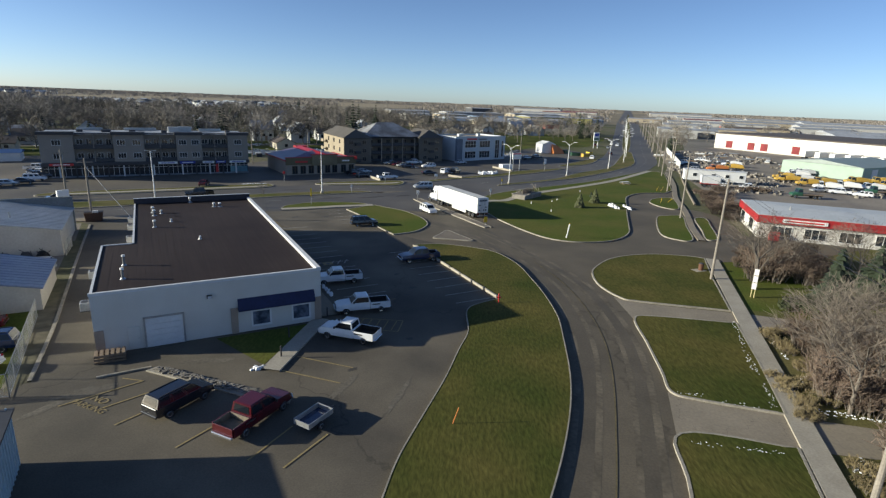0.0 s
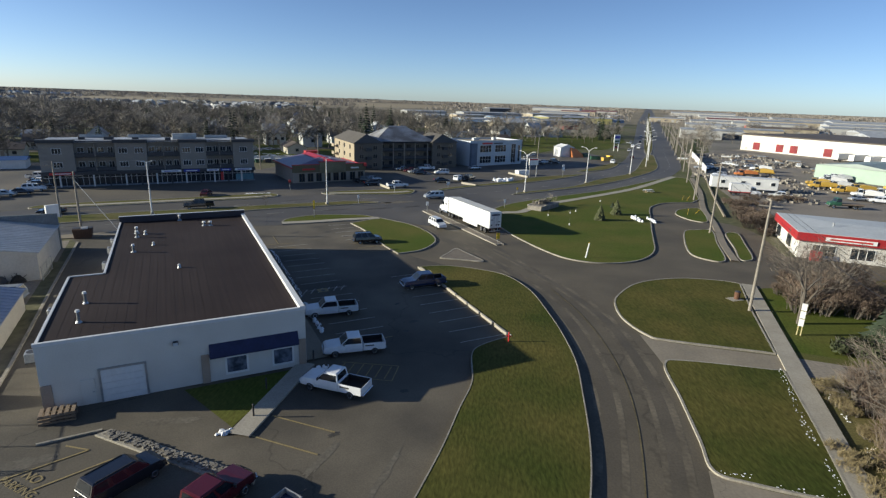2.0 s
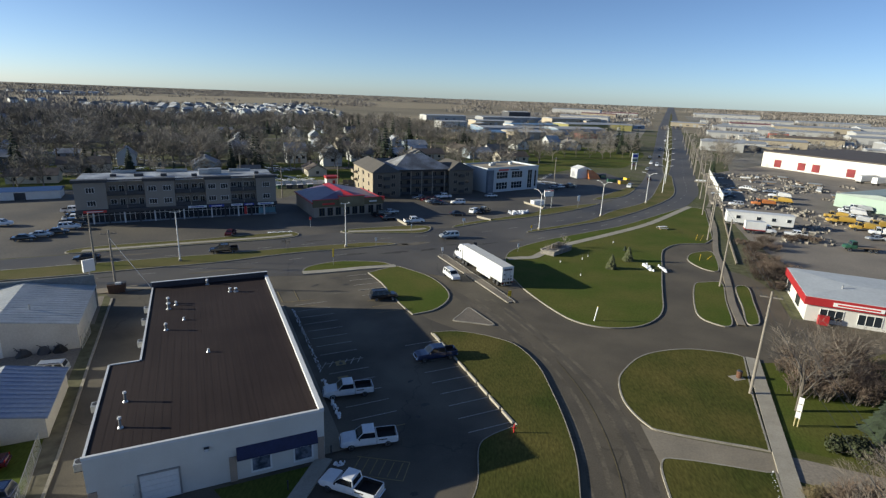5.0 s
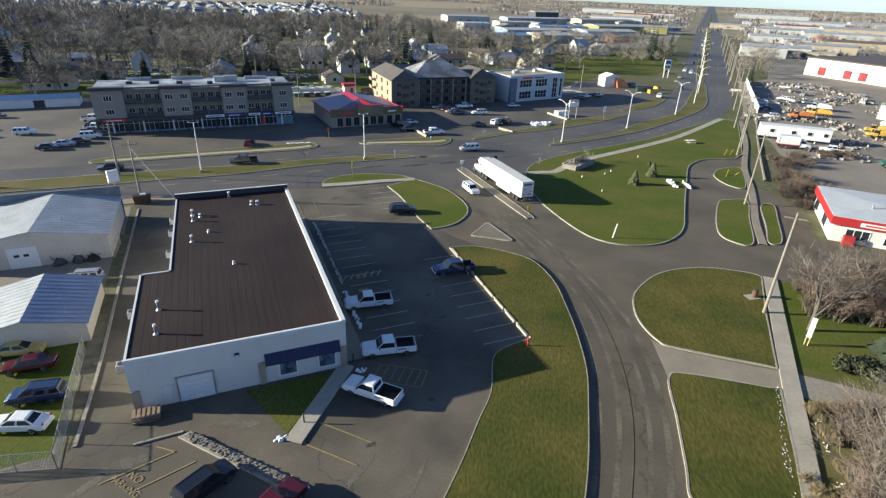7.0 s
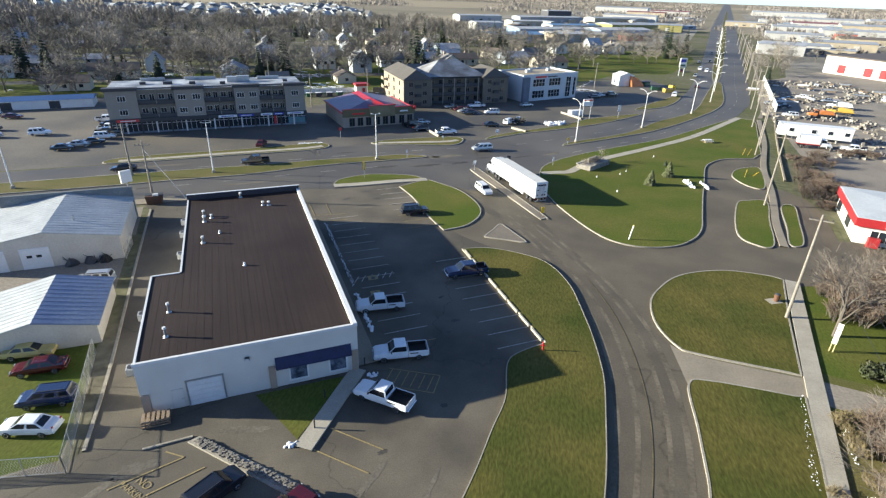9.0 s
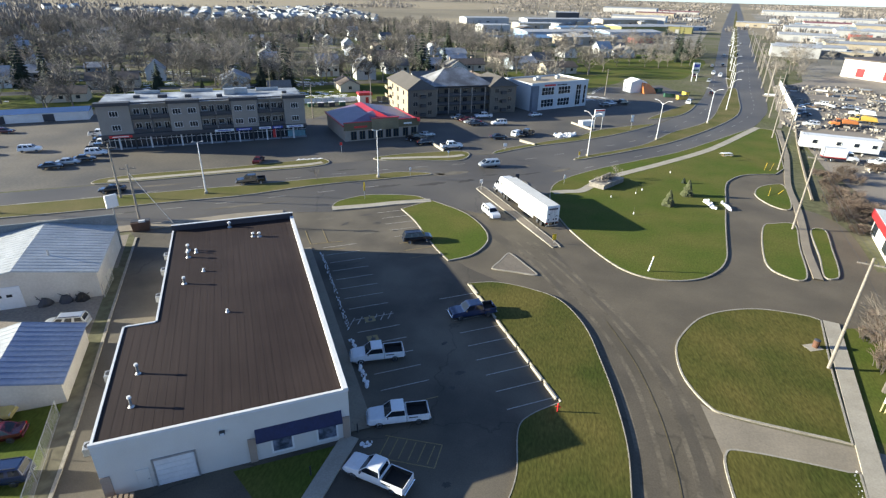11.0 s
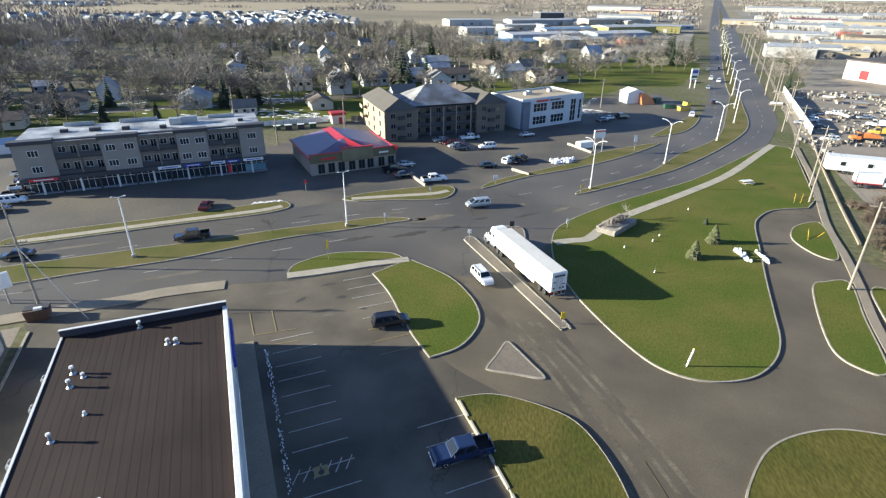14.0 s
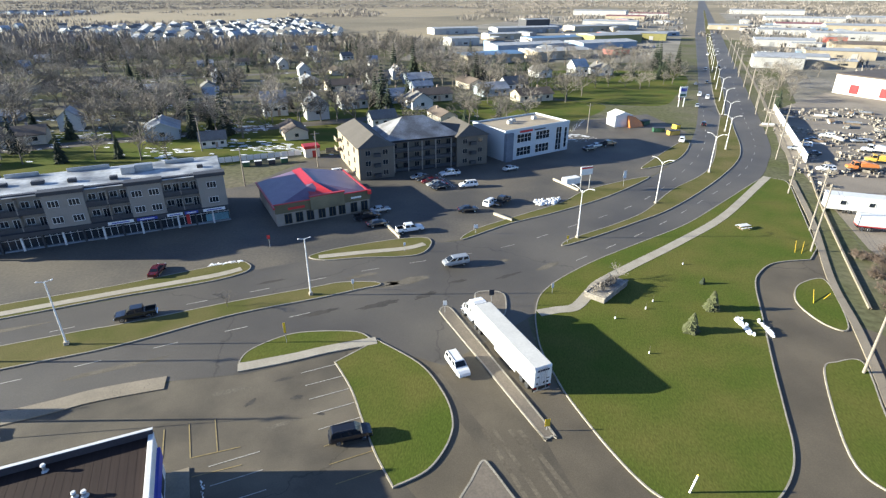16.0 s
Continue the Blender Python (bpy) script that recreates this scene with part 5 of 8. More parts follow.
part("roof", Geo().box(L / 2, DP / 2, HT, L - 0.4, DP - 0.5, 0.06), ROOF_PALE, apt, "flat grey roof with patches of frost")
edges = [0, 0.144, 0.32, 0.464, 0.62, 0.75, 0.89, 1.0]
for i in range(7):
    a, b = L * edges[i], L * edges[i + 1]
    if i % 2 == 0:
        bay = part("bay", Geo().box((a + b) / 2, 0.9, 3.7, b - a, 1.8, HT - 3.7), SIDING, apt)
        part("cornice", Geo().box((a + b) / 2, 0.5, HT - 0.1, b - a + 0.7, 2.2, 0.75), DARKTRIM, apt)
        n = 1 if i in (0, 6) else 2
        for z in (4.7, 8.0):
            for k in range(n):
                window(bay, a + (b - a) * (k + 0.5) / n - 0.95, z, 1.9, 1.35, 0.0, 3, 1, WHITE)
    else:
        part("cornice", Geo().box((a + b) / 2, 1.6, HT - 0.1, b - a - 0.5, 1.0, 0.4), DARKTRIM, apt)
        for z in (3.75, 7.2):
            bal = part("balcony", Geo().box((a + b) / 2, 0.95, z - 0.12, b - a - 0.1, 1.7, 0.2), DARKTRIM, apt, "dark balcony")
            part("railing", Geo().box((a + b) / 2, 0.18, z + 0.95, b - a - 0.1, 0.06, 0.08).box((a + b) / 2, 0.18, z + 0.1, b - a - 0.1, 0.04, 0.85), DARKTRIM, bal)
            part("divider", Geo().box((a + b) / 2, 0.95, z + 0.1, 0.2, 1.6, 2.9), SIDING, bal)
            for k in range(4):
                x = a + (b - a) * (k + 0.5) / 4 - 0.55
                if k % 2:
                    window(apt, x, z + 0.15, 1.2, 2.1, 1.78, 2, 1, WHITE)
                else:
                    window(apt, x, z + 0.9, 1.4, 1.3, 1.78, 2, 1, WHITE)
part("fascia", Geo().box(L / 2, -0.15, 2.95, L + 0.3, 0.7, 0.85), DARKTRIM, apt, "dark shop fascia")
for i in range(14):
    x = L * i / 14
    sh = part("shop_window", Geo().box(x + L / 28, 0.75, 0.35, L / 14 - 0.3, 0.1, 2.6), SHOPGLASS, apt)
    part("window_frame", Geo().box(x + L / 28, 0.68, 2.2, L / 14 - 0.3, 0.1, 0.08).box(x + L / 28 - 0.6, 0.68, 0.35, 0.08, 0.1, 2.6).box(x + L / 28 + 0.6, 0.68, 0.35, 0.08, 0.1, 2.6), WHITE, sh)
    part("pier", Geo().box(x, 0.2, 0, 0.35, 0.5, 2.95), CAP if i % 2 else DARKTRIM, apt)
part("plinth", Geo().box(L / 2, 0.55, 0, L, 0.5, 0.36), surf("blue_grey_plinth", (0.22, 0.24, 0.27)), apt)
for a, w, m in ((1.5, 5.0, SIGNRED), (25.2, 4.6, SIGNWHITE), (30.4, 3.8, SIGNBLUE), (36.0, 3.0, SIGNWHITE), (39.4, 2.6, SIGNBLUE), (43.0, 4.4, SIGNWHITE)):
    sg = part("shop_sign", Geo().box(a + w / 2, -0.54, 3.05, w, 0.1, 0.62), m, apt, bevel=0.02)
    part("lettering_bar", Geo().box(a + w / 2, -0.6, 3.25, w * 0.7, 0.03, 0.2), SIGNBLUE if m is SIGNWHITE else SIGNWHITE, sg)
part("shop_front_panel", Geo().box(45.6, 0.62, 0.4, 4.6, 0.06, 1.6), surf("teal_panel", (0.16, 0.32, 0.38)), apt, "pale teal window film")
part("shop_front_panel", Geo().box(39.8, 0.62, 0.4, 0.7, 0.06, 2.2), SIGNRED, apt, "red shop panel")
for x, y, w, d, h in ((30, 9, 2.6, 2.2, 1.4), (33, 9.5, 3.4, 1.6, 1.5), (20, 7, 1.5, 1.2, 0.7), (14, 8, 2.2, 1.2, 0.7), (27.5, 5.5, 1.4, 1.2, 0.7), (44, 7, 1.2, 1.0, 0.6), (8, 9, 1.4, 1.2, 0.6), (40, 13, 6, 0.5, 0.8), (22, 15, 8, 0.4, 0.8), (10, 15, 6, 0.4, 0.8)):
    part("roof_unit", Geo().box(x, y, HT + 0.06, w, d, h), GREYMETAL if h > 0.75 else DARKTRIM, apt, bevel=0.04)

# ---- red-roofed shop ----
REDROOF = surf("red_metal_roof", (0.42, 0.025, 0.035), 0.12, 3.0, 0.4, 0.45, second=(0.33, 0.03, 0.05), much=0.7)
MAUVE = surf("mauve_metal_roof", (0.15, 0.10, 0.16), 0.12, 3.0, 0.4, 0.38, second=(0.20, 0.14, 0.20), much=0.6)
OLIVE = surf("olive_render", (0.135, 0.115, 0.065), 0.1, 4.0, 0.4, 0.85)
TAUPE = surf("taupe_render", (0.30, 0.26, 0.22), 0.1, 4.0, 0.4, 0.85)
shop = thing("restaurant", "low olive-walled restaurant with a red and mauve metal roof", "building", pose(-43.6, 152.4, 0, 0, 0, 33.0))
part("wall", Geo().box(10.5, 9.5, 0, 21, 19, 4.2), TAUPE, shop)
part("roof", Geo().add([(-0.4, -0.1, 4.2), (21.4, -0.1, 4.2), (21.4, 19.4, 4.2), (-0.4, 19.4, 4.2), (10.5, 7, 6.4), (10.5, 19.4, 6.4)], [(0, 4, 5, 3), (1, 2, 5, 4), (0, 1, 4), (3, 5, 2)]), MAUVE, shop)
part("roof_band", Geo().add([(8.0, 1.2, 5.0), (10.5, 0.6, 4.75), (13.2, 1.2, 5.0), (13.2, 1.2, 5.3), (10.5, 7, 6.55), (10.5, 19.4, 6.55), (8.4, 19.4, 6.05), (8.4, 7.4, 6.05)], [(0, 1, 2, 3, 4, 7), (7, 4, 5, 6)]), REDROOF, shop, "red stripe along the roof")
part("eave", Geo().box(-0.35, 9.5, 4.0, 0.4, 19.6, 0.4).box(21.35, 9.5, 4.0, 0.4, 19.6, 0.4).box(10.5, -0.2, 4.9, 21.8, 0.3, 0.22), REDROOF, shop, "bright red eave trim")
part("front_parapet", Geo().box(10.5, 0.0, 2.9, 21.4, 0.5, 2.0), OLIVE, shop, "olive sign wall")
part("front_tower", Geo().box(11.2, -0.25, 2.6, 7.6, 0.5, 3.0), surf("light_olive", (0.21, 0.18, 0.11)), shop, "lighter olive raised front")
part("tower_trim", Geo().box(11.2, -0.25, 5.6, 8.0, 0.7, 0.25), REDROOF, shop)
part("lettering_bar", Geo().box(4.3, -0.3, 3.5, 3.6, 0.06, 0.5), SIGNRED, shop, "red lettering bar")
part("lettering_bar", Geo().box(17.8, -0.3, 3.6, 2.4, 0.06, 0.4), SIGNWHITE, shop, "white lettering bar")
part("corner_lamp", Geo().box(20.9, -0.6, 4.2, 0.7, 0.6, 0.8), SIGNRED, shop)
for x in (1.6, 4.0, 6.4, 9.0, 11.4, 13.6, 16.4, 18.9):
    window(shop, x, 0.3, 1.6, 2.3, 0.0, 2, 1, OLIVE)
part("kiosk", Geo().box(14, 22.5, 0, 4, 3, 3.2), surf("red_render", (0.36, 0.05, 0.04)), shop, "small red-roofed annex")

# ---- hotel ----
# shade is put into the main walls' colour, sunlight into the end wall's
HOTEL_SHADE_TONE = surf("hotel_siding_shade_tone", (0.15, 0.13, 0.105), 0.08, 4.0, 0.4, 0.85)
HOTEL_SUN_TONE = surf("hotel_siding_sun_tone", (0.30, 0.25, 0.18), 0.06, 4.0, 0.4, 0.85)
SHINGLE = surf("shingle_roof", (0.082, 0.074, 0.066), 0.2, 4.0, 0.25, 0.85, second=(0.105, 0.095, 0.085), much=0.6)
FROST = surf("frosted_shingle", (0.14, 0.135, 0.135), 0.25, 3.0, 0.25, 0.7, second=(0.40, 0.42, 0.45), much=0.6)
hotel = thing("hotel", "three-storey grey-brown hotel with gabled and hipped shingle roofs", "building", pose(-33.0, 185.0, 0, 0, 0, 27.0))


def hip(x0, x1, y0, y1, z, rise, ridge):
    o = 0.6
    ym = (y0 + y1) / 2
    return Geo().add([(x0 - o, y0 - o, z), (x1 + o, y0 - o, z), (x1 + o, y1 + o, z), (x0 - o, y1 + o, z), (x0 + ridge, ym, z + rise), (x1 - ridge, ym, z + rise)],
                     [(0, 1, 5, 4), (1, 2, 5), (2, 3, 4, 5), (3, 0, 4), (3, 2, 1, 0)])


def cross_gable(x0, x1, y0, y1, z, rise):
    o = 0.6
    xm = (x0 + x1) / 2
    return Geo().add([(x0 - o, y0 - o, z), (x1 + o, y0 - o, z), (x1 + o, y1 + o, z), (x0 - o, y1 + o, z), (xm, y0 + 2, z + rise), (xm, y1 - 2, z + rise)],
                     [(0, 1, 4), (1, 2, 5, 4), (2, 3, 5), (3, 0, 4, 5), (3, 2, 1, 0)])


EV = 8.7
wings = [(0, 9.5, 0, 26), (9.5, 29, 4.5, 20), (29, 38.5, 2.0, 18)]
for k, (x0, x1, y0, y1) in enumerate(wings):
    wl = part("wall", Geo().box((x0 + x1) / 2, (y0 + y1) / 2, 0, x1 - x0, y1 - y0, EV), HOTEL_SHADE_TONE, hotel)
    n = 2 if k != 1 else 6
    for z in (0.9, 3.7, 6.5):
        for i in range(n):
            x = x0 + (x1 - x0) * (i + 0.5) / n - 0.75
            window(wl, x, z, 1.5, 1.4, y0, 2, 1, DARKTRIM if k == 1 and i % 2 else TAUPE)
        if k == 1:
            part("balcony", Geo().box((x0 + x1) / 2, y0 - 0.8, z + 1.95, x1 - x0, 1.6, 0.2), DARKTRIM, hotel)
            part("railing", Geo().box((x0 + x1) / 2, y0 - 1.5, z - 0.6, x1 - x0, 0.08, 0.95), DARKTRIM, hotel)
        else:
            part("balcony", Geo().box((x0 + x1) / 2, y0 - 0.5, z - 0.3, 1.8, 1.0, 0.9), DARKTRIM, hotel)
part("roof", cross_gable(0, 9.5, 0, 26, EV, 2.9), SHINGLE, hotel, "brown shingle roof")
part("roof", hip(8.5, 30, 3.6, 20, EV + 0.3, 4.6, 7.5), FROST, hotel, "frosted grey hipped roof")
part("roof", cross_gable(29, 38.5, 2.0, 18, EV, 2.8), SHINGLE, hotel, "brown shingle roof")
# lighter sheet over the same wall: sunlight painted on its west side
part("end_wall", Geo().box(-0.05, 13, 0, 0.12, 25.8, EV - 0.1), HOTEL_SUN_TONE, hotel, "end wall siding with the sunlight painted in as a lighter cream")
for y in (5, 12, 19):
    for z in (0.9, 3.7, 6.5):
        part("window", Geo().box(-0.13, y, z, 0.06, 1.3, 1.4), PANE, hotel)
for z in (3.0, 5.8):
    part("balcony", Geo().box(-0.9, 22.5, z, 1.6, 3.4, 0.2).box(-1.65, 22.5, z + 0.2, 0.08, 3.4, 0.9), HOTEL_SUN_TONE, hotel, "balcony in the same painted-in sunlit cream")
for x in (10.5, 14.6, 18.7, 22.8, 27.5):
    part("column", Geo().box(x, 3.0, 0, 0.3, 0.3, 8.5), TAUPE, hotel)

# ---- white office ----
OFFICE = surf("office_panel", (0.46, 0.50, 0.54), 0.06, 3.0, 0.4, 0.6)
off = thing("office_building", "two-storey pale office building with dark glass and a tan flat roof", "building", pose(5.6, 206.2, 0, 0, 0, 38.5))
ow = part("wall", Geo().box(13, 8, 0, 26, 16, 8.6), OFFICE, off)
part("roof", Geo().box(13, 8, 8.6, 25.4, 15.4, 0.05), surf("tan_roof", (0.36, 0.30, 0.22), 0.12, 2, 0.3), off)
for g in (Geo().box(13, 0.1, 8.6, 26.2, 0.3, 0.7), Geo().box(13, 15.9, 8.6, 26.2, 0.3, 0.5), Geo().box(0.1, 8, 8.6, 0.3, 15.6, 0.6), Geo().box(25.9, 8, 8.6, 0.3, 15.6, 0.6)):
    part("parapet", g, OFFICE, off)
part("stair_tower", Geo().box(1.2, -0.3, 0, 2.6, 1.2, 8.4), surf("blue_grey_panel", (0.14, 0.17, 0.22)), off)
for x in (4.5, 12.0):
    for z in (1.0, 5.0):
        window(ow, x, z, 5.6, 2.6, 0.0, 4, 2, WHITE)
window(ow, 20.4, 0.6, 2.4, 7.2, 0.0, 2, 4, WHITE)
window(ow, 24.0, 1.0, 1.2, 6.4, 0.0, 1, 4, WHITE)
part("lettering_bar", Geo().box(8.0, -0.1, 7.95, 5.0, 0.1, 0.6), SIGNRED, off, "red lettering bar")
part("lettering_bar", Geo().box(13.5, -0.1, 8.0, 4.5, 0.1, 0.4), DARKTRIM, off, "dark lettering bar")
for x, y in ((9, 9), (11.5, 10.5), (20, 10)):
    part("roof_unit", Geo().box(x, y, 8.65, 1.4, 1.2, 1.0), GREYMETAL, off)

# ---- blue-roofed storage row and service station ----
st = thing("storage_row", "long low storage building with a blue metal roof", "building", pose(-166, 136, 0, 0, 0, 31))
part("wall", Geo().box(24, 4, 0, 48, 8, 2.5), WHITE, st)
part("roof", Geo().add([(-0.4, -0.4, 2.5), (48.4, -0.4, 2.5), (48.4, 8.4, 2.5), (-0.4, 8.4, 2.5), (-0.4, 4, 3.3), (48.4, 4, 3.3)], [(0, 1, 5, 4), (2, 3, 4, 5), (1, 2, 5), (3, 0, 4), (3, 2, 1, 0)]), surf("blue_roof", (0.03, 0.09, 0.24), 0.15, 3, 0.4, 0.5), st)
for i in range(12):
    part("door", Geo().box(2 + i * 4, -0.03, 0.05, 2.8, 0.08, 2.1), WHITE if i % 3 else DARKTRIM, st)
gs = thing("construction_shed", "white hut with an orange tarpaulin beside the roadworks", "building", pose(48, 256, 0, 0, 0, 20))
part("wall", Geo().box(3, 3, 0, 7, 6, 4.2), WHITE, gs)
part("roof", Geo().add([(-0.8, -0.3, 4.2), (6.8, -0.3, 4.2), (6.8, 6.3, 4.2), (-0.8, 6.3, 4.2), (3, -0.3, 5.6), (3, 6.3, 5.6)], [(0, 4, 5, 3), (1, 2, 5, 4), (0, 1, 4), (3, 5, 2)]), WHITE, gs)
part("tarpaulin", Geo().loft([[(4.6, -2.6, 0), (10.6, -2.2, 0), (10.8, 4.6, 0), (4.8, 4.8, 0)], [(4.3, -1.9, 2.2), (9.6, -1.6, 1.8), (9.8, 4.2, 2.0), (4.6, 4.4, 2.6)], [(4.4, -0.9, 4.3), (7.4, -0.7, 3.6), (7.6, 3.6, 3.8), (4.6, 3.8, 4.5)]]), ORANGE, gs, "crumpled orange tarpaulin")
for i, (x, y, m) in enumerate(((62, 250, GREENPAINT), (66, 246, YELLOWPAINT), (70, 256, SIGNYELLOW), (60, 262, GREENPAINT))):
    ct = thing("site_container", "small painted site container at the roadworks", "container", pose(x, y, 0.02, 0, 0, 15 * i))
    part("box", Geo().box(0, 0, 0, 4 if i != 2 else 2, 2.2, 1.5), m, ct, bevel=0.05)
    part("lid", Geo().box(0, 0, 1.5, 4.1 if i != 2 else 2.1, 2.3, 0.08), DARKTRIM, ct)
sg = thing("pylon_sign", "tall white pylon sign with green and blue panels", "sign", pose(85.0, 300, 0, 0, 0, 15))
part("post", Geo().box(-1.2, 0, 0, 0.3, 0.3, 8.6).box(1.2, 0, 0, 0.3, 0.3, 8.6), WHITE, sg)
part("panel", Geo().box(0, 0, 4.2, 3.4, 0.5, 4.4), SIGNWHITE, sg)
part("inset_panel", Geo().box(0, -0.28, 6.6, 2.8, 0.06, 1.4), SIGNBLUE, sg)
part("inset_panel", Geo().box(0, -0.28, 4.6, 2.8, 0.06, 1.0), GREENPAINT, sg)
sg = thing("hotel_sign", "white sign board with a red top on two posts", "sign", pose(25.6, 182.4, 0.1, 0, 0, 25))
part("post", Geo().box(-1.3, 0, 0, 0.18, 0.18, 4.6), GREYMETAL, sg)
part("post", Geo().box(1.3, 0, 0, 0.18, 0.18, 4.6), GREYMETAL, sg)
part("panel", Geo().box(0, 0, 4.0, 3.4, 0.35, 2.1), SIGNWHITE, sg, bevel=0.03)
part("inset_panel", Geo().box(0, -0.2, 5.6, 3.2, 0.05, 0.4), SIGNRED, sg)
snow_patch(15, 172, 20, 5, 2.6, 0.9, 77)
snow_patch(17, 173, 60, 4, 1.8, 0.8, 78)
snow_patch(-46.8, 134.6, 25, 6, 1.2, 0.24, 79)
for i, (x, y, tn, ln, wd) in enumerate(((-10.5, 187, 118, 12, 1.4), (26, 232, 40, 14, 5), (34, 236, 45, 10, 4), (34, 258, 70, 22, 2.0))):
    snow_patch(x, y, tn, ln, wd, 0.1, 80 + i)
for a, b in (((-22, 157.5), (-16.5, 148.6)), ((2.6, 163.5), (6.6, 159.8)), ((18.5, 190), (24, 181.5))):
    structure("garden_wall", ribbon([a, b], 0.4, 0.6, lift=0.6), CONCRETE, "low concrete wall at the forecourt's edge", "wall")
ub = thing("transformer_box", "white metal utility box by the forecourt", "utility box", pose(22.8, 187.5, 0.03, 0, 0, 30))
part("box", Geo().box(0, 0, 0, 4.5, 2.2, 1.7), WHITE, ub, bevel=0.05)
part("base", Geo().box(0, 0, 0, 4.9, 2.6, 0.15), CONCRETE, ub)

# ---- parked and waiting cars ----
fleet = [car("suv", "white SUV parked on the asphalt", WHITEPAINT, "suv"), car("car", "silver sedan parked on the asphalt", SILVER), car("car", "black sedan parked on the asphalt", BLACKPAINT),
         pickup("pickup_truck", "white crew-cab pickup truck on the forecourt", WHITEPAINT, extended=True), car("minivan", "silver minivan on the highway", SILVER, "van"), car("car", "dark red sedan on the forecourt", REDPAINT),
         pickup("pickup_truck", "dark pickup truck on the asphalt", BLACKPAINT, extended=True)]
first = {}
for k, x, y, tn in ((0, -2.2, 107.6, -62), (4, -4.4, 138.0, 205), (6, -52.4, 115.8, 208), (5, -57.4, 130.0, 100),
                    (1, -23.4, 163, 30), (6, -25.4, 158.6, 30), (2, -22.4, 154.8, 30), (3, -15.0, 152.4, 25), (3, -9.6, 191.5, 205), (0, -4.0, 182.4, 200), (2, -15.8, 186.2, 210), (5, -14.2, 184.6, 210), (1, -12.6, 182.4, 210), (2, -11.2, 180.2, 210), (1, -17.6, 188.2, 210),
                    (2, -3.4, 165, 20), (0, 1.8, 169.6, 60), (6, 4.6, 171.2, 60), (1, 7.2, 198, 35), (2, 33, 222, 30), (1, 36, 226, 30), (6, 40, 228, 30), (0, 66, 236, 70), (1, 92, 300, 250), (2, 82, 262, 70), (0, 103, 330, 250), (5, 90, 318, 250),
                    (2, -98.6, 116.4, 30), (1, -97.4, 119.8, 30), (2, -96.0, 123.0, 30), (0, -96.6, 127.6, 30), (6, -98.4, 131.2, 30), (3, -100.6, 135.2, 30), (2, -104, 139.6, 30), (3, -108, 144, 30), (1, -122, 122, 200), (2, -128, 128, 200), (0, -113.5, 127, 30), (5, -134, 141, 20), (3, -142, 142, 20),
                    (1, -140, 118, 30), (2, -76, 105.6, 208),
                    (2, -46, 178, 30), (1, -52, 176, 30), (0, -40, 190, 30), (2, -44, 187, 30)):
    if k in first:
        t = copy_thing(fleet[k], pose(0, 0, 0))
    else:
        t = first[k] = fleet[k]
    place(t, x, y, tn, 0.045)

# ---- lamp posts ----
def lamp_post(reach=1.0, label="tall pale steel street lamp with two curved arms"):
    t = thing("street_lamp", label, "street lamp", group="lamps along the highway median")
    part("base", Geo().box(0, 0, 0, 0.6, 0.6, 0.5), CONCRETE, t, bevel=0.04)
    part("pole", Geo().tube((0, 0, 0.4), (0, 0, 10.2), 0.14, 0.08, 10), WHITE, t)
    for s in (-1, 1):
        g = Geo()
        pts = [(0, 0, 9.6 if reach > 0.8 else 10.1), (s * 0.6 * reach, 0, 10.3 if reach > 0.8 else 10.2), (s * 1.3 * reach, 0, 10.75 if reach > 0.8 else 10.25), (s * 2.0 * reach, 0, 10.9 if reach > 0.8 else 10.3)]
        for a, b in zip(pts, pts[1:]):
            g.tube(a, b, 0.06, 0.05, 6)
        arm = part("arm", g, WHITE, t)
        part("lamp_head", Geo().box(s * 2.25 * reach, 0, 10.82 if reach > 0.8 else 10.24, 0.7 * reach, 0.3, 0.14), CAP, arm, bevel=0.04)
    return t


lq = lamp_post(0.4, "tall pale steel street lamp with a short crossbar")
place(lq, -57.9, 108.0, 30, 0.13)
for x, y in ((-27.6, 124.7), (-88, 91.5)):
    place(copy_thing(lq, pose(0, 0, 0)), x, y, 30, 0.13)
lp = lamp_post()
place(lp, 19.6, 152.0, -40, 0.13)
for x, y, tn in ((41.0, 174, -40), (62.5, 200.4, -35), (76.5, 226, -20), (86, 252, -20), (96, 282, -18), (107, 315, -18), (118, 350, -18), (130, 386, -18), (142, 424, -18), (155, 462, -18), (168, 500, -18), (181, 540, -18), (194, 580, -18), (208, 622, -18)):
    place(copy_thing(lp, pose(0, 0, 0)), x, y, tn, 0.13)


def wooden_pole(high=13.8, arms=1):
    t = thing("utility_pole", "weathered wooden utility pole with a crossarm", "utility pole", group="utility poles along the street")
    part("pole", Geo().tube((0, 0, -0.1), (0, 0, high), 0.2, 0.12, 10), POLEWOOD, t)
    for k in range(arms):
        arm = part("crossarm", Geo().box(0, 0, high - 0.8 - k * 1.2, 2.4, 0.12, 0.14), POLEWOOD, t)
        for x in (-1.1, -0.5, 0.5, 1.1):
            part("insulator", Geo().tube((x, 0, high - 0.66 - k * 1.2), (x, 0, high - 0.46 - k * 1.2), 0.05, 0.03, 6), DARKTRIM, arm)
    return t


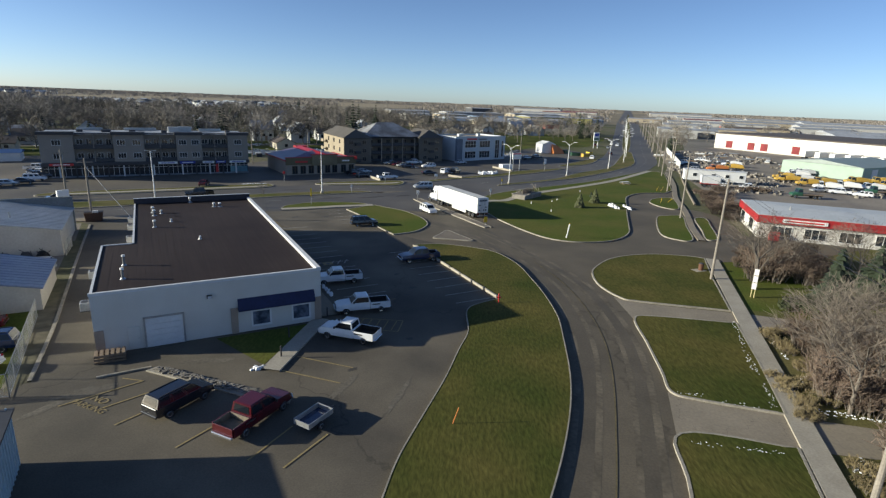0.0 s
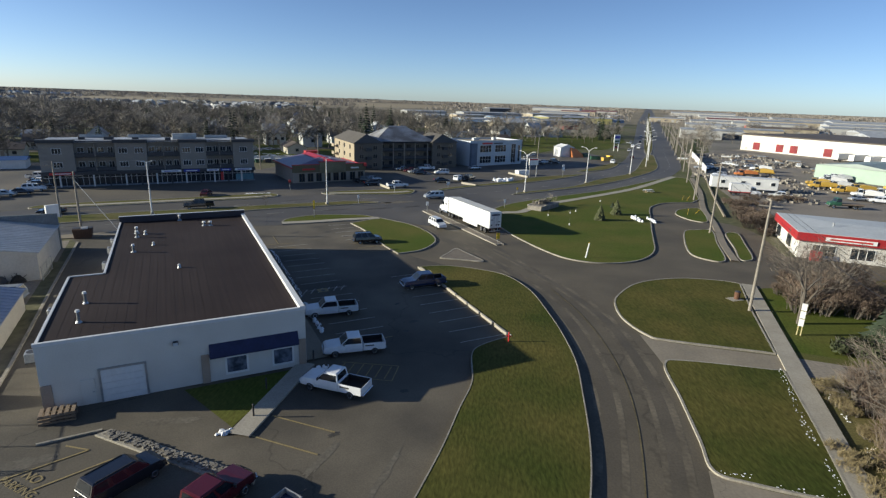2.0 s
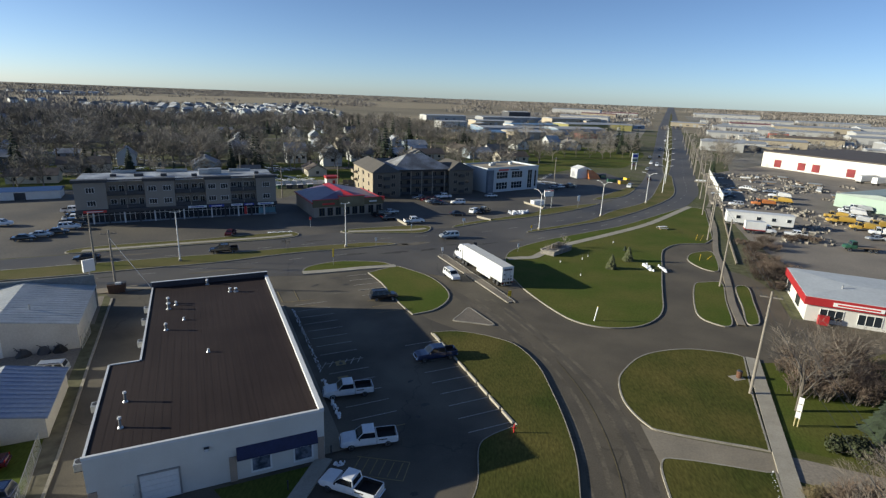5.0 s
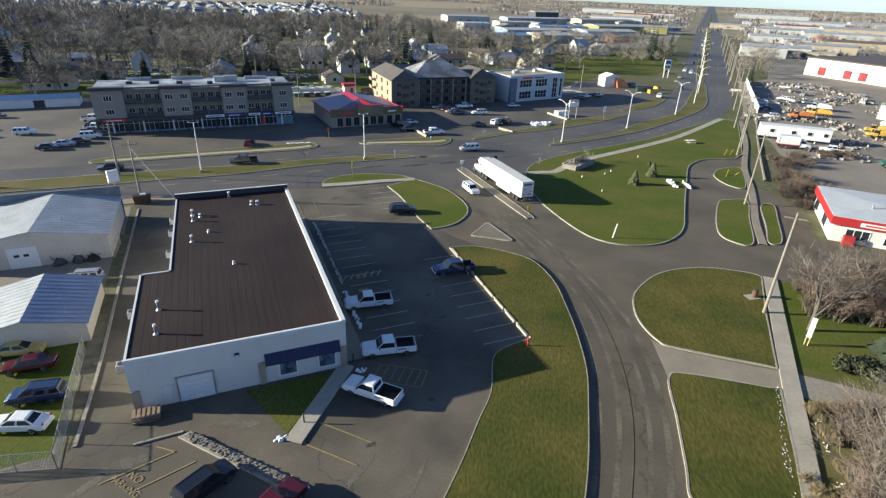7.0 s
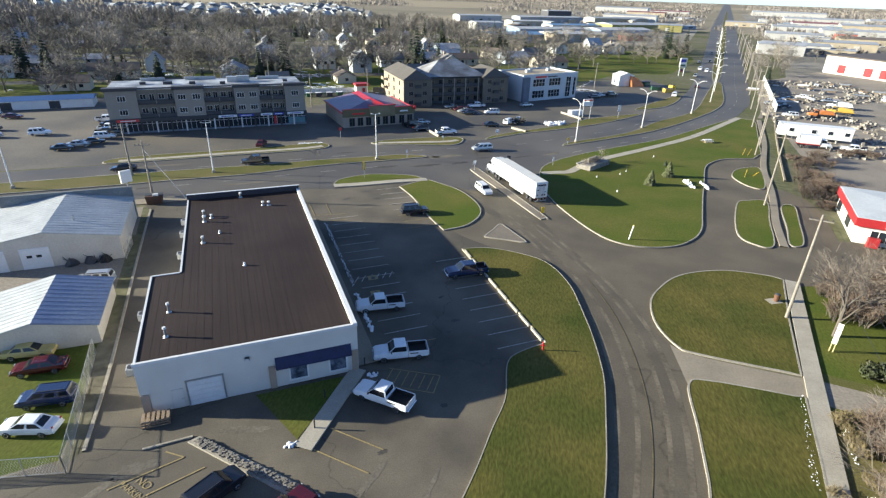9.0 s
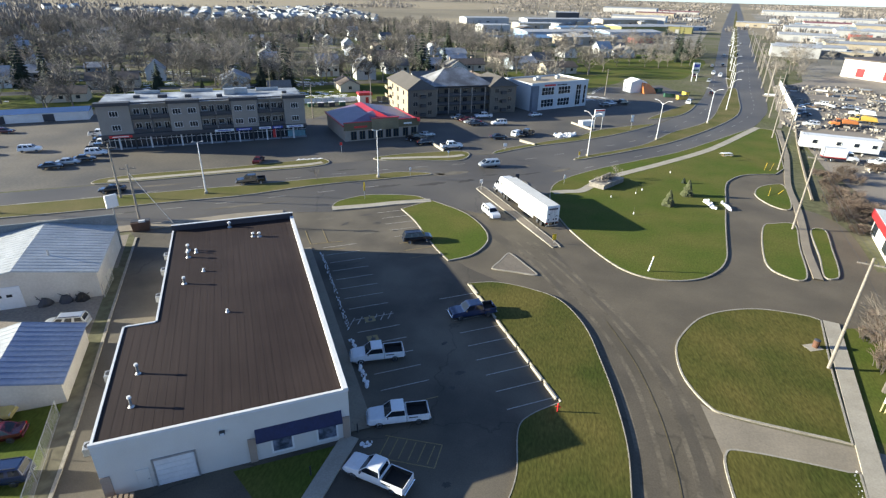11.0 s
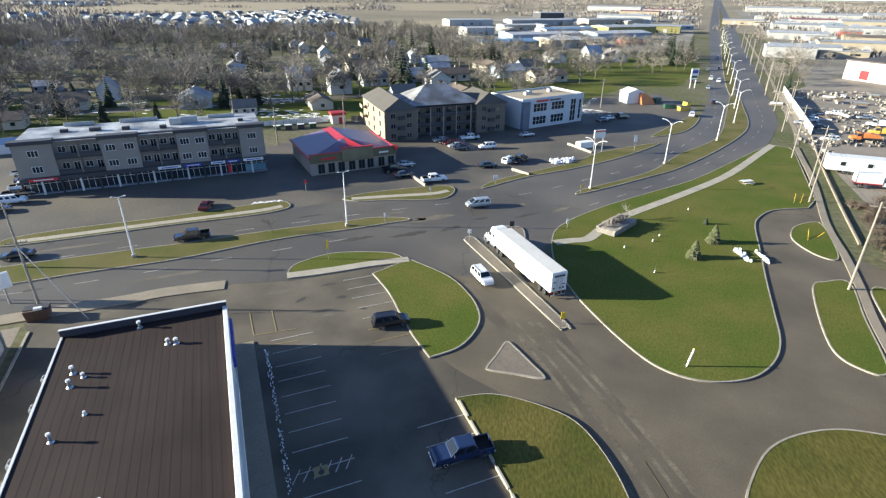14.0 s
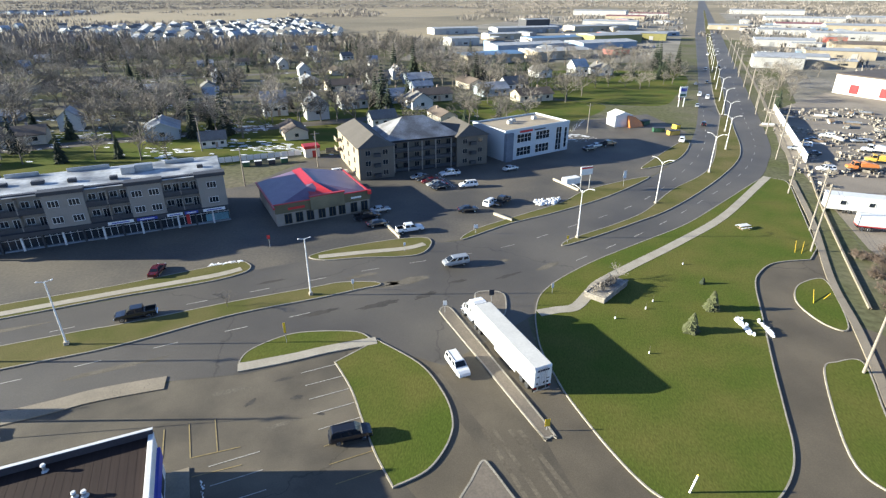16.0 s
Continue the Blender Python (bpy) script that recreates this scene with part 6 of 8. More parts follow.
wpole = wooden_pole()
spots = [(37.5, 69.4), (51.2, 111.2), (63.9, 149.4), (76, 184), (87.5, 216), (99.5, 250), (111, 286), (123, 322), (136, 360), (149, 400), (162, 440), (176, 480), (190, 524), (25.2, 25.4), (69, 160), (96, 232), (106, 266), (117, 300), (130, 338), (143, 376), (156, 418)]
for i, (x, y) in enumerate(spots):
    t = wpole if i == 0 else copy_thing(wpole, pose(0, 0, 0))
    place(t, x, y, -19.5, 0.02)
wires = Geo()
run = sorted(spots[:14], key=lambda p: p[1])
for (ax, ay), (bx, by) in zip(run, run[1:]):
    for off_x in (-1.1, 0.5, 1.1):
        pts = []
        for k in range(9):
            f = k / 8
            pts.append((ax + (bx - ax) * f + off_x * 0.94, ay + (by - ay) * f - off_x * 0.33, 13.4 - 3.2 * f * (1 - f)))
        for p, q in zip(pts, pts[1:]):
            wires.tube(p, q, 0.018, 0.018, 3, False)
tagged(part("overhead_wires", wires, DARKMETAL), "thin dark overhead wires between the poles", "cable", kind="structure")
lpole = wooden_pole(10.4)
place(lpole, -61.0, 92.4, 30)
gw = tagged(part("guy_wire", Geo().tube((-60.9, 92.3, 9.0), (-52.6, 90.6, 0.1), 0.06, 0.06, 5), GREYMETAL), "pale guy wire anchoring the wooden pole", "cable")
place(copy_thing(lpole, pose(0, 0, 0)), -72.1, 102.6, 30, 0.1)
for x, y in ((-62, 178), (-48, 196), (-28, 214), (36, 246), (-70, 160), (-90, 210)):
    place(copy_thing(lpole, pose(0, 0, 0)), x, y, 30)
# ---- roadside sign, posts and planting on the greens ----
def sign_post(x, y, z, label, board, w, h, top, turn, post=None, group=""):
    t = thing("road_sign", label, "road sign", pose(x, y, z, 0, 0, turn), group)
    part("post", Geo().tube((0, 0, -0.05), (0, 0, top), 0.045, 0.045, 8), post or GREYMETAL, t)
    b = part("board", Geo().box(0, -0.06, top - h, w, 0.04, h), board, t, bevel=0.01)
    part("edge_strip", Geo().box(0, -0.085, top - h + 0.04, w * 0.8, 0.012, 0.06), DARKTRIM, b)
    return t


sign_post(-26.9, 111.2, 0.13, "narrow yellow warning blade on a thin post in the verge", SIGNYELLOW, 0.32, 1.7, 3.4, 10)
sign_post(8.7, 97.2, 0.13, "yellow and black chevron sign at the median's end", SIGNYELLOW, 0.6, 1.1, 1.7, 10)
sign_post(-5.0, 121.2, 0.13, "white regulatory sign at the head of the median", SIGNWHITE, 0.6, 0.9, 2.2, 10)
sign_post(2.2, 123.8, 0.13, "dark back of a sign on the junction island", DARKTRIM, 0.8, 1.0, 3.0, 10)
sign_post(17.2, 148.8, 0.13, "yellow object marker at the median's nose", SIGNYELLOW, 0.4, 0.8, 1.8, 10)
sign_post(-21.0, 127.0, 0.13, "pale marker post at the median's nose", SIGNWHITE, 0.4, 0.8, 2.0, 10)
sign_post(12.3, 128.6, 0.13, "small pale marker post at the lawn's corner", SIGNWHITE, 0.4, 0.9, 2.0, 10)
sign_post(-14.6, 142.5, 0.13, "small white sign in the grass islet", SIGNWHITE, 0.4, 0.6, 1.9, 10)
sign_post(-1.2, 152.4, 0.13, "white entrance sign at the forecourt", SIGNWHITE, 0.9, 0.9, 2.0, 10)
sign_post(36, 186, 0.1, "white tall sign post by the verge", SIGNWHITE, 0.9, 2.0, 4.2, 20)
sign_post(-41.4, 142.2, 0.03, "red and white sign at the shop forecourt", SIGNRED, 0.6, 0.8, 2.6, 20)
mk = thing("marker_stake", "white slanting survey stake in the lawn", "stake", pose(22.2, 89.8, 0.13, 0, 8, 0))
part("stake", Geo().tube((0, 0, -0.05), (0, 0, 2.5), 0.11, 0.11, 8), WHITE, mk)
part("top", Geo().tube((0, 0, 2.5), (0, 0, 2.6), 0.11, 0.04, 8), SIGNYELLOW, mk)
og = thing("marker_stake", "thin orange marker stake leaning in the lawn", "stake", pose(1.5, 33.2, 0.13, 0, 16, 0))
part("stake", Geo().tube((0, 0, -0.05), (0, 0, 1.5), 0.035, 0.035, 6), ORANGE, og)
part("foot", Geo().box(0, 0, 0, 0.25, 0.2, 0.12), DARKTRIM, og)
pl = thing("stone_planter", "raised stone planter with dry shrubs and a sign board", "planter", pose(21.4, 130.2, 0.12, 0, 0, 52))
part("wall", Geo().box(0, 0, 0, 8.2, 3.6, 1.0), STONE, pl, bevel=0.06)
part("soil", Geo().box(0, 0, 1.0, 7.4, 2.8, 0.08), GRAVEL, pl)
part("sign_board", Geo().box(0.5, 0.6, 1.0, 3.4, 0.3, 1.0), POLEWOOD, pl)
rng = random.Random(8)
for i in range(26):
    part("coping_stone", Geo().box(-3.9 + (i % 13) * 0.65, -1.65 if i < 13 else 1.65, 1.0, 0.58, 0.45, rng.uniform(0.12, 0.24), rng.uniform(-8, 8)), STONE, pl)
for i in range(6):
    sb = bare_shrub("dry_shrub", "dry pale shrub in the stone planter", 30 + i, 1.3, 0.8, 10, 0.02)
    o = pl.matrix_basis @ Vector((-3 + i * 1.1, rng.uniform(-.6, .6), 1.05))
    place(sb, o.x, o.y, i * 50, o.z)
yt = bare_tree("young_tree", "thin bare young tree by the stone planter", 51, 5.2, 0.014, (4, 4, 3), 0.014)
place(yt, 24.2, 134.5, 0, 0.13)
place(copy_thing(yt, pose(0, 0, 0)), -39.8, 120.0, 70, 0.13)
for x, y in ((21.2, 121.6), (26.6, 124.9), (28.3, 127.3), (37.3, 141.3), (24.1, 113.0)):
    s = thing("sapling_stake", "small staked sapling with a pale guard in the lawn", "sapling", pose(x, y, 0.13))
    part("guard", Geo().tube((0, 0, 0), (0, 0, 0.45), 0.12, 0.1, 8), WHITE, s)
    part("stem", Geo().tube((0, 0, 0.4), (0.03, 0.02, 1.5), 0.02, 0.008, 5), BARK, s)
for i, (x, y, h) in enumerate(((31.7, 119.2, 3.3), (36.9, 125.8, 3.5))):
    c = conifer("young_conifer", "young bushy green conifer on the lawn", 60 + i, h, 1.45, surf("pine_needles_%d" % i, (0.075, 0.085, 0.035), 0.4, 4, 0.6, 0.9, bump=0))
    place(c, x, y, 0, 0.12)
place(conifer("young_conifer", "very small green conifer on the lawn", 63, 1.2, 0.5), 38.4, 134.2, 0, 0.12)
for i, (x, y, tn) in enumerate(((40.0, 121.0, 95), (43.0, 121.0, 95))):
    snow_patch(x, y, tn, 4.2, 0.8 if i == 0 else 0.4, 0.75 if i == 0 else 0.55, 90 + i)
tbl = thing("picnic_table", "weathered pale wooden picnic table on the lawn", "picnic table", pose(55.5, 160, 0.12, 0, 0, 20))
for k in range(5):
    part("board", Geo().box(0, -0.5 + k * 0.26, 0.74, 2.6, 0.22, 0.05), WHITE, tbl)
for s in (-1, 1):
    part("seat", Geo().box(0, s * 0.95, 0.44, 2.6, 0.3, 0.05), WHITE, tbl)
    part("leg", Geo().box(s * 0.9, 0, 0, 0.1, 1.9, 0.12).box(s * 0.9, 0, 0.12, 0.1, 0.2, 0.62), WOOD, tbl)
for a, b in (((60.5, 148.5), (62.5, 152.5)), ((61.6, 148.2), (63.9, 152.2)), ((54, 129), (55.6, 132.4)), ((56.4, 130.6), (57.6, 131.2))):
    gyp = tagged(part("guy_guard", Geo().tube((a[0], a[1], 0.15), (b[0], b[1], 0.9), 0.05, 0.05, 6), SIGNYELLOW), "slanting yellow guy wire guard in the grass", "wire guard")
tb = thing("litter_bin", "brown litter bin on a concrete pad by the sidewalk", "litter bin", pose(37.9, 73.4, 0.14, 0, 0, 20))
part("pad", Geo().box(-0.3, 0, 0, 1.8, 1.3, 0.05), CONCRETE, tb)
part("bin", Geo().tube((0, 0, 0.05), (0, 0, 1.0), 0.32, 0.36, 12), surf("brown_bin", (0.13, 0.06, 0.035)), tb)
part("lid", Geo().tube((0, 0, 1.0), (0, 0, 1.12), 0.38, 0.2, 12), DARKTRIM, tb)
for x, y in ((28.2, 74.6), (34.6, 66), (30.8, 71.8)):
    mh = tagged(part("manhole_cover", Geo().tube((0, 0, 0), (0, 0, 0.02), 0.42, 0.42, 16), CONCRETE), "round pale concrete manhole cover in the lawn", "manhole")
    mh.matrix_basis = pose(x, y, 0.14)
gp = thing("realty_sign", "tall white sign panel on two faded cream posts beside the sidewalk", "sign", pose(39.5, 62.9, 0.02, 0, 0, -32))
PALEPOST = surf("faded_cream_paint", (0.55, 0.47, 0.24), 0.2, 5.0, 0.8, 0.7)
part("post", Geo().box(-0.18, 0, 0, 0.1, 0.1, 3.6), PALEPOST, gp)
part("post", Geo().box(0.18, 0, 0, 0.1, 0.1, 3.6), PALEPOST, gp)
for k in range(3):
    part("panel", Geo().box(0, -0.08, 1.1 + k * 0.9, 0.5, 0.05, 0.8), SIGNWHITE, gp)

# ---- sheds, yard and fence west of the building ----
SHEDROOF = surf("pale_tin_roof", (0.43, 0.445, 0.45), 0.12, 3.0, 0.4, 0.5, second=(0.30, 0.315, 0.325), much=0.7)
SHEDBLUE = surf("blue_tin_roof", (0.16, 0.20, 0.30), 0.15, 3.0, 0.4, 0.4, second=(0.24, 0.28, 0.36), much=0.6)
SHEDWALL = surf("shed_wall", (0.52, 0.49, 0.44), 0.1, 4.0, 0.4, 0.8, second=(0.42, 0.38, 0.33), much=0.6)


def tin_shed(label, x, y, turn, w, d, eave, ridge, right_roof, doors):
    """Gable end faces -y; the ridge runs along y."""
    t = thing("shed", label, "shed", pose(x, y, 0, 0, 0, turn))
    g = Geo().add([(0, 0, 0), (w, 0, 0), (w, 0, eave), (w / 2, 0, ridge), (0, 0, eave), (0, d, 0), (w, d, 0), (w, d, eave), (w / 2, d, ridge), (0, d, eave)],
                  [(0, 1, 2, 3, 4), (9, 8, 7, 6, 5), (1, 6, 7, 2), (5, 0, 4, 9)])
    wl = part("wall", g, SHEDWALL, t)
    for s, m in ((0, SHEDROOF), (1, right_roof)):
        xe = -0.3 if s == 0 else w + 0.3
        rf = part("roof", Geo().add([(xe, -0.3, eave - 0.08), (w / 2, -0.3, ridge + 0.04), (w / 2, d + 0.3, ridge + 0.04), (xe, d + 0.3, eave - 0.08), (xe, -0.3, eave + 0.04), (w / 2, -0.3, ridge + 0.16), (w / 2, d + 0.3, ridge + 0.16), (xe, d + 0.3, eave + 0.04)],
                                    [(0, 1, 2, 3), (4, 5, 6, 7), (0, 1, 5, 4), (3, 2, 6, 7), (0, 3, 7, 4)]), m, t)
        n = int(d / 0.8)
        for i in range(n):
            yy = -0.2 + (d + 0.4) * i / (n - 1)
            part("rib", Geo().tube((xe, yy, eave + 0.05), (w / 2, yy, ridge + 0.17), 0.03, 0.03, 3, False), m, rf)
    for a, ww, hh in doors:
        dr = part("door", Geo().box(a + ww / 2, -0.04, 0, ww, 0.1, hh), DOORWHITE, wl, bevel=0.02)
        for k in range(4):
            part("panel", Geo().box(a + ww / 2, -0.1, 0.08 + k * hh / 4.2, ww * 0.94, 0.04, hh / 4.6), DOORWHITE, dr)
        part("window", Geo().box(a + ww * 0.3, -0.13, hh * 0.55, ww * 0.18, 0.04, hh * 0.12).box(a + ww * 0.62, -0.13, hh * 0.55, ww * 0.18, 0.04, hh * 0.12), PANE, dr)
    return t


big = tin_shed("white steel workshop with two garage doors and a pale tin roof", -66.0, 61.6, GRID, 17.4, 15.5, 3.6, 5.0, SHEDROOF, ((0.8, 3.2, 3.0), (5.6, 3.4, 3.0)))
part("roof_vent", Geo().tube((11.5, 4.5, 4.6), (11.5, 4.5, 5.5), 0.12, 0.12, 8), GREYMETAL, big)
part("false_front", Geo().box(8.7, 15.6, 0, 17.8, 0.3, 5.4), surf("grey_false_front", (0.20, 0.22, 0.23)), big)
small = tin_shed("low white shed with a half blue corrugated roof", -49.8, 46.0, GRID, 11.0, 10.4, 2.4, 3.6, SHEDBLUE, ())
blue = thing("corrugated_building", "pale blue corrugated metal building with a flat roof", "building", pose(-36.3, 14.8, 0, 0, 0, GRID))
part("wall", Geo().box(9, -4, 0, 14.6, 20, 3.6), surf("pale_blue_sheet", (0.40, 0.48, 0.52), 0.1, 4, 0.5, 0.5), blue)
cg = Geo()
for i in range(40):
    cg.box(1.9 + i * 0.365, 6.03, 0.05, 0.1, 0.06, 3.8).box(16.33, 5.8 - i * 0.49, 0.05, 0.06, 0.1, 3.5)
part("corrugation", cg, surf("pale_blue_ribs", (0.42, 0.50, 0.54), 0.1, 4, 0.5, 0.5), blue)
part("roof", Geo().box(9, -4, 3.6, 15, 20.4, 0.14), DARKTRIM, blue)


def fence_run(a, b, high, n):
    t = thing("wire_fence", "grey chain-link fence on thin steel posts", "fence")
    a, b = Vector(a), Vector(b)
    for i in range(n + 1):
        p = a.lerp(b, i / n)
        part("post", Geo().tube((p.x, p.y, 0), (p.x, p.y, high), 0.04, 0.04, 6), GREYMETAL, t)
    rail = Geo().tube((a.x, a.y, high), (b.x, b.y, high), 0.025, 0.025, 5).tube((a.x, a.y, 0.1), (b.x, b.y, 0.1), 0.02, 0.02, 5)
    part("rail", rail, GREYMETAL, t)
    net = Geo()
    d = (b - a)
    m = int(d.length / 0.22)
    for i in range(m):
        for s in (0, 1):
            f0, f1 = i / m, min(max((i + (4 if s else -4)) / m, 0), 1)
            p, q = a.lerp(b, f0), a.lerp(b, f1)
            net.tube((p.x, p.y, 0.08), (q.x, q.y, high), 0.008, 0.008, 3, False)
    part("netting", net, GREYMETAL, t)


fence_run((-31.0, 35.0), (-39.4, 49.4), 1.9, 6)
fence_run((-50.2, 69.6), (-52.4, 74.2), 1.9, 2)
fence_run((-48, 30.6), (-31.0, 35.0), 1.9, 6)
structure("kerb", ribbon([(-31.2, 37.2), (-36.9, 48.4), (-47, 66.7), (-58, 87)], 0.3, 0.14, lift=0.14), KERB, "long low concrete kerb beside the fence", "kerb")
flat("fence_grass", [(-31.4, 36.6, 1), (-36.6, 47.9, 1), (-46.8, 66.4, 1), (-53, 78, 1), (-54.4, 77, 1), (-40.2, 50.6, 1), (-32, 35.6, 1)], 0.03, YARDS, "strip of dry weeds along the fence", "ground")
junk = [car("old_car", "faded yellow old car stored on the grass", OLDYELLOW), car("old_car", "faded red old car stored on the grass", REDPAINT), car("old_suv", "two-tone blue and tan old wagon on the grass", BLUEPAINT, "suv"), car("sedan", "white sedan parked on the grass", WHITEPAINT), car("suv", "silver SUV with its hood up between the sheds", SILVER, "suv")]
for t, (x, y, tn) in zip(junk, ((-45.6, 48.0, 20), (-42.6, 45.9, 205), (-38.4, 42.0, 200), (-37.2, 38.6, 190), (-49.6, 62.6, 200))):
    place(t, x, y, tn, 0.03)
rng = random.Random(12)
for i, (x, y, m) in enumerate(((-56.0, 66.6, DARKTRIM), (-54.2, 67.8, DARKTRIM), (-52.6, 68.6, RUBBER), (-44.2, 50.2, DARKTRIM), (-42.2, 51.3, POLEWOOD), (-46.5, 48.9, DARKTRIM))):
    s = thing("scrap_heap", "heap of rusty scrap parts against the shed", "scrap", pose(x, y, 0.02, 0, 0, rng.uniform(0, 90)))
    part("scrap_mass", Geo().loft([[(math.cos(a) * r * rng.uniform(0.7, 1.2), math.sin(a) * r * rng.uniform(0.6, 1.1), z) for a in (0, .9, 1.8, 2.7, 3.6, 4.5, 5.4)] for r, z in ((0.9, 0), (0.75, 0.4), (0.35, 0.9))]), m, s)
    for k in range(5):
        part("bar", Geo().tube((rng.uniform(-.8, .8), rng.uniform(-.6, .6), 0.1), (rng.uniform(-.9, .9), rng.uniform(-.6, .6), rng.uniform(0.6, 1.4)), 0.05, 0.04, 5), DARKMETAL if k % 2 else m, s)
lad = thing("orange_ladder_rack", "orange metal rack leaning on the shed's side wall", "rack", pose(-41.8, 54.0, 0.02, 0, 0, GRID + 90))
for k in range(5):
    part("rung", Geo().box(0, 0, 0.3 + k * 0.4, 2.2, 0.06, 0.06), ORANGE, lad)
for s in (-1, 1):
    part("side", Geo().box(s * 1.1, 0, 0, 0.08, 0.08, 2.2), ORANGE, lad)
ws = thing("yard_sign", "white double-faced sign box on a post by the highway", "sign", pose(-66, 93, 0, 0, 0, 60))
part("post", Geo().tube((0, 0, 0), (0, 0, 3.0), 0.12, 0.12, 8), GREYMETAL, ws)
part("box", Geo().box(0, 0, 2.4, 1.9, 0.5, 2.2), SIGNWHITE, ws, bevel=0.03)
dm = thing("refuse_skip", "dark steel refuse skip beside the building's rear", "skip", pose(-59.2, 90.2, 0.03, 0, 0, GRID))
part("tub", Geo().slab([(-1.2, 0), (1.2, 0), (1.4, 1.5), (-1.4, 1.5)], -0.9, 0.9), surf("rust_brown", (0.09, 0.05, 0.035)), dm, bevel=0.04)
part("lid", Geo().box(0, 0.2, 1.5, 2.8, 1.3, 0.08), DARKTRIM, dm)
part("refuse", Geo().box(0.3, -0.5, 1.45, 0.9, 0.5, 0.35), WHITE, dm)
place(car("red_car", "small red car behind the building", REDPAINT), -37.4, 66.5, 118, 0.03)

# ---- red-fronted store and equipment yard to the east ----
RED = surf("red_fascia", (0.36, 0.022, 0.026), 0.1, 3.0, 0.4, 0.5)
store = thing("store", "low white store with a broad red fascia and pale grey roof", "building", pose(59.0, 96.2, 0, 0, 0, -19))
part("wall", Geo().box(15, 8.5, 0, 30, 17, 3.0), STUCCO, store)
part("fascia", Geo().box(15, 8.5, 3.0, 31.2, 18.0, 1.4), RED, store, "bright red fascia band", bevel=0.03)
part("roof", Geo().add([(-0.5, -0.4, 4.4), (30.5, -0.4, 4.4), (30.5, 17.4, 4.4), (-0.5, 17.4, 4.4), (-0.5, -0.4, 4.46), (30.5, -0.4, 4.46), (30.5, 17.4, 4.46), (-0.5, 17.4, 4.46), (8, 8.5, 4.9), (23, 8.5, 4.9)], [(0, 1, 5, 4), (1, 2, 6, 5), (2, 3, 7, 6), (3, 0, 4, 7), (4, 5, 9, 8), (5, 6, 9), (6, 7, 8, 9), (7, 4, 8)]), surf("pale_grey_roof", (0.50, 0.52, 0.53), 0.1, 2, 0.3, 0.6), store)
for i in range(5):
    window(store, 2 + i * 5.4, 0.6, 3.4, 1.9, 0.0, 3, 1, WHITE)
for i in range(4):
    part("side_panel", Geo().box(-0.05, 2.2 + i * 4.2, 0.6, 0.1, 2.8, 1.9), PANE if i % 2 else SIGNWHITE, store)
part("sign_board", Geo().box(7, -0.62, 3.35, 7, 0.12, 0.65), SIGNWHITE, store)
part("lettering_bar", Geo().box(7, -0.7, 3.55, 5.8, 0.05, 0.26), SIGNRED, store)
part("ice_box", Geo().box(2.5, -1.0, 0, 1.6, 0.8, 1.6), RED, store, "red ice box by the wall", bevel=0.04)
part("roof_vent", Geo().tube((6, 6, 4.5), (6, 6, 5.4), 0.15, 0.15, 8), GREYMETAL, store)
ot = thing("office_trailer", "long white site office trailer on wheels", "trailer", pose(87.5, 171.5, 0.02, 0, 0, -15))
part("body", Geo().box(0, 0, 0.8, 18, 3.4, 3.2), WHITE, ot, bevel=0.05)
part("roof", Geo().box(0, 0, 4.0, 18.3, 3.6, 0.12), CAP, ot)
for x in (-6.5, -1, 3, 7):
    window(ot, x, 2.0, 1.3, 1.1, -1.7, 1, 1, WHITE)
for x in (-5.2, -4.2, -3.2):
    wheel(ot, x, -1.5, 0.42, 0.3), wheel(ot, x, 1.5, 0.42, 0.3)
rb = heavy_truck("delivery_truck", "white box truck with a red lower stripe in the yard", WHITEPAINT, RED)
part("cargo_box", Geo().box(-1.6, 0, 1.25, 5.2, 2.4, 2.2), WHITE, rb, bevel=0.04)
place(rb, 83.2, 161.2, -12, 0.02)
yt1 = heavy_truck("yard_lorry", "yellow heavy lorry parked in the gravel yard", YELLOWPAINT, YELLOWPAINT, YELLOWPAINT)
yt2 = heavy_truck("yard_lorry", "dark green lorry with a flat deck in the yard", GREENPAINT, WOOD)
yt3 = heavy_truck("yard_lorry", "orange lorry parked in the gravel yard", ORANGE, DARKTRIM, ORANGE)
yt4 = heavy_truck("yard_lorry", "white flatbed lorry with pale pipes in the yard", WHITEPAINT, WHITE, WHITE)
yard = [(yt1, 117.5, 181, 165), (yt2, 101, 146.5, 172), (yt3, 106, 206, 170), (yt4, 133, 200, 165)]
rng = random.Random(21)
for t, x, y, tn in yard:
    place(t, x, y, tn, 0.02)
for k, x, y in ((0, 121, 188), (0, 126, 176), (0, 119, 172), (3, 124, 183), (3, 130, 195), (3, 138, 204), (0, 142, 182), (0, 147, 174), (1, 131, 158), (0, 116, 214), (3, 128, 168), (3, 135, 166), (0, 152, 184), (3, 120, 165), (0, 138, 156), (3, 122, 226)):
    place(copy_thing(yard[k][0], pose(0, 0, 0)), x, y, 165 + rng.uniform(-12, 12), 0.02)
for k, x, y in ((3, 118, 157), (0, 122, 153), (1, 114, 160), (0, 96, 205), (2, 101, 222), (1, 99, 228), (0, 104, 233), (3, 92, 159.5), (2, 110, 240), (0, 118, 246), (1, 125, 240)):
    place(copy_thing(fleet[k], pose(0, 0, 0)), x, y, 165 + rng.uniform(-15, 15), 0.03)
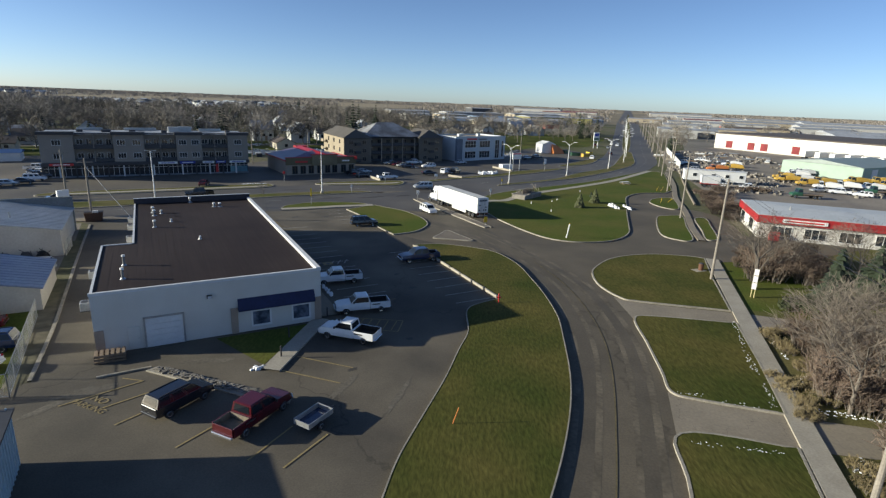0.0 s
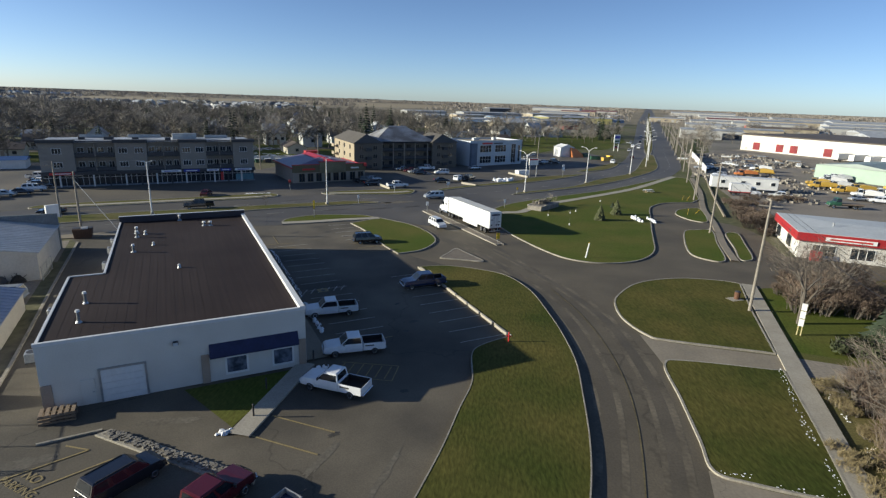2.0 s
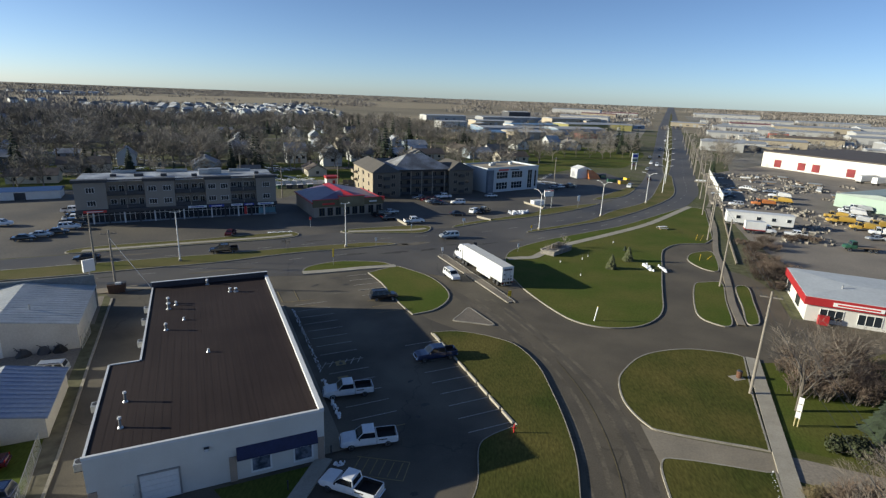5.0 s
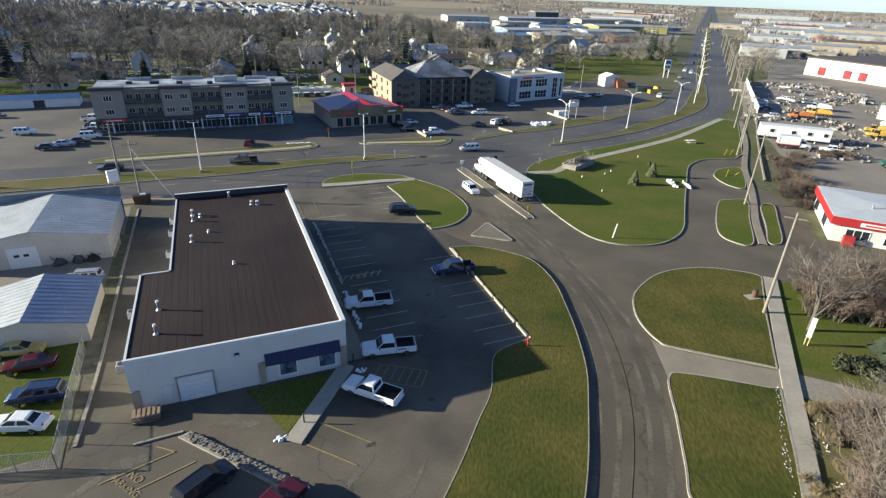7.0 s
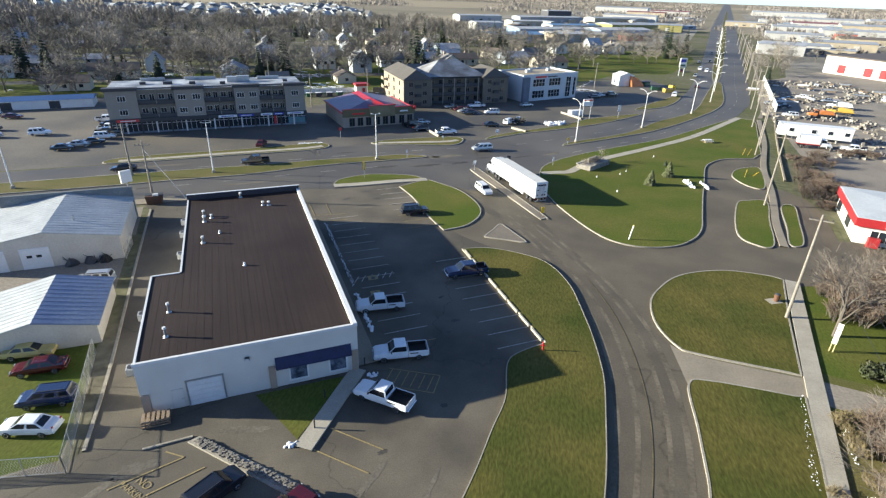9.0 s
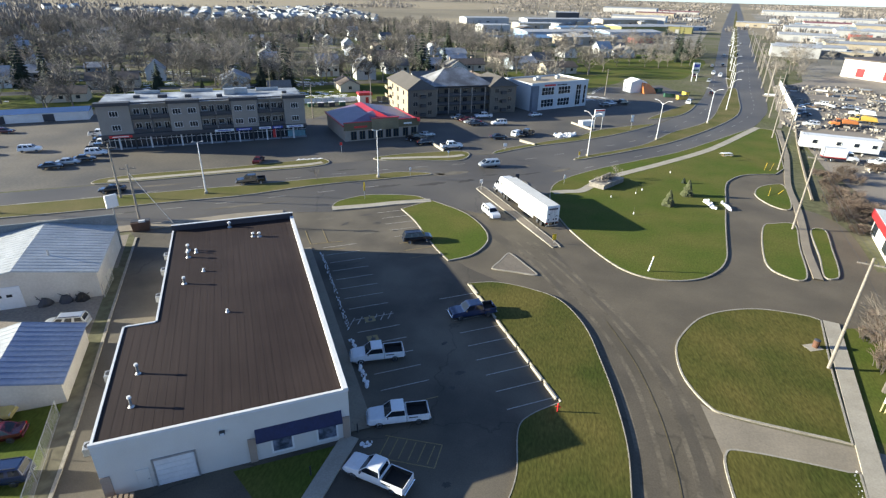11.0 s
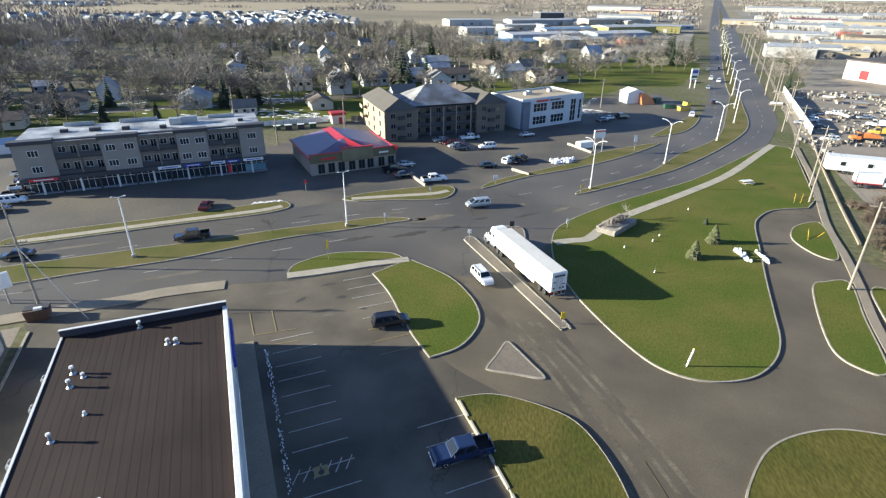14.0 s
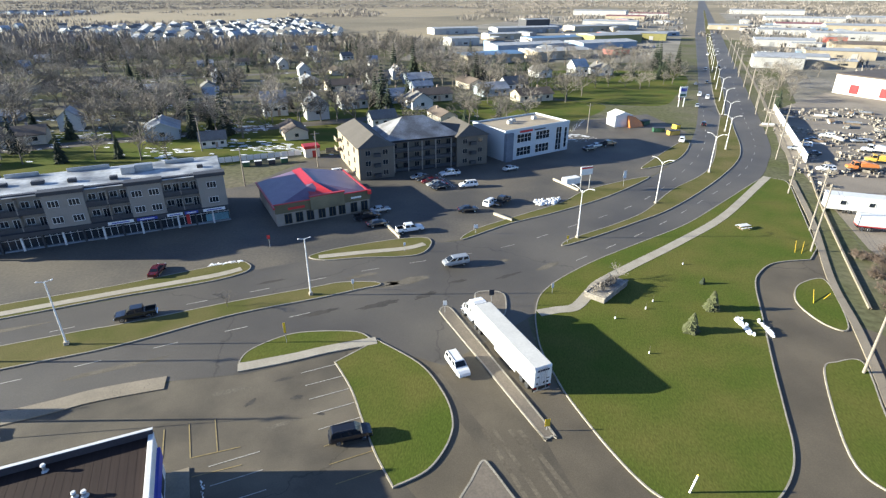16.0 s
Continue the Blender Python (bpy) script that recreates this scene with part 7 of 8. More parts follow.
# stacked posts, pipes and timber in the yard
for i in range(24):
    x, y = rng.uniform(104, 168), rng.uniform(232, 292)
    p = thing("timber_stack", "stack of pale timber and pipes in the yard", "timber stack", pose(x, y, 0.02, 0, 0, rng.choice((-18, 60, 72)) + rng.uniform(-8, 8)), "stacks in the yard")
    for k in range(7):
        part("beam", Geo().box(0, (k % 4) * 0.6 - 0.9 + (k // 4) * 0.3, (k // 4) * 0.55, rng.uniform(3, 6), 0.5, 0.5), (WOOD, GREYMETAL, POLEWOOD, WHITE)[(i + k // 4) % 4], p)
deb = Geo()
for i in range(2600):
    x, y = rng.uniform(84, 176), rng.uniform(150, 300)
    if noise.noise(Vector((x * 0.05, y * 0.05, 7))) > 0.02 and x < 90 + (y - 150) * 0.75 + 60 and x > 86 + (y - 200) * 0.34:
        deb.box(x, y, 0.0, rng.uniform(0.3, 1.9), rng.uniform(0.2, 0.8), rng.uniform(0.15, 0.9), rng.uniform(0, 180))
tagged(part("yard_clutter", deb, surf("yard_scrap", (0.36, 0.33, 0.28), 0.6, 0.9, 0.35, 0.8, second=(0.10, 0.085, 0.075), much=1.0)), "countless pale and rusty parts strewn over the yard", "scrap", kind="stuff")
gb = thing("warehouse", "pale green metal warehouse in the yard", "building", pose(150, 190.5, 0, 0, 0, 30))
part("wall", Geo().box(20, 14, 0, 40, 28, 4.8), surf("pale_green_sheet", (0.30, 0.40, 0.33), 0.08, 3, 0.4, 0.6), gb)
part("roof", Geo().add([(-0.4, -0.4, 4.8), (40.4, -0.4, 4.8), (40.4, 28.4, 4.8), (-0.4, 28.4, 4.8), (-0.4, 14, 6.4), (40.4, 14, 6.4)], [(0, 1, 5, 4), (2, 3, 4, 5), (1, 2, 5), (3, 0, 4), (3, 2, 1, 0)]), surf("grey_green_roof", (0.24, 0.29, 0.27), 0.1, 3, 0.4, 0.5), gb)
part("door", Geo().box(9, -0.05, 0, 4.5, 0.1, 4), WHITE, gb)
wh = thing("warehouse", "very long white warehouse with red dock doors", "building", pose(173.5, 346, 0, 0, 0, -61.5))
part("wall", Geo().box(85, 40, 0, 170, 80, 9), STUCCO, wh)
part("roof", Geo().box(85, 40, 9, 171, 81, 0.6), surf("brown_flat_roof", (0.085, 0.068, 0.060), 0.1, 1, 0.1, 0.8), wh)
DOCKRED = surf("red_dock_door", (0.24, 0.03, 0.035))
for x in (10, 24, 32, 50):
    part("dock_door", Geo().box(x, -0.05, 0.8, 4.2, 0.15, 4.2), DOCKRED, wh)
tr = thing("box_trailer", "white box trailer docked at the long warehouse", "trailer", pose(0, 0, 0), "docked trailers")
part("box", Geo().box(0, 0, 1.1, 13, 2.5, 2.8), WHITE, tr, bevel=0.04)
part("chassis", Geo().box(0, 0, 0.7, 12.5, 1.2, 0.4), DARKMETAL, tr)
for x in (-5, -3.8):
    wheel(tr, x, -1, 0.5, 0.4), wheel(tr, x, 1, 0.5, 0.4)
wm = wh.matrix_basis
for i in range(12):
    o = wm @ Vector((62 + i * 7, -8.5, 0))
    place(tr if i == 0 else copy_thing(tr, pose(0, 0, 0)), o.x, o.y, -61.5 + 90, 0.02)
structure("yard_fence", Geo().add(*[(lambda a, b: ([(a[0], a[1], 0), (b[0], b[1], 0), (b[0], b[1], 2.6), (a[0], a[1], 2.6), (a[0] + .2, a[1] - .08, 0), (b[0] + .2, b[1] - .08, 0), (b[0] + .2, b[1] - .08, 2.6), (a[0] + .2, a[1] - .08, 2.6)], [(0, 1, 2, 3), (5, 4, 7, 6), (3, 2, 6, 7), (0, 3, 7, 4), (1, 5, 6, 2)]))((94.5, 213), (122.5, 296))][0]), WHITE, "tall white board fence along the yard", "fence")
structure("yard_wall", ribbon([(62, 128), (70.5, 151.5), (82, 182), (93.5, 210)], 0.35, 0.4, lift=0.4), DRIVE, "low concrete strip wall along the yard", "wall")
# ---- houses of the town ----
ROOFGREY = surf("grey_shingle", (0.16, 0.155, 0.15), 0.2, 2.0, 0.3, 0.85)
ROOFBROWN = surf("brown_shingle", (0.14, 0.11, 0.09), 0.2, 2.0, 0.3, 0.85)
ROOFFROST = surf("frosty_roof", (0.28, 0.295, 0.32), 0.2, 1.5, 0.3, 0.7, second=(0.50, 0.52, 0.55), much=0.6)
H_WHITE = surf("white_siding", (0.58, 0.58, 0.565), 0.06, 3, 0.5, 0.8)
H_CREAM = surf("cream_house_siding", (0.52, 0.47, 0.38), 0.06, 3, 0.5, 0.8)
H_BLUE = surf("blue_grey_siding", (0.30, 0.35, 0.40), 0.06, 3, 0.5, 0.8)
protos = [gable_house("house", "white clapboard house with a grey shingle roof", 10, 8, 3.2, 2.6, H_WHITE, ROOFGREY),
          gable_house("house", "tall white house with a steep frosted roof", 8, 7.5, 4.8, 3.2, H_WHITE, ROOFFROST),
          gable_house("house", "long cream bungalow with a brown roof", 15, 8, 2.8, 1.9, H_CREAM, ROOFBROWN),
          gable_house("house", "blue-grey bungalow with a frosted roof", 12, 9, 2.9, 2.1, H_BLUE, ROOFFROST)]
used = set()


def put(protos_, k, x, y, turn, scale=1.0, group=""):
    t = protos_[k]
    if (id(protos_), k) in used:
        t = copy_thing(t, pose(0, 0, 0))
    used.add((id(protos_), k))
    t.matrix_basis = pose(x, y, 0.0, 0, 0, turn) @ Matrix.Diagonal((scale, scale, scale, 1))
    return tagged(t, group=group)


rng = random.Random(3)
homes = [(-88, 268, 1, 28), (-69, 263, 1, 118), (-113, 228, 3, 118), (-76, 332, 2, 28), (-45, 301, 3, 28), (-31, 289, 0, 118), (-27, 307, 2, 28), (-156, 214, 2, 30), (-60, 287, 0, 28), (-62, 355, 0, 28), (-40, 357, 3, 28), (30, 392, 0, 118), (53, 399, 1, 28), (68, 405, 0, 118), (20, 311, 2, 28), (1, 325, 3, 28), (-10, 345, 2, 118), (12, 340, 0, 28), (-196, 222, 3, 30), (-230, 250, 2, 30), (-270, 232, 2, 28)]
for x, y, k, tn in homes:
    put(protos, k, x, y, tn, 1.18, "houses of the old quarter")
taken = [(x, y) for x, y, *_ in homes]
for i in range(900):
    u, v = rng.uniform(-330, 160), rng.uniform(62, 430)
    u, v = round(u / 26) * 26 + rng.uniform(-5, 5), round(v / 38) * 38 + rng.uniform(-5, 5)
    x, y = on_grid(-97, 131, u, v)
    edge = 44 + (y - 193) * 0.39
    if len(taken) > 104 or x > edge - 60 or min((x - a) ** 2 + (y - b) ** 2 for a, b in taken) < 380:
        continue
    taken.append((x, y))
    put(protos, rng.randrange(4), x, y, GRID + rng.choice((0, 90)), rng.uniform(0.8, 1.0), "houses of the old quarter")

# ---- bare trees and conifers ----
old = [bare_tree("bare_tree", "tall bare deciduous tree with a wide grey crown", 100 + i, h, 0.05, (4, 4, 5, 4), 0.016) for i, h in enumerate((21.0, 18.0, 23.0, 17.0))]
dark = [conifer("conifer", "tall dark green spruce tree", 120 + i, h, w) for i, (h, w) in enumerate(((16.0, 3.2), (12.0, 2.8), (19.0, 3.6)))]
spots2 = []


def clear(x, y, r, pts):
    return all((x - a) ** 2 + (y - b) ** 2 > r * r for a, b in pts)


for x, y, k in ((-128, 222, 0), (-121, 236, 2), (-98, 236, 1), (-140, 250, 2), (-83, 252, 3), (-55, 268, 3), (-176, 236, 0), (-190, 252, 2)):
    put(old, k, x, y, rng.uniform(0, 360), 1.05, "bare trees of the town")
    spots2.append((x, y))
for x, y, k in ((-101, 226, 1), (-92, 232, 0), (-97, 240, 2), (-46, 284, 2), (-50, 290, 0), (-182, 210, 0), (-188, 204, 2), (-194, 212, 0), (-186, 222, 1), (-176, 204, 1), (-168, 196, 1), (-8, 372, 0), (-4, 376, 2), (2, 379, 0), (8, 384, 1), (-14, 378, 1), (120, 425, 0), (110, 440, 2), (116, 452, 0)):
    put(dark, k, x, y, rng.uniform(0, 360), rng.uniform(0.85, 1.15), "conifers of the town")
    spots2.append((x, y))
made, rest = 0, []
for i in range(14000):
    u, v = rng.uniform(-360, 240), 52 + 400 * rng.random() ** 1.15
    x, y = on_grid(-97, 131, u, v)
    edge = 44 + (y - 193) * 0.39
    if x > edge - 22 or not clear(x, y, 6.0, taken) or not clear(x, y, 5.0, spots2):
        continue
    if x > -70 and y < 330 and rng.random() < 0.35:
        continue
    if v < 85 and rng.random() < 0.5:
        continue
    if x > 0 and 280 < y < 415 and x > edge - 95 and (x > edge - 45 or rng.random() < 0.7):
        continue
    spots2.append((x, y))
    if made > 300:
        rest.append((x, y, rng.random() < 0.22, rng.uniform(0, 6.28), rng.uniform(0.65, 1.05)))
    elif rng.random() < 0.27:
        put(dark, rng.randrange(3), x, y, rng.uniform(0, 360), rng.uniform(0.6, 1.1), "conifers of the town")
    else:
        put(old, rng.randrange(4), x, y, rng.uniform(0, 360), rng.uniform(0.65, 1.05), "bare trees of the town")
    made += 1
    if made > 1060:
        break
for x, y in ((60, 432), (72, 440), (84, 444), (96, 440), (50, 446), (66, 452), (90, 456), (104, 430), (40, 440), (30, 452), (112, 410), (76, 430), (58, 462), (100, 468), (82, 470)):
    put(old, rng.randrange(4), x + rng.uniform(-3, 3), y + rng.uniform(-4, 4), rng.uniform(0, 360), rng.uniform(0.8, 1.0), "bare trees of the park")
for x, y in ((40, 346), (47, 352), (56, 350), (64, 356), (72, 352), (79, 349), (86, 358), (95, 364), (101, 368), (58, 372), (68, 380), (82, 384), (92, 392), (100, 410), (75, 400), (104, 424), (88, 412)):
    put(old, rng.randrange(4), x, y, rng.uniform(0, 360), rng.uniform(0.55, 0.75), "bare trees of the park")
for x, y, k in ((98, 385, 0), (107, 400, 2), (111, 420, 0), (86, 398, 1)):
    put(dark, k, x, y, rng.uniform(0, 360), rng.uniform(0.7, 0.9), "conifers of the town")
for i in range(46):
    x, y = rng.uniform(190, 420), rng.uniform(330, 700)
    if x > 112 + (y - 286) * 0.33 + 40:
        put(old, rng.randrange(4), x, y, rng.uniform(0, 360), rng.uniform(0.5, 0.8), "bare trees of the industrial quarter")
for x, y, s in ((128, 318, 0.8), (150, 352, 0.9), (156, 362, 0.9), (146, 372, 0.7), (138, 340, 0.6)):
    put(old, rng.randrange(4), x, y, rng.uniform(0, 360), s, "bare trees of the industrial quarter")
put(dark, 1, 126, 300, 0, 0.75, "conifers of the town")

# the rest of the quarter's trees, past counting, joined
for is_dark, nm, lb, mt in ((False, "bare_tree_belt", "countless bare trees farther back in the town", TWIG), (True, "conifer_belt", "scattered dark conifers farther back in the town", NEEDLE)):
    src = dark[1] if is_dark else bare_tree("bare_tree", "bare tree of the far rows", 140, 20.0, 0.075, (4, 4, 4, 3), 0.016)
    pv, pf = [], []
    for c in src.children:
        k = len(pv)
        pv += [tuple(v.co) for v in c.data.vertices]
        pf += [tuple(i + k for i in p.vertices) for p in c.data.polygons]
    pv = np.array(pv)
    av, af = [], []
    for x, y, d_, a_, s_ in rest:
        if d_ == is_dark:
            c_, n_ = math.cos(a_) * s_, math.sin(a_) * s_
            k = sum(len(q) for q in av)
            av.append(np.stack([x + pv[:, 0] * c_ - pv[:, 1] * n_, y + pv[:, 0] * n_ + pv[:, 1] * c_, pv[:, 2] * s_], 1))
            af += [tuple(i + k for i in q) for q in pf]
    me = bpy.data.meshes.new(nm)
    me.from_pydata(np.concatenate(av).tolist(), [], af)
    me.materials.append(mt)
    tagged(new(nm, me), lb, "trees", kind="stuff")
    if not is_dark:
        src.matrix_basis = pose(-132, 262, 0)
        tagged(src, group="bare trees of the town")

# ---- new subdivision, farther off ----
far_homes = [gable_house("far_house", "pale new two-storey house with a grey roof", 10, 9, 5.2, 2.6, H_WHITE, ROOFGREY, True), gable_house("far_house", "blue-grey new house with a frosted roof", 9.5, 9, 5.0, 2.6, H_BLUE, ROOFFROST, True), gable_house("far_house", "cream new house with a grey roof", 10, 9, 5.0, 2.8, H_WHITE, ROOFGREY, True)]
QUARTER = [(-560, 760), (-440, 610), (-300, 640), (-170, 740), (-85, 940), (-72, 1300), (-250, 1190), (-430, 1000)]


def inside(x, y, ring):
    """Whether the place lies within the closed ring."""
    hits = [x < (bx - ax) * (y - ay) / (by - ay) + ax for (ax, ay), (bx, by) in zip(ring, ring[1:] + ring[:1]) if (ay > y) != (by > y)]
    return sum(hits) % 2 == 1


for row in range(26):
    for col in range(40):
        u, v = -420 + col * 16.5 + rng.uniform(-2, 2), 380 + row * 31 + (row % 2) * 9 + rng.uniform(-2, 2)
        x, y = on_grid(-97, 131, u, v)
        if inside(x, y, QUARTER) and rng.random() < 0.86:
            put(far_homes, rng.randrange(3), x, y, rng.choice((-26, 62)) + rng.uniform(-8, 8), rng.uniform(0.85, 1.1), "houses of the new quarter")
for i in range(30):
    put(far_homes, rng.randrange(3), -1230 + rng.uniform(0, 260), 1390 + rng.uniform(-60, 60), rng.uniform(0, 90), 1.1, "houses of the new quarter")
for i in range(26):
    put(far_homes, rng.randrange(3), rng.uniform(-1050, -600), rng.uniform(480, 820), rng.uniform(0, 90), 1.0, "houses of the new quarter")
GOLD = surf("stubble_field", (0.27, 0.215, 0.135), 0.15, 0.3, 0.02, 0.95, bump=0, second=(0.225, 0.187, 0.115), much=0.8)
for i, pts in enumerate(([(-200, 660), (-60, 640), (-60, 800), (-78, 930), (-140, 815)], [(-900, 1000), (-560, 880), (-470, 1040), (-340, 1290), (-100, 1370), (-60, 2000), (-900, 1800)], [(-1500, 900), (-900, 760), (-1000, 1300), (-1600, 1300)], [(450, 2200), (900, 2300), (1000, 2900), (560, 2900)], [(-60, 2300), (300, 2300), (420, 3000), (-200, 2900)])):
    flat("field", pts, 0.02 + 0.004 * i, GOLD, "wide field of pale golden stubble", "ground")

# ---- industrial sheds on both sides of the highway ----
SHEET = {"blue": surf("steel_blue_sheet", (0.20, 0.28, 0.38), 0.1, 1, 0.2, 0.5), "tan": surf("tan_sheet", (0.40, 0.34, 0.25), 0.1, 1, 0.2, 0.7), "white": surf("weathered_white_sheet", (0.43, 0.425, 0.41), 0.1, 1, 0.2, 0.6), "olive": surf("olive_sheet", (0.24, 0.22, 0.08), 0.1, 1, 0.2, 0.7), "red": surf("red_sheet", (0.36, 0.10, 0.08), 0.1, 1, 0.2, 0.7), "grey": surf("grey_sheet", (0.30, 0.30, 0.30), 0.1, 1, 0.2, 0.6), "dark": DARKTRIM}
ROOFS = {"frost": ROOFFROST, "blue": surf("blue_sheet_roof", (0.12, 0.22, 0.36), 0.1, 1, 0.2, 0.45), "grey": surf("grey_sheet_roof", (0.34, 0.35, 0.36), 0.1, 1, 0.2, 0.5), "brown": ROOFBROWN, "red": surf("red_sheet_roof", (0.26, 0.085, 0.075), 0.1, 1, 0.2, 0.5)}
for x, y, w, d, h, wall, roof in ((-2, 470, 46, 26, 6, "tan", "blue"), (50, 505, 50, 28, 6, "tan", "frost"), (30, 560, 70, 26, 6, "blue", "frost"), (100, 590, 60, 30, 6, "blue", "frost"), (-30, 610, 30, 20, 7, "white", "frost"), (120, 655, 60, 30, 8, "olive", "grey"), (60, 640, 60, 22, 6, "white", "blue"), (10, 690, 40, 20, 6, "tan", "frost"), (165, 700, 50, 24, 7, "olive", "grey"), (-50, 775, 60, 24, 7, "white", "frost"), (40, 800, 90, 24, 7, "grey", "frost"), (140, 850, 90, 26, 7, "tan", "grey"), (60, 910, 40, 22, 12, "dark", "grey"), (180, 960, 80, 30, 8, "white", "frost"), (250, 1180, 70, 30, 8, "tan", "red"), (330, 1330, 80, 30, 8, "white", "red"), (250, 1450, 120, 40, 10, "white", "grey"), 
                                  (195, 455, 30, 22, 7, "white", "frost"), (215, 478, 44, 24, 6, "white", "grey"), (270, 520, 46, 26, 6, "tan", "grey"), (280, 630, 50, 30, 6, "white", "frost"), (330, 580, 60, 30, 6, "tan", "brown"), (390, 715, 80, 30, 7, "white", "frost"), (400, 500, 90, 40, 7, "grey", "frost"), (440, 930, 60, 30, 7, "white", "red"), (510, 880, 110, 40, 7, "tan", "grey"), (540, 1120, 120, 40, 8, "white", "frost"), (670, 1560, 160, 50, 9, "white", "frost"), (430, 620, 60, 30, 7, "white", "grey"), (520, 700, 120, 40, 8, "white", "frost"), (640, 860, 140, 50, 9, "white", "frost"), (340, 430, 60, 40, 7, "white", "frost"), (460, 430, 80, 40, 8, "grey", "frost"), (420, 320, 90, 50, 8, "white", "frost"), (700, 1150, 120, 40, 8, "grey", "frost"), (360, 800, 60, 30, 6, "white", "grey"), (330, 900, 50, 24, 6, "tan", "frost"), (800, 900, 120, 50, 9, "white", "frost")):
    t = thing("industrial_building", "low %s industrial building with a wide %s roof" % (wall, {"frost": "frosted", "blue": "blue", "grey": "grey", "brown": "brown", "red": "red"}[roof]), "building", pose(x, y, 0, 0, 0, GRID if x < 150 else -19))
    part("wall", Geo().box(0, 0, 0, w, d, h), SHEET[wall], t)
    part("roof", Geo().add([(-w / 2 - .5, -d / 2 - .5, h), (w / 2 + .5, -d / 2 - .5, h), (w / 2 + .5, d / 2 + .5, h), (-w / 2 - .5, d / 2 + .5, h), (-w / 2 - .5, 0, h + d * 0.05), (w / 2 + .5, 0, h + d * 0.05)], [(0, 1, 5, 4), (2, 3, 4, 5), (1, 2, 5), (3, 0, 4), (3, 2, 1, 0)]), ROOFS[roof], t)
    for k in range(1, 4):
        part("door" if k % 2 else "window", Geo().box(-w * 0.4 + k * w * 0.2, -d / 2 - 0.05, 0 if k % 2 else 1.5, 4, 0.2, 4 if k % 2 else 1.5), SHEET["dark"] if k % 2 == 0 else SHEET["white" if wall != "white" else "grey"], t)
# parked vehicles among the industrial sheds
for i in range(6):
    side = rng.random() < 0.5
    x, y = (rng.uniform(-20, 200), rng.uniform(520, 760)) if side else (rng.uniform(200, 420), rng.uniform(400, 700))
    edge = 112 + (y - 286) * 0.33
    if abs(x - edge) < 50:
        continue
    k = rng.randrange(4)
    place(copy_thing(fleet[k] if rng.random() < 0.7 else yt4, pose(0, 0, 0)), x, y, rng.uniform(0, 360), 0.02)
for k, x, y in ((0, 104, 322), (2, 121, 372), (1, 113, 366), (4, 140, 430), (2, 154, 445), (0, 176, 530), (1, 195, 560)):
    place(copy_thing(fleet[k], pose(0, 0, 0)), x, y, 70 if k % 2 else 250, 0.05)

# ---- smaller works buildings, verge trees and parked rows of the industrial quarter ----
rng = random.Random(77)
works = []
WORKWALL, WORKROOF = ("white", "tan", "grey", "white", "red", "blue"), ("frost", "grey", "grey", "brown", "frost")
for i in range(900):
    east = rng.random() < 0.68
    y = 300 + 900 * rng.random() ** 1.5 if east else rng.uniform(480, 1100)
    line = 112 + (y - 286) * 0.333
    x = line + 42 + 520 * rng.random() ** 1.3 if east else line - 60 - 190 * rng.random()
    if len(works) > 62 or not clear(x, y, 34, works) or (east and 165 < x < 330 and 230 < y < 440):
        continue
    if not east and (x < -40 or y < 520):
        continue
    works.append((x, y))
    w, d, h = rng.uniform(12, 34), rng.uniform(9, 18), rng.uniform(3.4, 6.0)
    wall, roof = rng.choice(WORKWALL), rng.choice(WORKROOF)
    t = thing("workshop", "low %s workshop with a shallow %s roof" % (wall, {"frost": "frosted", "grey": "grey", "brown": "brown"}[roof]), "building", pose(x, y, 0, 0, 0, (-19 if east else GRID) + rng.choice((0, 90))))
    part("wall", Geo().box(0, 0, 0, w, d, h), SHEET[wall], t)
    part("roof", Geo().add([(-w / 2 - .4, -d / 2 - .4, h), (w / 2 + .4, -d / 2 - .4, h), (w / 2 + .4, d / 2 + .4, h), (-w / 2 - .4, d / 2 + .4, h), (-w / 2 - .4, 0, h + d * 0.09), (w / 2 + .4, 0, h + d * 0.09)], [(0, 1, 5, 4), (2, 3, 4, 5), (1, 2, 5), (3, 0, 4), (3, 2, 1, 0)]), ROOFS[roof], t)
    part("door", Geo().box(-w * 0.22, -d / 2 - 0.05, 0, 3.4, 0.2, 3.0), SHEET["dark"], t)
    part("window", Geo().box(w * 0.22, -d / 2 - 0.05, 1.2, w * 0.2, 0.2, 1.3), PANE, t)
for i in range(26):
    y = 318 + i * 15 + rng.uniform(-4, 4)
    put(old, rng.randrange(4), 112 + (y - 286) * 0.333 + rng.uniform(16, 24), y, rng.uniform(0, 360), rng.uniform(0.38, 0.6), "bare trees along the highway verge")
rows_ = Geo()
for i in range(190):
    cx, cy = rng.choice(works)
    cx, cy, tn = cx + rng.uniform(-26, 26), cy + rng.uniform(-26, 26), rng.choice((-19, 71, 28.5))
    if abs(cx - (112 + (cy - 286) * 0.333)) < 34 or not clear(cx, cy, 19, works):
        continue
    for k in range(rng.randrange(2, 6)):
        c_, n_ = math.cos(radians(tn)), math.sin(radians(tn))
        rows_.box(cx - n_ * 2.8 * k, cy + c_ * 2.8 * k, 0.3, 4.6, 1.8, 0.75, tn).box(cx - n_ * 2.8 * k - c_ * 0.3, cy + c_ * 2.8 * k - n_ * 0.3, 1.05, 2.4, 1.6, 0.6, tn)
tagged(part("parked_rows", rows_, surf("mixed_vehicle_paint", (0.62, 0.62, 0.60), 0.3, 0.3, 0.16, 0.4, bump=0, second=(0.05, 0.05, 0.06), much=1.0)), "countless small vehicles parked among the far workshops", "vehicles", kind="stuff")
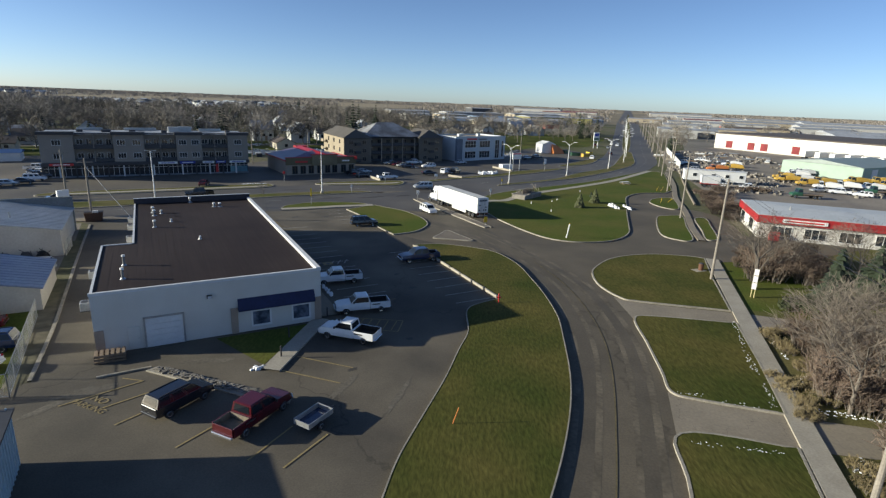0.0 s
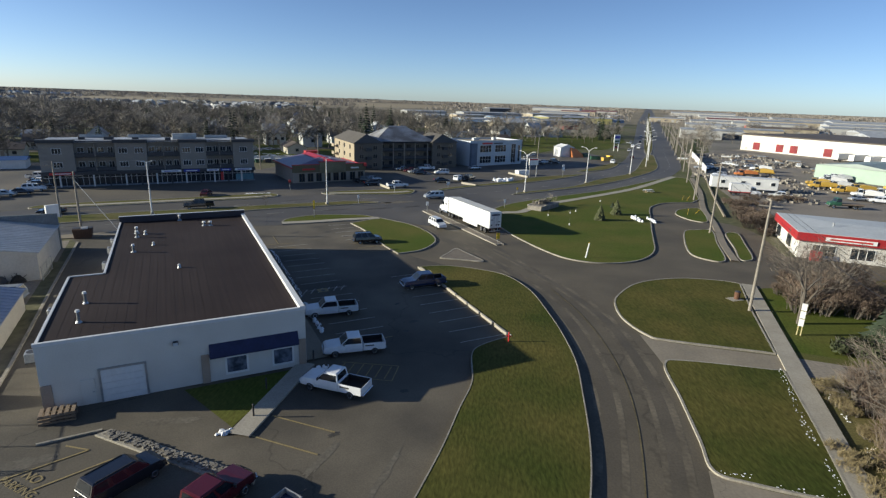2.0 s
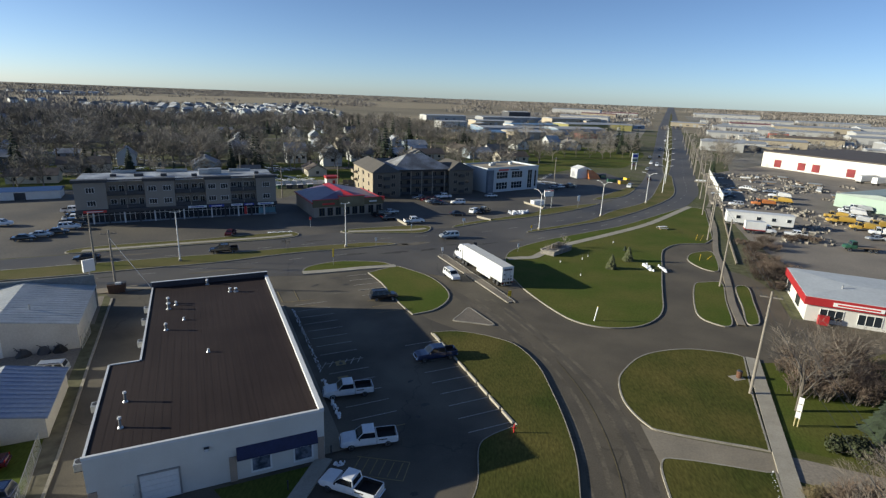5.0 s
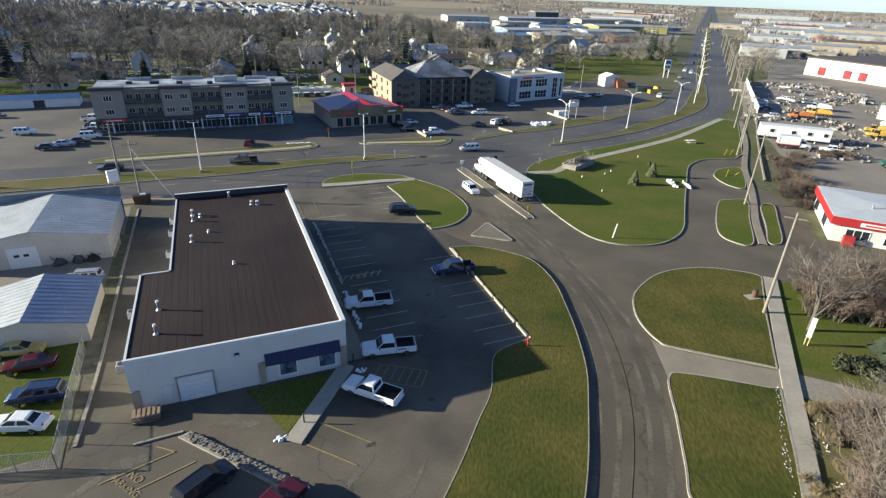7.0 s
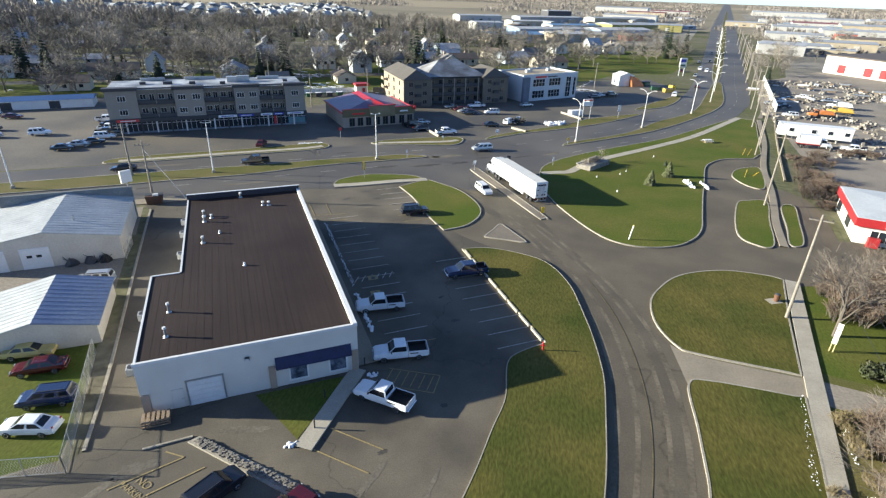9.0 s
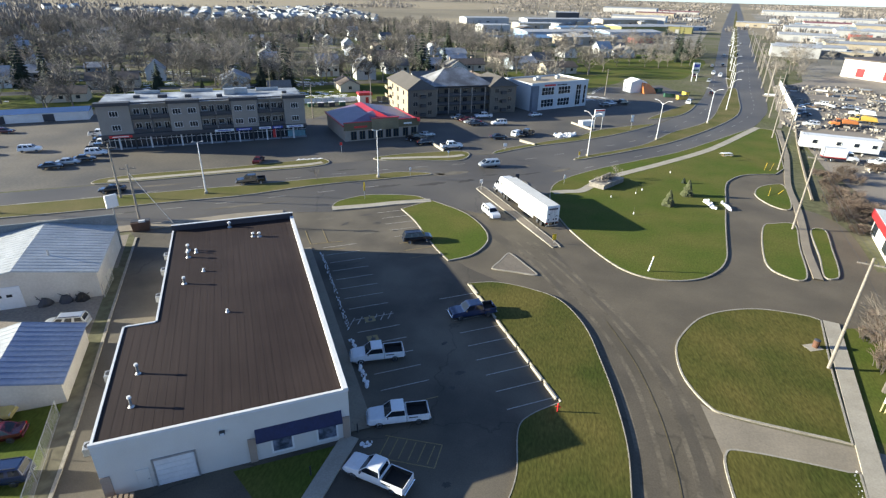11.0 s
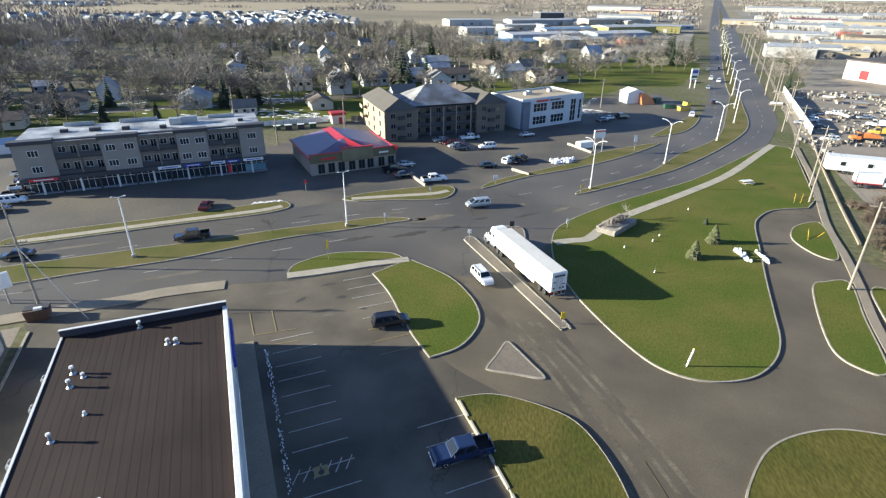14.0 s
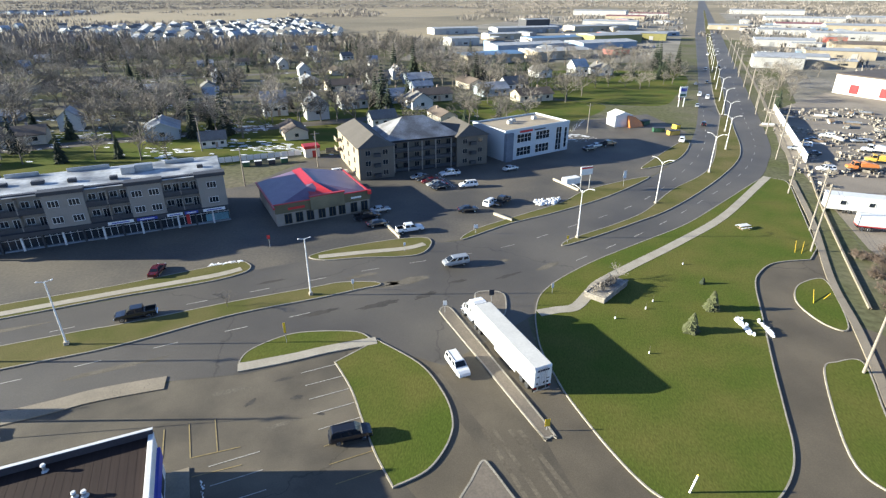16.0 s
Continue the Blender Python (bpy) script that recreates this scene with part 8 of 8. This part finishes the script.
# old snow lying in the shade of the yards
flakes = Geo()
for i in range(900):
    if i < 420:
        bx, by, sp = rng.choice(((-147, 226, 14), (-164, 251, 14), (-87, 244, 12), (-98, 206, 9), (-78, 218, 10), (-65, 214, 8), (-33, 240, 9), (29, 241, 6), (-170, 205, 12)))
        x, y = bx + rng.gauss(0, sp * 0.7), by + rng.gauss(0, sp * 0.4)
    else:
        x, y = on_grid(-97, 131, rng.uniform(-330, 150), rng.uniform(60, 430))
        if x > 44 + (y - 193) * 0.39 - 40:
            continue
    r = rng.uniform(0.2, 0.95)
    ring = [(x + math.cos(a_ * 0.785) * r * rng.uniform(0.5, 1.6) * 1.5, y + math.sin(a_ * 0.785) * r * rng.uniform(0.4, 1.0)) for a_ in range(8)]
    flakes.prism(ring, 0.0, 0.07)
tagged(part("yard_snow", flakes, SNOW), "scattered thin patches of old snow in the yards", "snow", kind="stuff")
# service lane behind the red-roofed shop
ki = thing("kiosk", "small red-roofed kiosk with a red door behind the shop", "kiosk", pose(-53.5, 207.6, 0, 0, 0, GRID))
part("wall", Geo().box(0, 0, 0, 4.4, 3.6, 2.7), H_WHITE, ki)
part("roof", Geo().box(0, 0, 2.7, 4.9, 4.1, 0.9), RED, ki, "red flat roof band", bevel=0.05)
part("door", Geo().box(0.5, -1.84, 0, 1.1, 0.1, 2.1), RED, ki)
for n_, (a_, b_) in enumerate((((-84, 194.5), (-57, 208.5)), ((-50, 211), (-24, 224)))):
    fe = thing("board_fence", "pale board fence at the back of the forecourts", "fence", group="fences behind the forecourts")
    a_, b_ = Vector(a_), Vector(b_)
    for k in range(15):
        p_, q_ = a_.lerp(b_, k / 15), a_.lerp(b_, (k + 1) / 15 - 0.004)
        part("panel", Geo().box((p_.x + q_.x) / 2, (p_.y + q_.y) / 2, 0.05, (q_ - p_).length, 0.06, 1.6, math.degrees(math.atan2(q_.y - p_.y, q_.x - p_.x))), (WHITE, POLEWOOD)[n_], fe)
for x, y, m_ in ((-66, 196.5, DARKTRIM), (-62.6, 198.2, DARKTRIM), (-59.4, 200, GREENPAINT), (-69, 195, GREENPAINT)):
    sk = thing("refuse_bin", "steel refuse bin in the lane behind the shop", "refuse bin", pose(x, y, 0.03, 0, 0, GRID), "refuse bins in the lane")
    part("tub", Geo().slab([(-0.9, 0), (0.9, 0), (1.05, 1.3), (-1.05, 1.3)], -0.7, 0.7), m_, sk, bevel=0.03)
    part("lid", Geo().box(0, 0, 1.3, 2.15, 1.5, 0.08), WHITE, sk)

# ---- far bare woods: countless, one mesh ----
rs = np.random.RandomState(5)
wv, wf = [], []


def clump(x, y, high, wide, n):
    """Slender crossing blades: crowns of bare trees far away."""
    for j in range(n):
        a = rs.uniform(0, 6.283)
        px, py = x + rs.normal() * wide * 0.34, y + rs.normal() * wide * 0.34
        h = high * rs.uniform(0.45, 1.0)
        w = rs.uniform(0.35, 0.8) * (1 + (abs(x) + abs(y)) / 3500)
        c, s = math.cos(a) * w, math.sin(a) * w
        lx, ly = rs.uniform(-.35, .35, 2) * high
        k = len(wv)
        wv.extend([(px, py, 0), (px + c + lx * 0.4, py + s + ly * 0.4, h * 0.5), (px + lx, py + ly, h), (px - c + lx * 0.6, py - s + ly * 0.6, h * 0.62)])
        wf.append((k, k + 1, k + 2, k + 3))


def woods_ok(x, y):
    edge = 112 + (y - 286) * 0.333
    if abs(x - edge) < 45 + y * 0.01:
        return False
    if inside(x, y, QUARTER) or (-200 < x < -60 and 640 < y < 1400):
        return False
    if -60 <= x < 900 and y < 1000:
        return False
    if -900 < x < -60 and 1000 < y < 1900 and noise.noise(Vector((x * 0.004, y * 0.004, 3))) < 0.22:
        return False
    return noise.noise(Vector((x * 0.0016, y * 0.0045, 0))) > -0.12


n = 0
while n < 6500:
    r = 560 + 3900 * rs.random_sample() ** 1.4
    a = rs.uniform(-1.05, 0.95)
    x, y = math.sin(a) * r, math.cos(a) * r
    n += 1
    if woods_ok(x, y):
        big_ = 1 + r / 2200
        clump(x, y, rs.uniform(6, 10), 18 * big_, 20)
for i in range(700):
    x, y = rs.uniform(-1000, -380), rs.uniform(180, 640)
    clump(x, y, rs.uniform(9, 14), 10, 34)
for i in range(260):
    x, y = rs.uniform(220, 900), rs.uniform(250, 1000)
    clump(x, y, rs.uniform(4, 8), 8, 18)
me = bpy.data.meshes.new("far_woods")
me.from_pydata(wv, [], wf)
me.materials.append(TWIG_FAR)
tagged(new("far_woods", me), "distant belts of bare grey-brown woodland", "woods", kind="stuff")

# ---- trees and thickets beside the sidewalk ----
NEARTWIG = surf("near_bare_twigs", (0.185, 0.155, 0.128), 0.3, 3.0, 0.4, 0.95, bump=0.0, each=0.2)
bt = bare_tree("bare_tree", "old bare tree with crooked limbs beside the sidewalk", 205, 15.0, 0.016, (5, 5, 5, 4), 0.018, NEARTWIG)
place(bt, 41.5, 66.2, 40, 0.0)
near_trees = [bare_tree("bare_tree", "bare leaning tree in the thicket beside the path", 210 + i, h, 0.015, (5, 5, 4, 4), 0.0125, NEARTWIG) for i, h in enumerate((13.5, 11.0, 15.0))]
for i, (x, y, s) in enumerate(((32.4, 36.6, 1.0), (34.0, 41.5, 0.75), (36.6, 45, 0.85), (38.5, 47.4, 0.8), (41, 48.4, 0.9), (35.6, 38.6, 0.8), (39.5, 41, 1.0), (44, 37, 1.05), (49, 45, 1.0), (42, 31, 1.1), (53, 38, 1.1), (58, 48, 1.0), (64, 56, 1.0), (47, 71, 0.85), (52, 75, 0.8), (58, 70, 0.9), (66, 66, 0.9), (36, 29, 0.9), (61, 40, 1.0), (70, 50, 1.0), (57, 60, 0.8), (63, 78, 0.7))):
    k = i % 3
    t = near_trees[k] if i < 3 else copy_thing(near_trees[k], pose(0, 0, 0))
    t.matrix_basis = pose(x, y, 0, 0, 0, 67 * i) @ Matrix.Diagonal((s, s, s, 1))
    tagged(t, group="bare trees along the path")
brown = surf("red_brown_twigs", (0.15, 0.108, 0.082), 0.3, 3, 0.4, 0.95, bump=0, each=0.25)
shrubs = [bare_shrub("bare_shrub", "dense bare brown shrub in the thicket", 230 + i, h, w, 46, 0.028, brown) for i, (h, w) in enumerate(((3.2, 2.2), (2.4, 1.8), (4.0, 2.4)))]
tan_grass = surf("dead_grass_stems", (0.24, 0.19, 0.10), 0.3, 3, 0.4, 0.95, bump=0, each=0.2)
tuft = bare_shrub("dead_grass_tuft", "tuft of tall dead yellow grass", 240, 1.0, 1.0, 40, 0.014, tan_grass, "grass tuft")
rng = random.Random(31)
k = 0
for x0, x1, y0, y1, n in ((42, 56, 68, 79, 30), (31.5, 52, 36, 50, 120), (27.5, 40, 22, 31, 22), (62, 74, 108, 128, 14), (56, 72, 58, 70, 10), (84, 94, 152, 158, 6), (66, 78, 128, 150, 10)):
    for i in range(n):
        x, y = rng.uniform(x0, x1), rng.uniform(y0, y1)
        if x < 20.4 + (y - 14) * 0.3384 + 3.7 or 30.5 < y < 36.6 or (y > 49 and y < 57):
            continue
        t = shrubs[k] if k < 3 else copy_thing(shrubs[k % 3], pose(0, 0, 0))
        s = rng.uniform(0.7, 1.15)
        t.matrix_basis = pose(x, y, 0, 0, 0, rng.uniform(0, 360)) @ Matrix.Diagonal((s, s, s * (0.6 if x > 60 else 1), 1))
        tagged(t, group="thicket shrubs")
        k += 1
for i in range(34):
    y = rng.uniform(24, 52)
    x = 20.4 + (y - 14) * 0.3384 + rng.uniform(1.5, 3.4)
    y += 5 if 30 < y < 37 else 0
    t = tuft if i == 0 else copy_thing(tuft, pose(0, 0, 0))
    t.matrix_basis = pose(x, y, 0, 0, 0, rng.uniform(0, 360)) @ Matrix.Diagonal((1, 1, rng.uniform(0.5, 1), 1))
    tagged(t, group="dead grass tufts")
jun = leafy_shrub("juniper_bush", "low spreading dark green juniper bush", 250, 2.1, 2.0, surf("juniper_green", (0.05, 0.062, 0.025), 0.4, 4, 0.6, 0.9, bump=0, each=0.2), 700)
place(jun, 41.6, 58.4, 0, 0.02)
place(copy_thing(jun, pose(0, 0, 0)), 43.6, 57.8, 80, 0.02)
lf = leafy_shrub("olive_bush", "tall olive-green leafy bush by the track", 252, 3.6, 1.9, LEAF, 900)
for i, (x, y) in enumerate(((45, 50.6), (47.5, 48.4), (43.5, 47))):
    place(lf if i == 0 else copy_thing(lf, pose(0, 0, 0)), x, y, i * 70, 0.0)
for i, (x, y, h) in enumerate(((48.6, 61.6, 7.5), (57, 66, 7.0))):
    place(conifer("conifer", "broad dark green spruce in the garden", 260 + i, h, 2.9), x, y, 0, 0.0)
ob = thing("garden_obelisk", "white lattice garden obelisk among the trees", "ornament", pose(52.6, 55.5, 0, 0, 0, 20))
for a in range(4):
    c, s = math.cos(a * 1.5708 + 0.785), math.sin(a * 1.5708 + 0.785)
    part("leg", Geo().tube((c * 0.7, s * 0.7, 0), (c * 0.05, s * 0.05, 3.4), 0.06, 0.03, 5), WHITE, ob)
for z in (0.5, 1.1, 1.7, 2.3):
    r = 1.0 * (1 - z / 3.6)
    part("band", Geo().box(0, 0, z, r, r, 0.08), WHITE, ob)
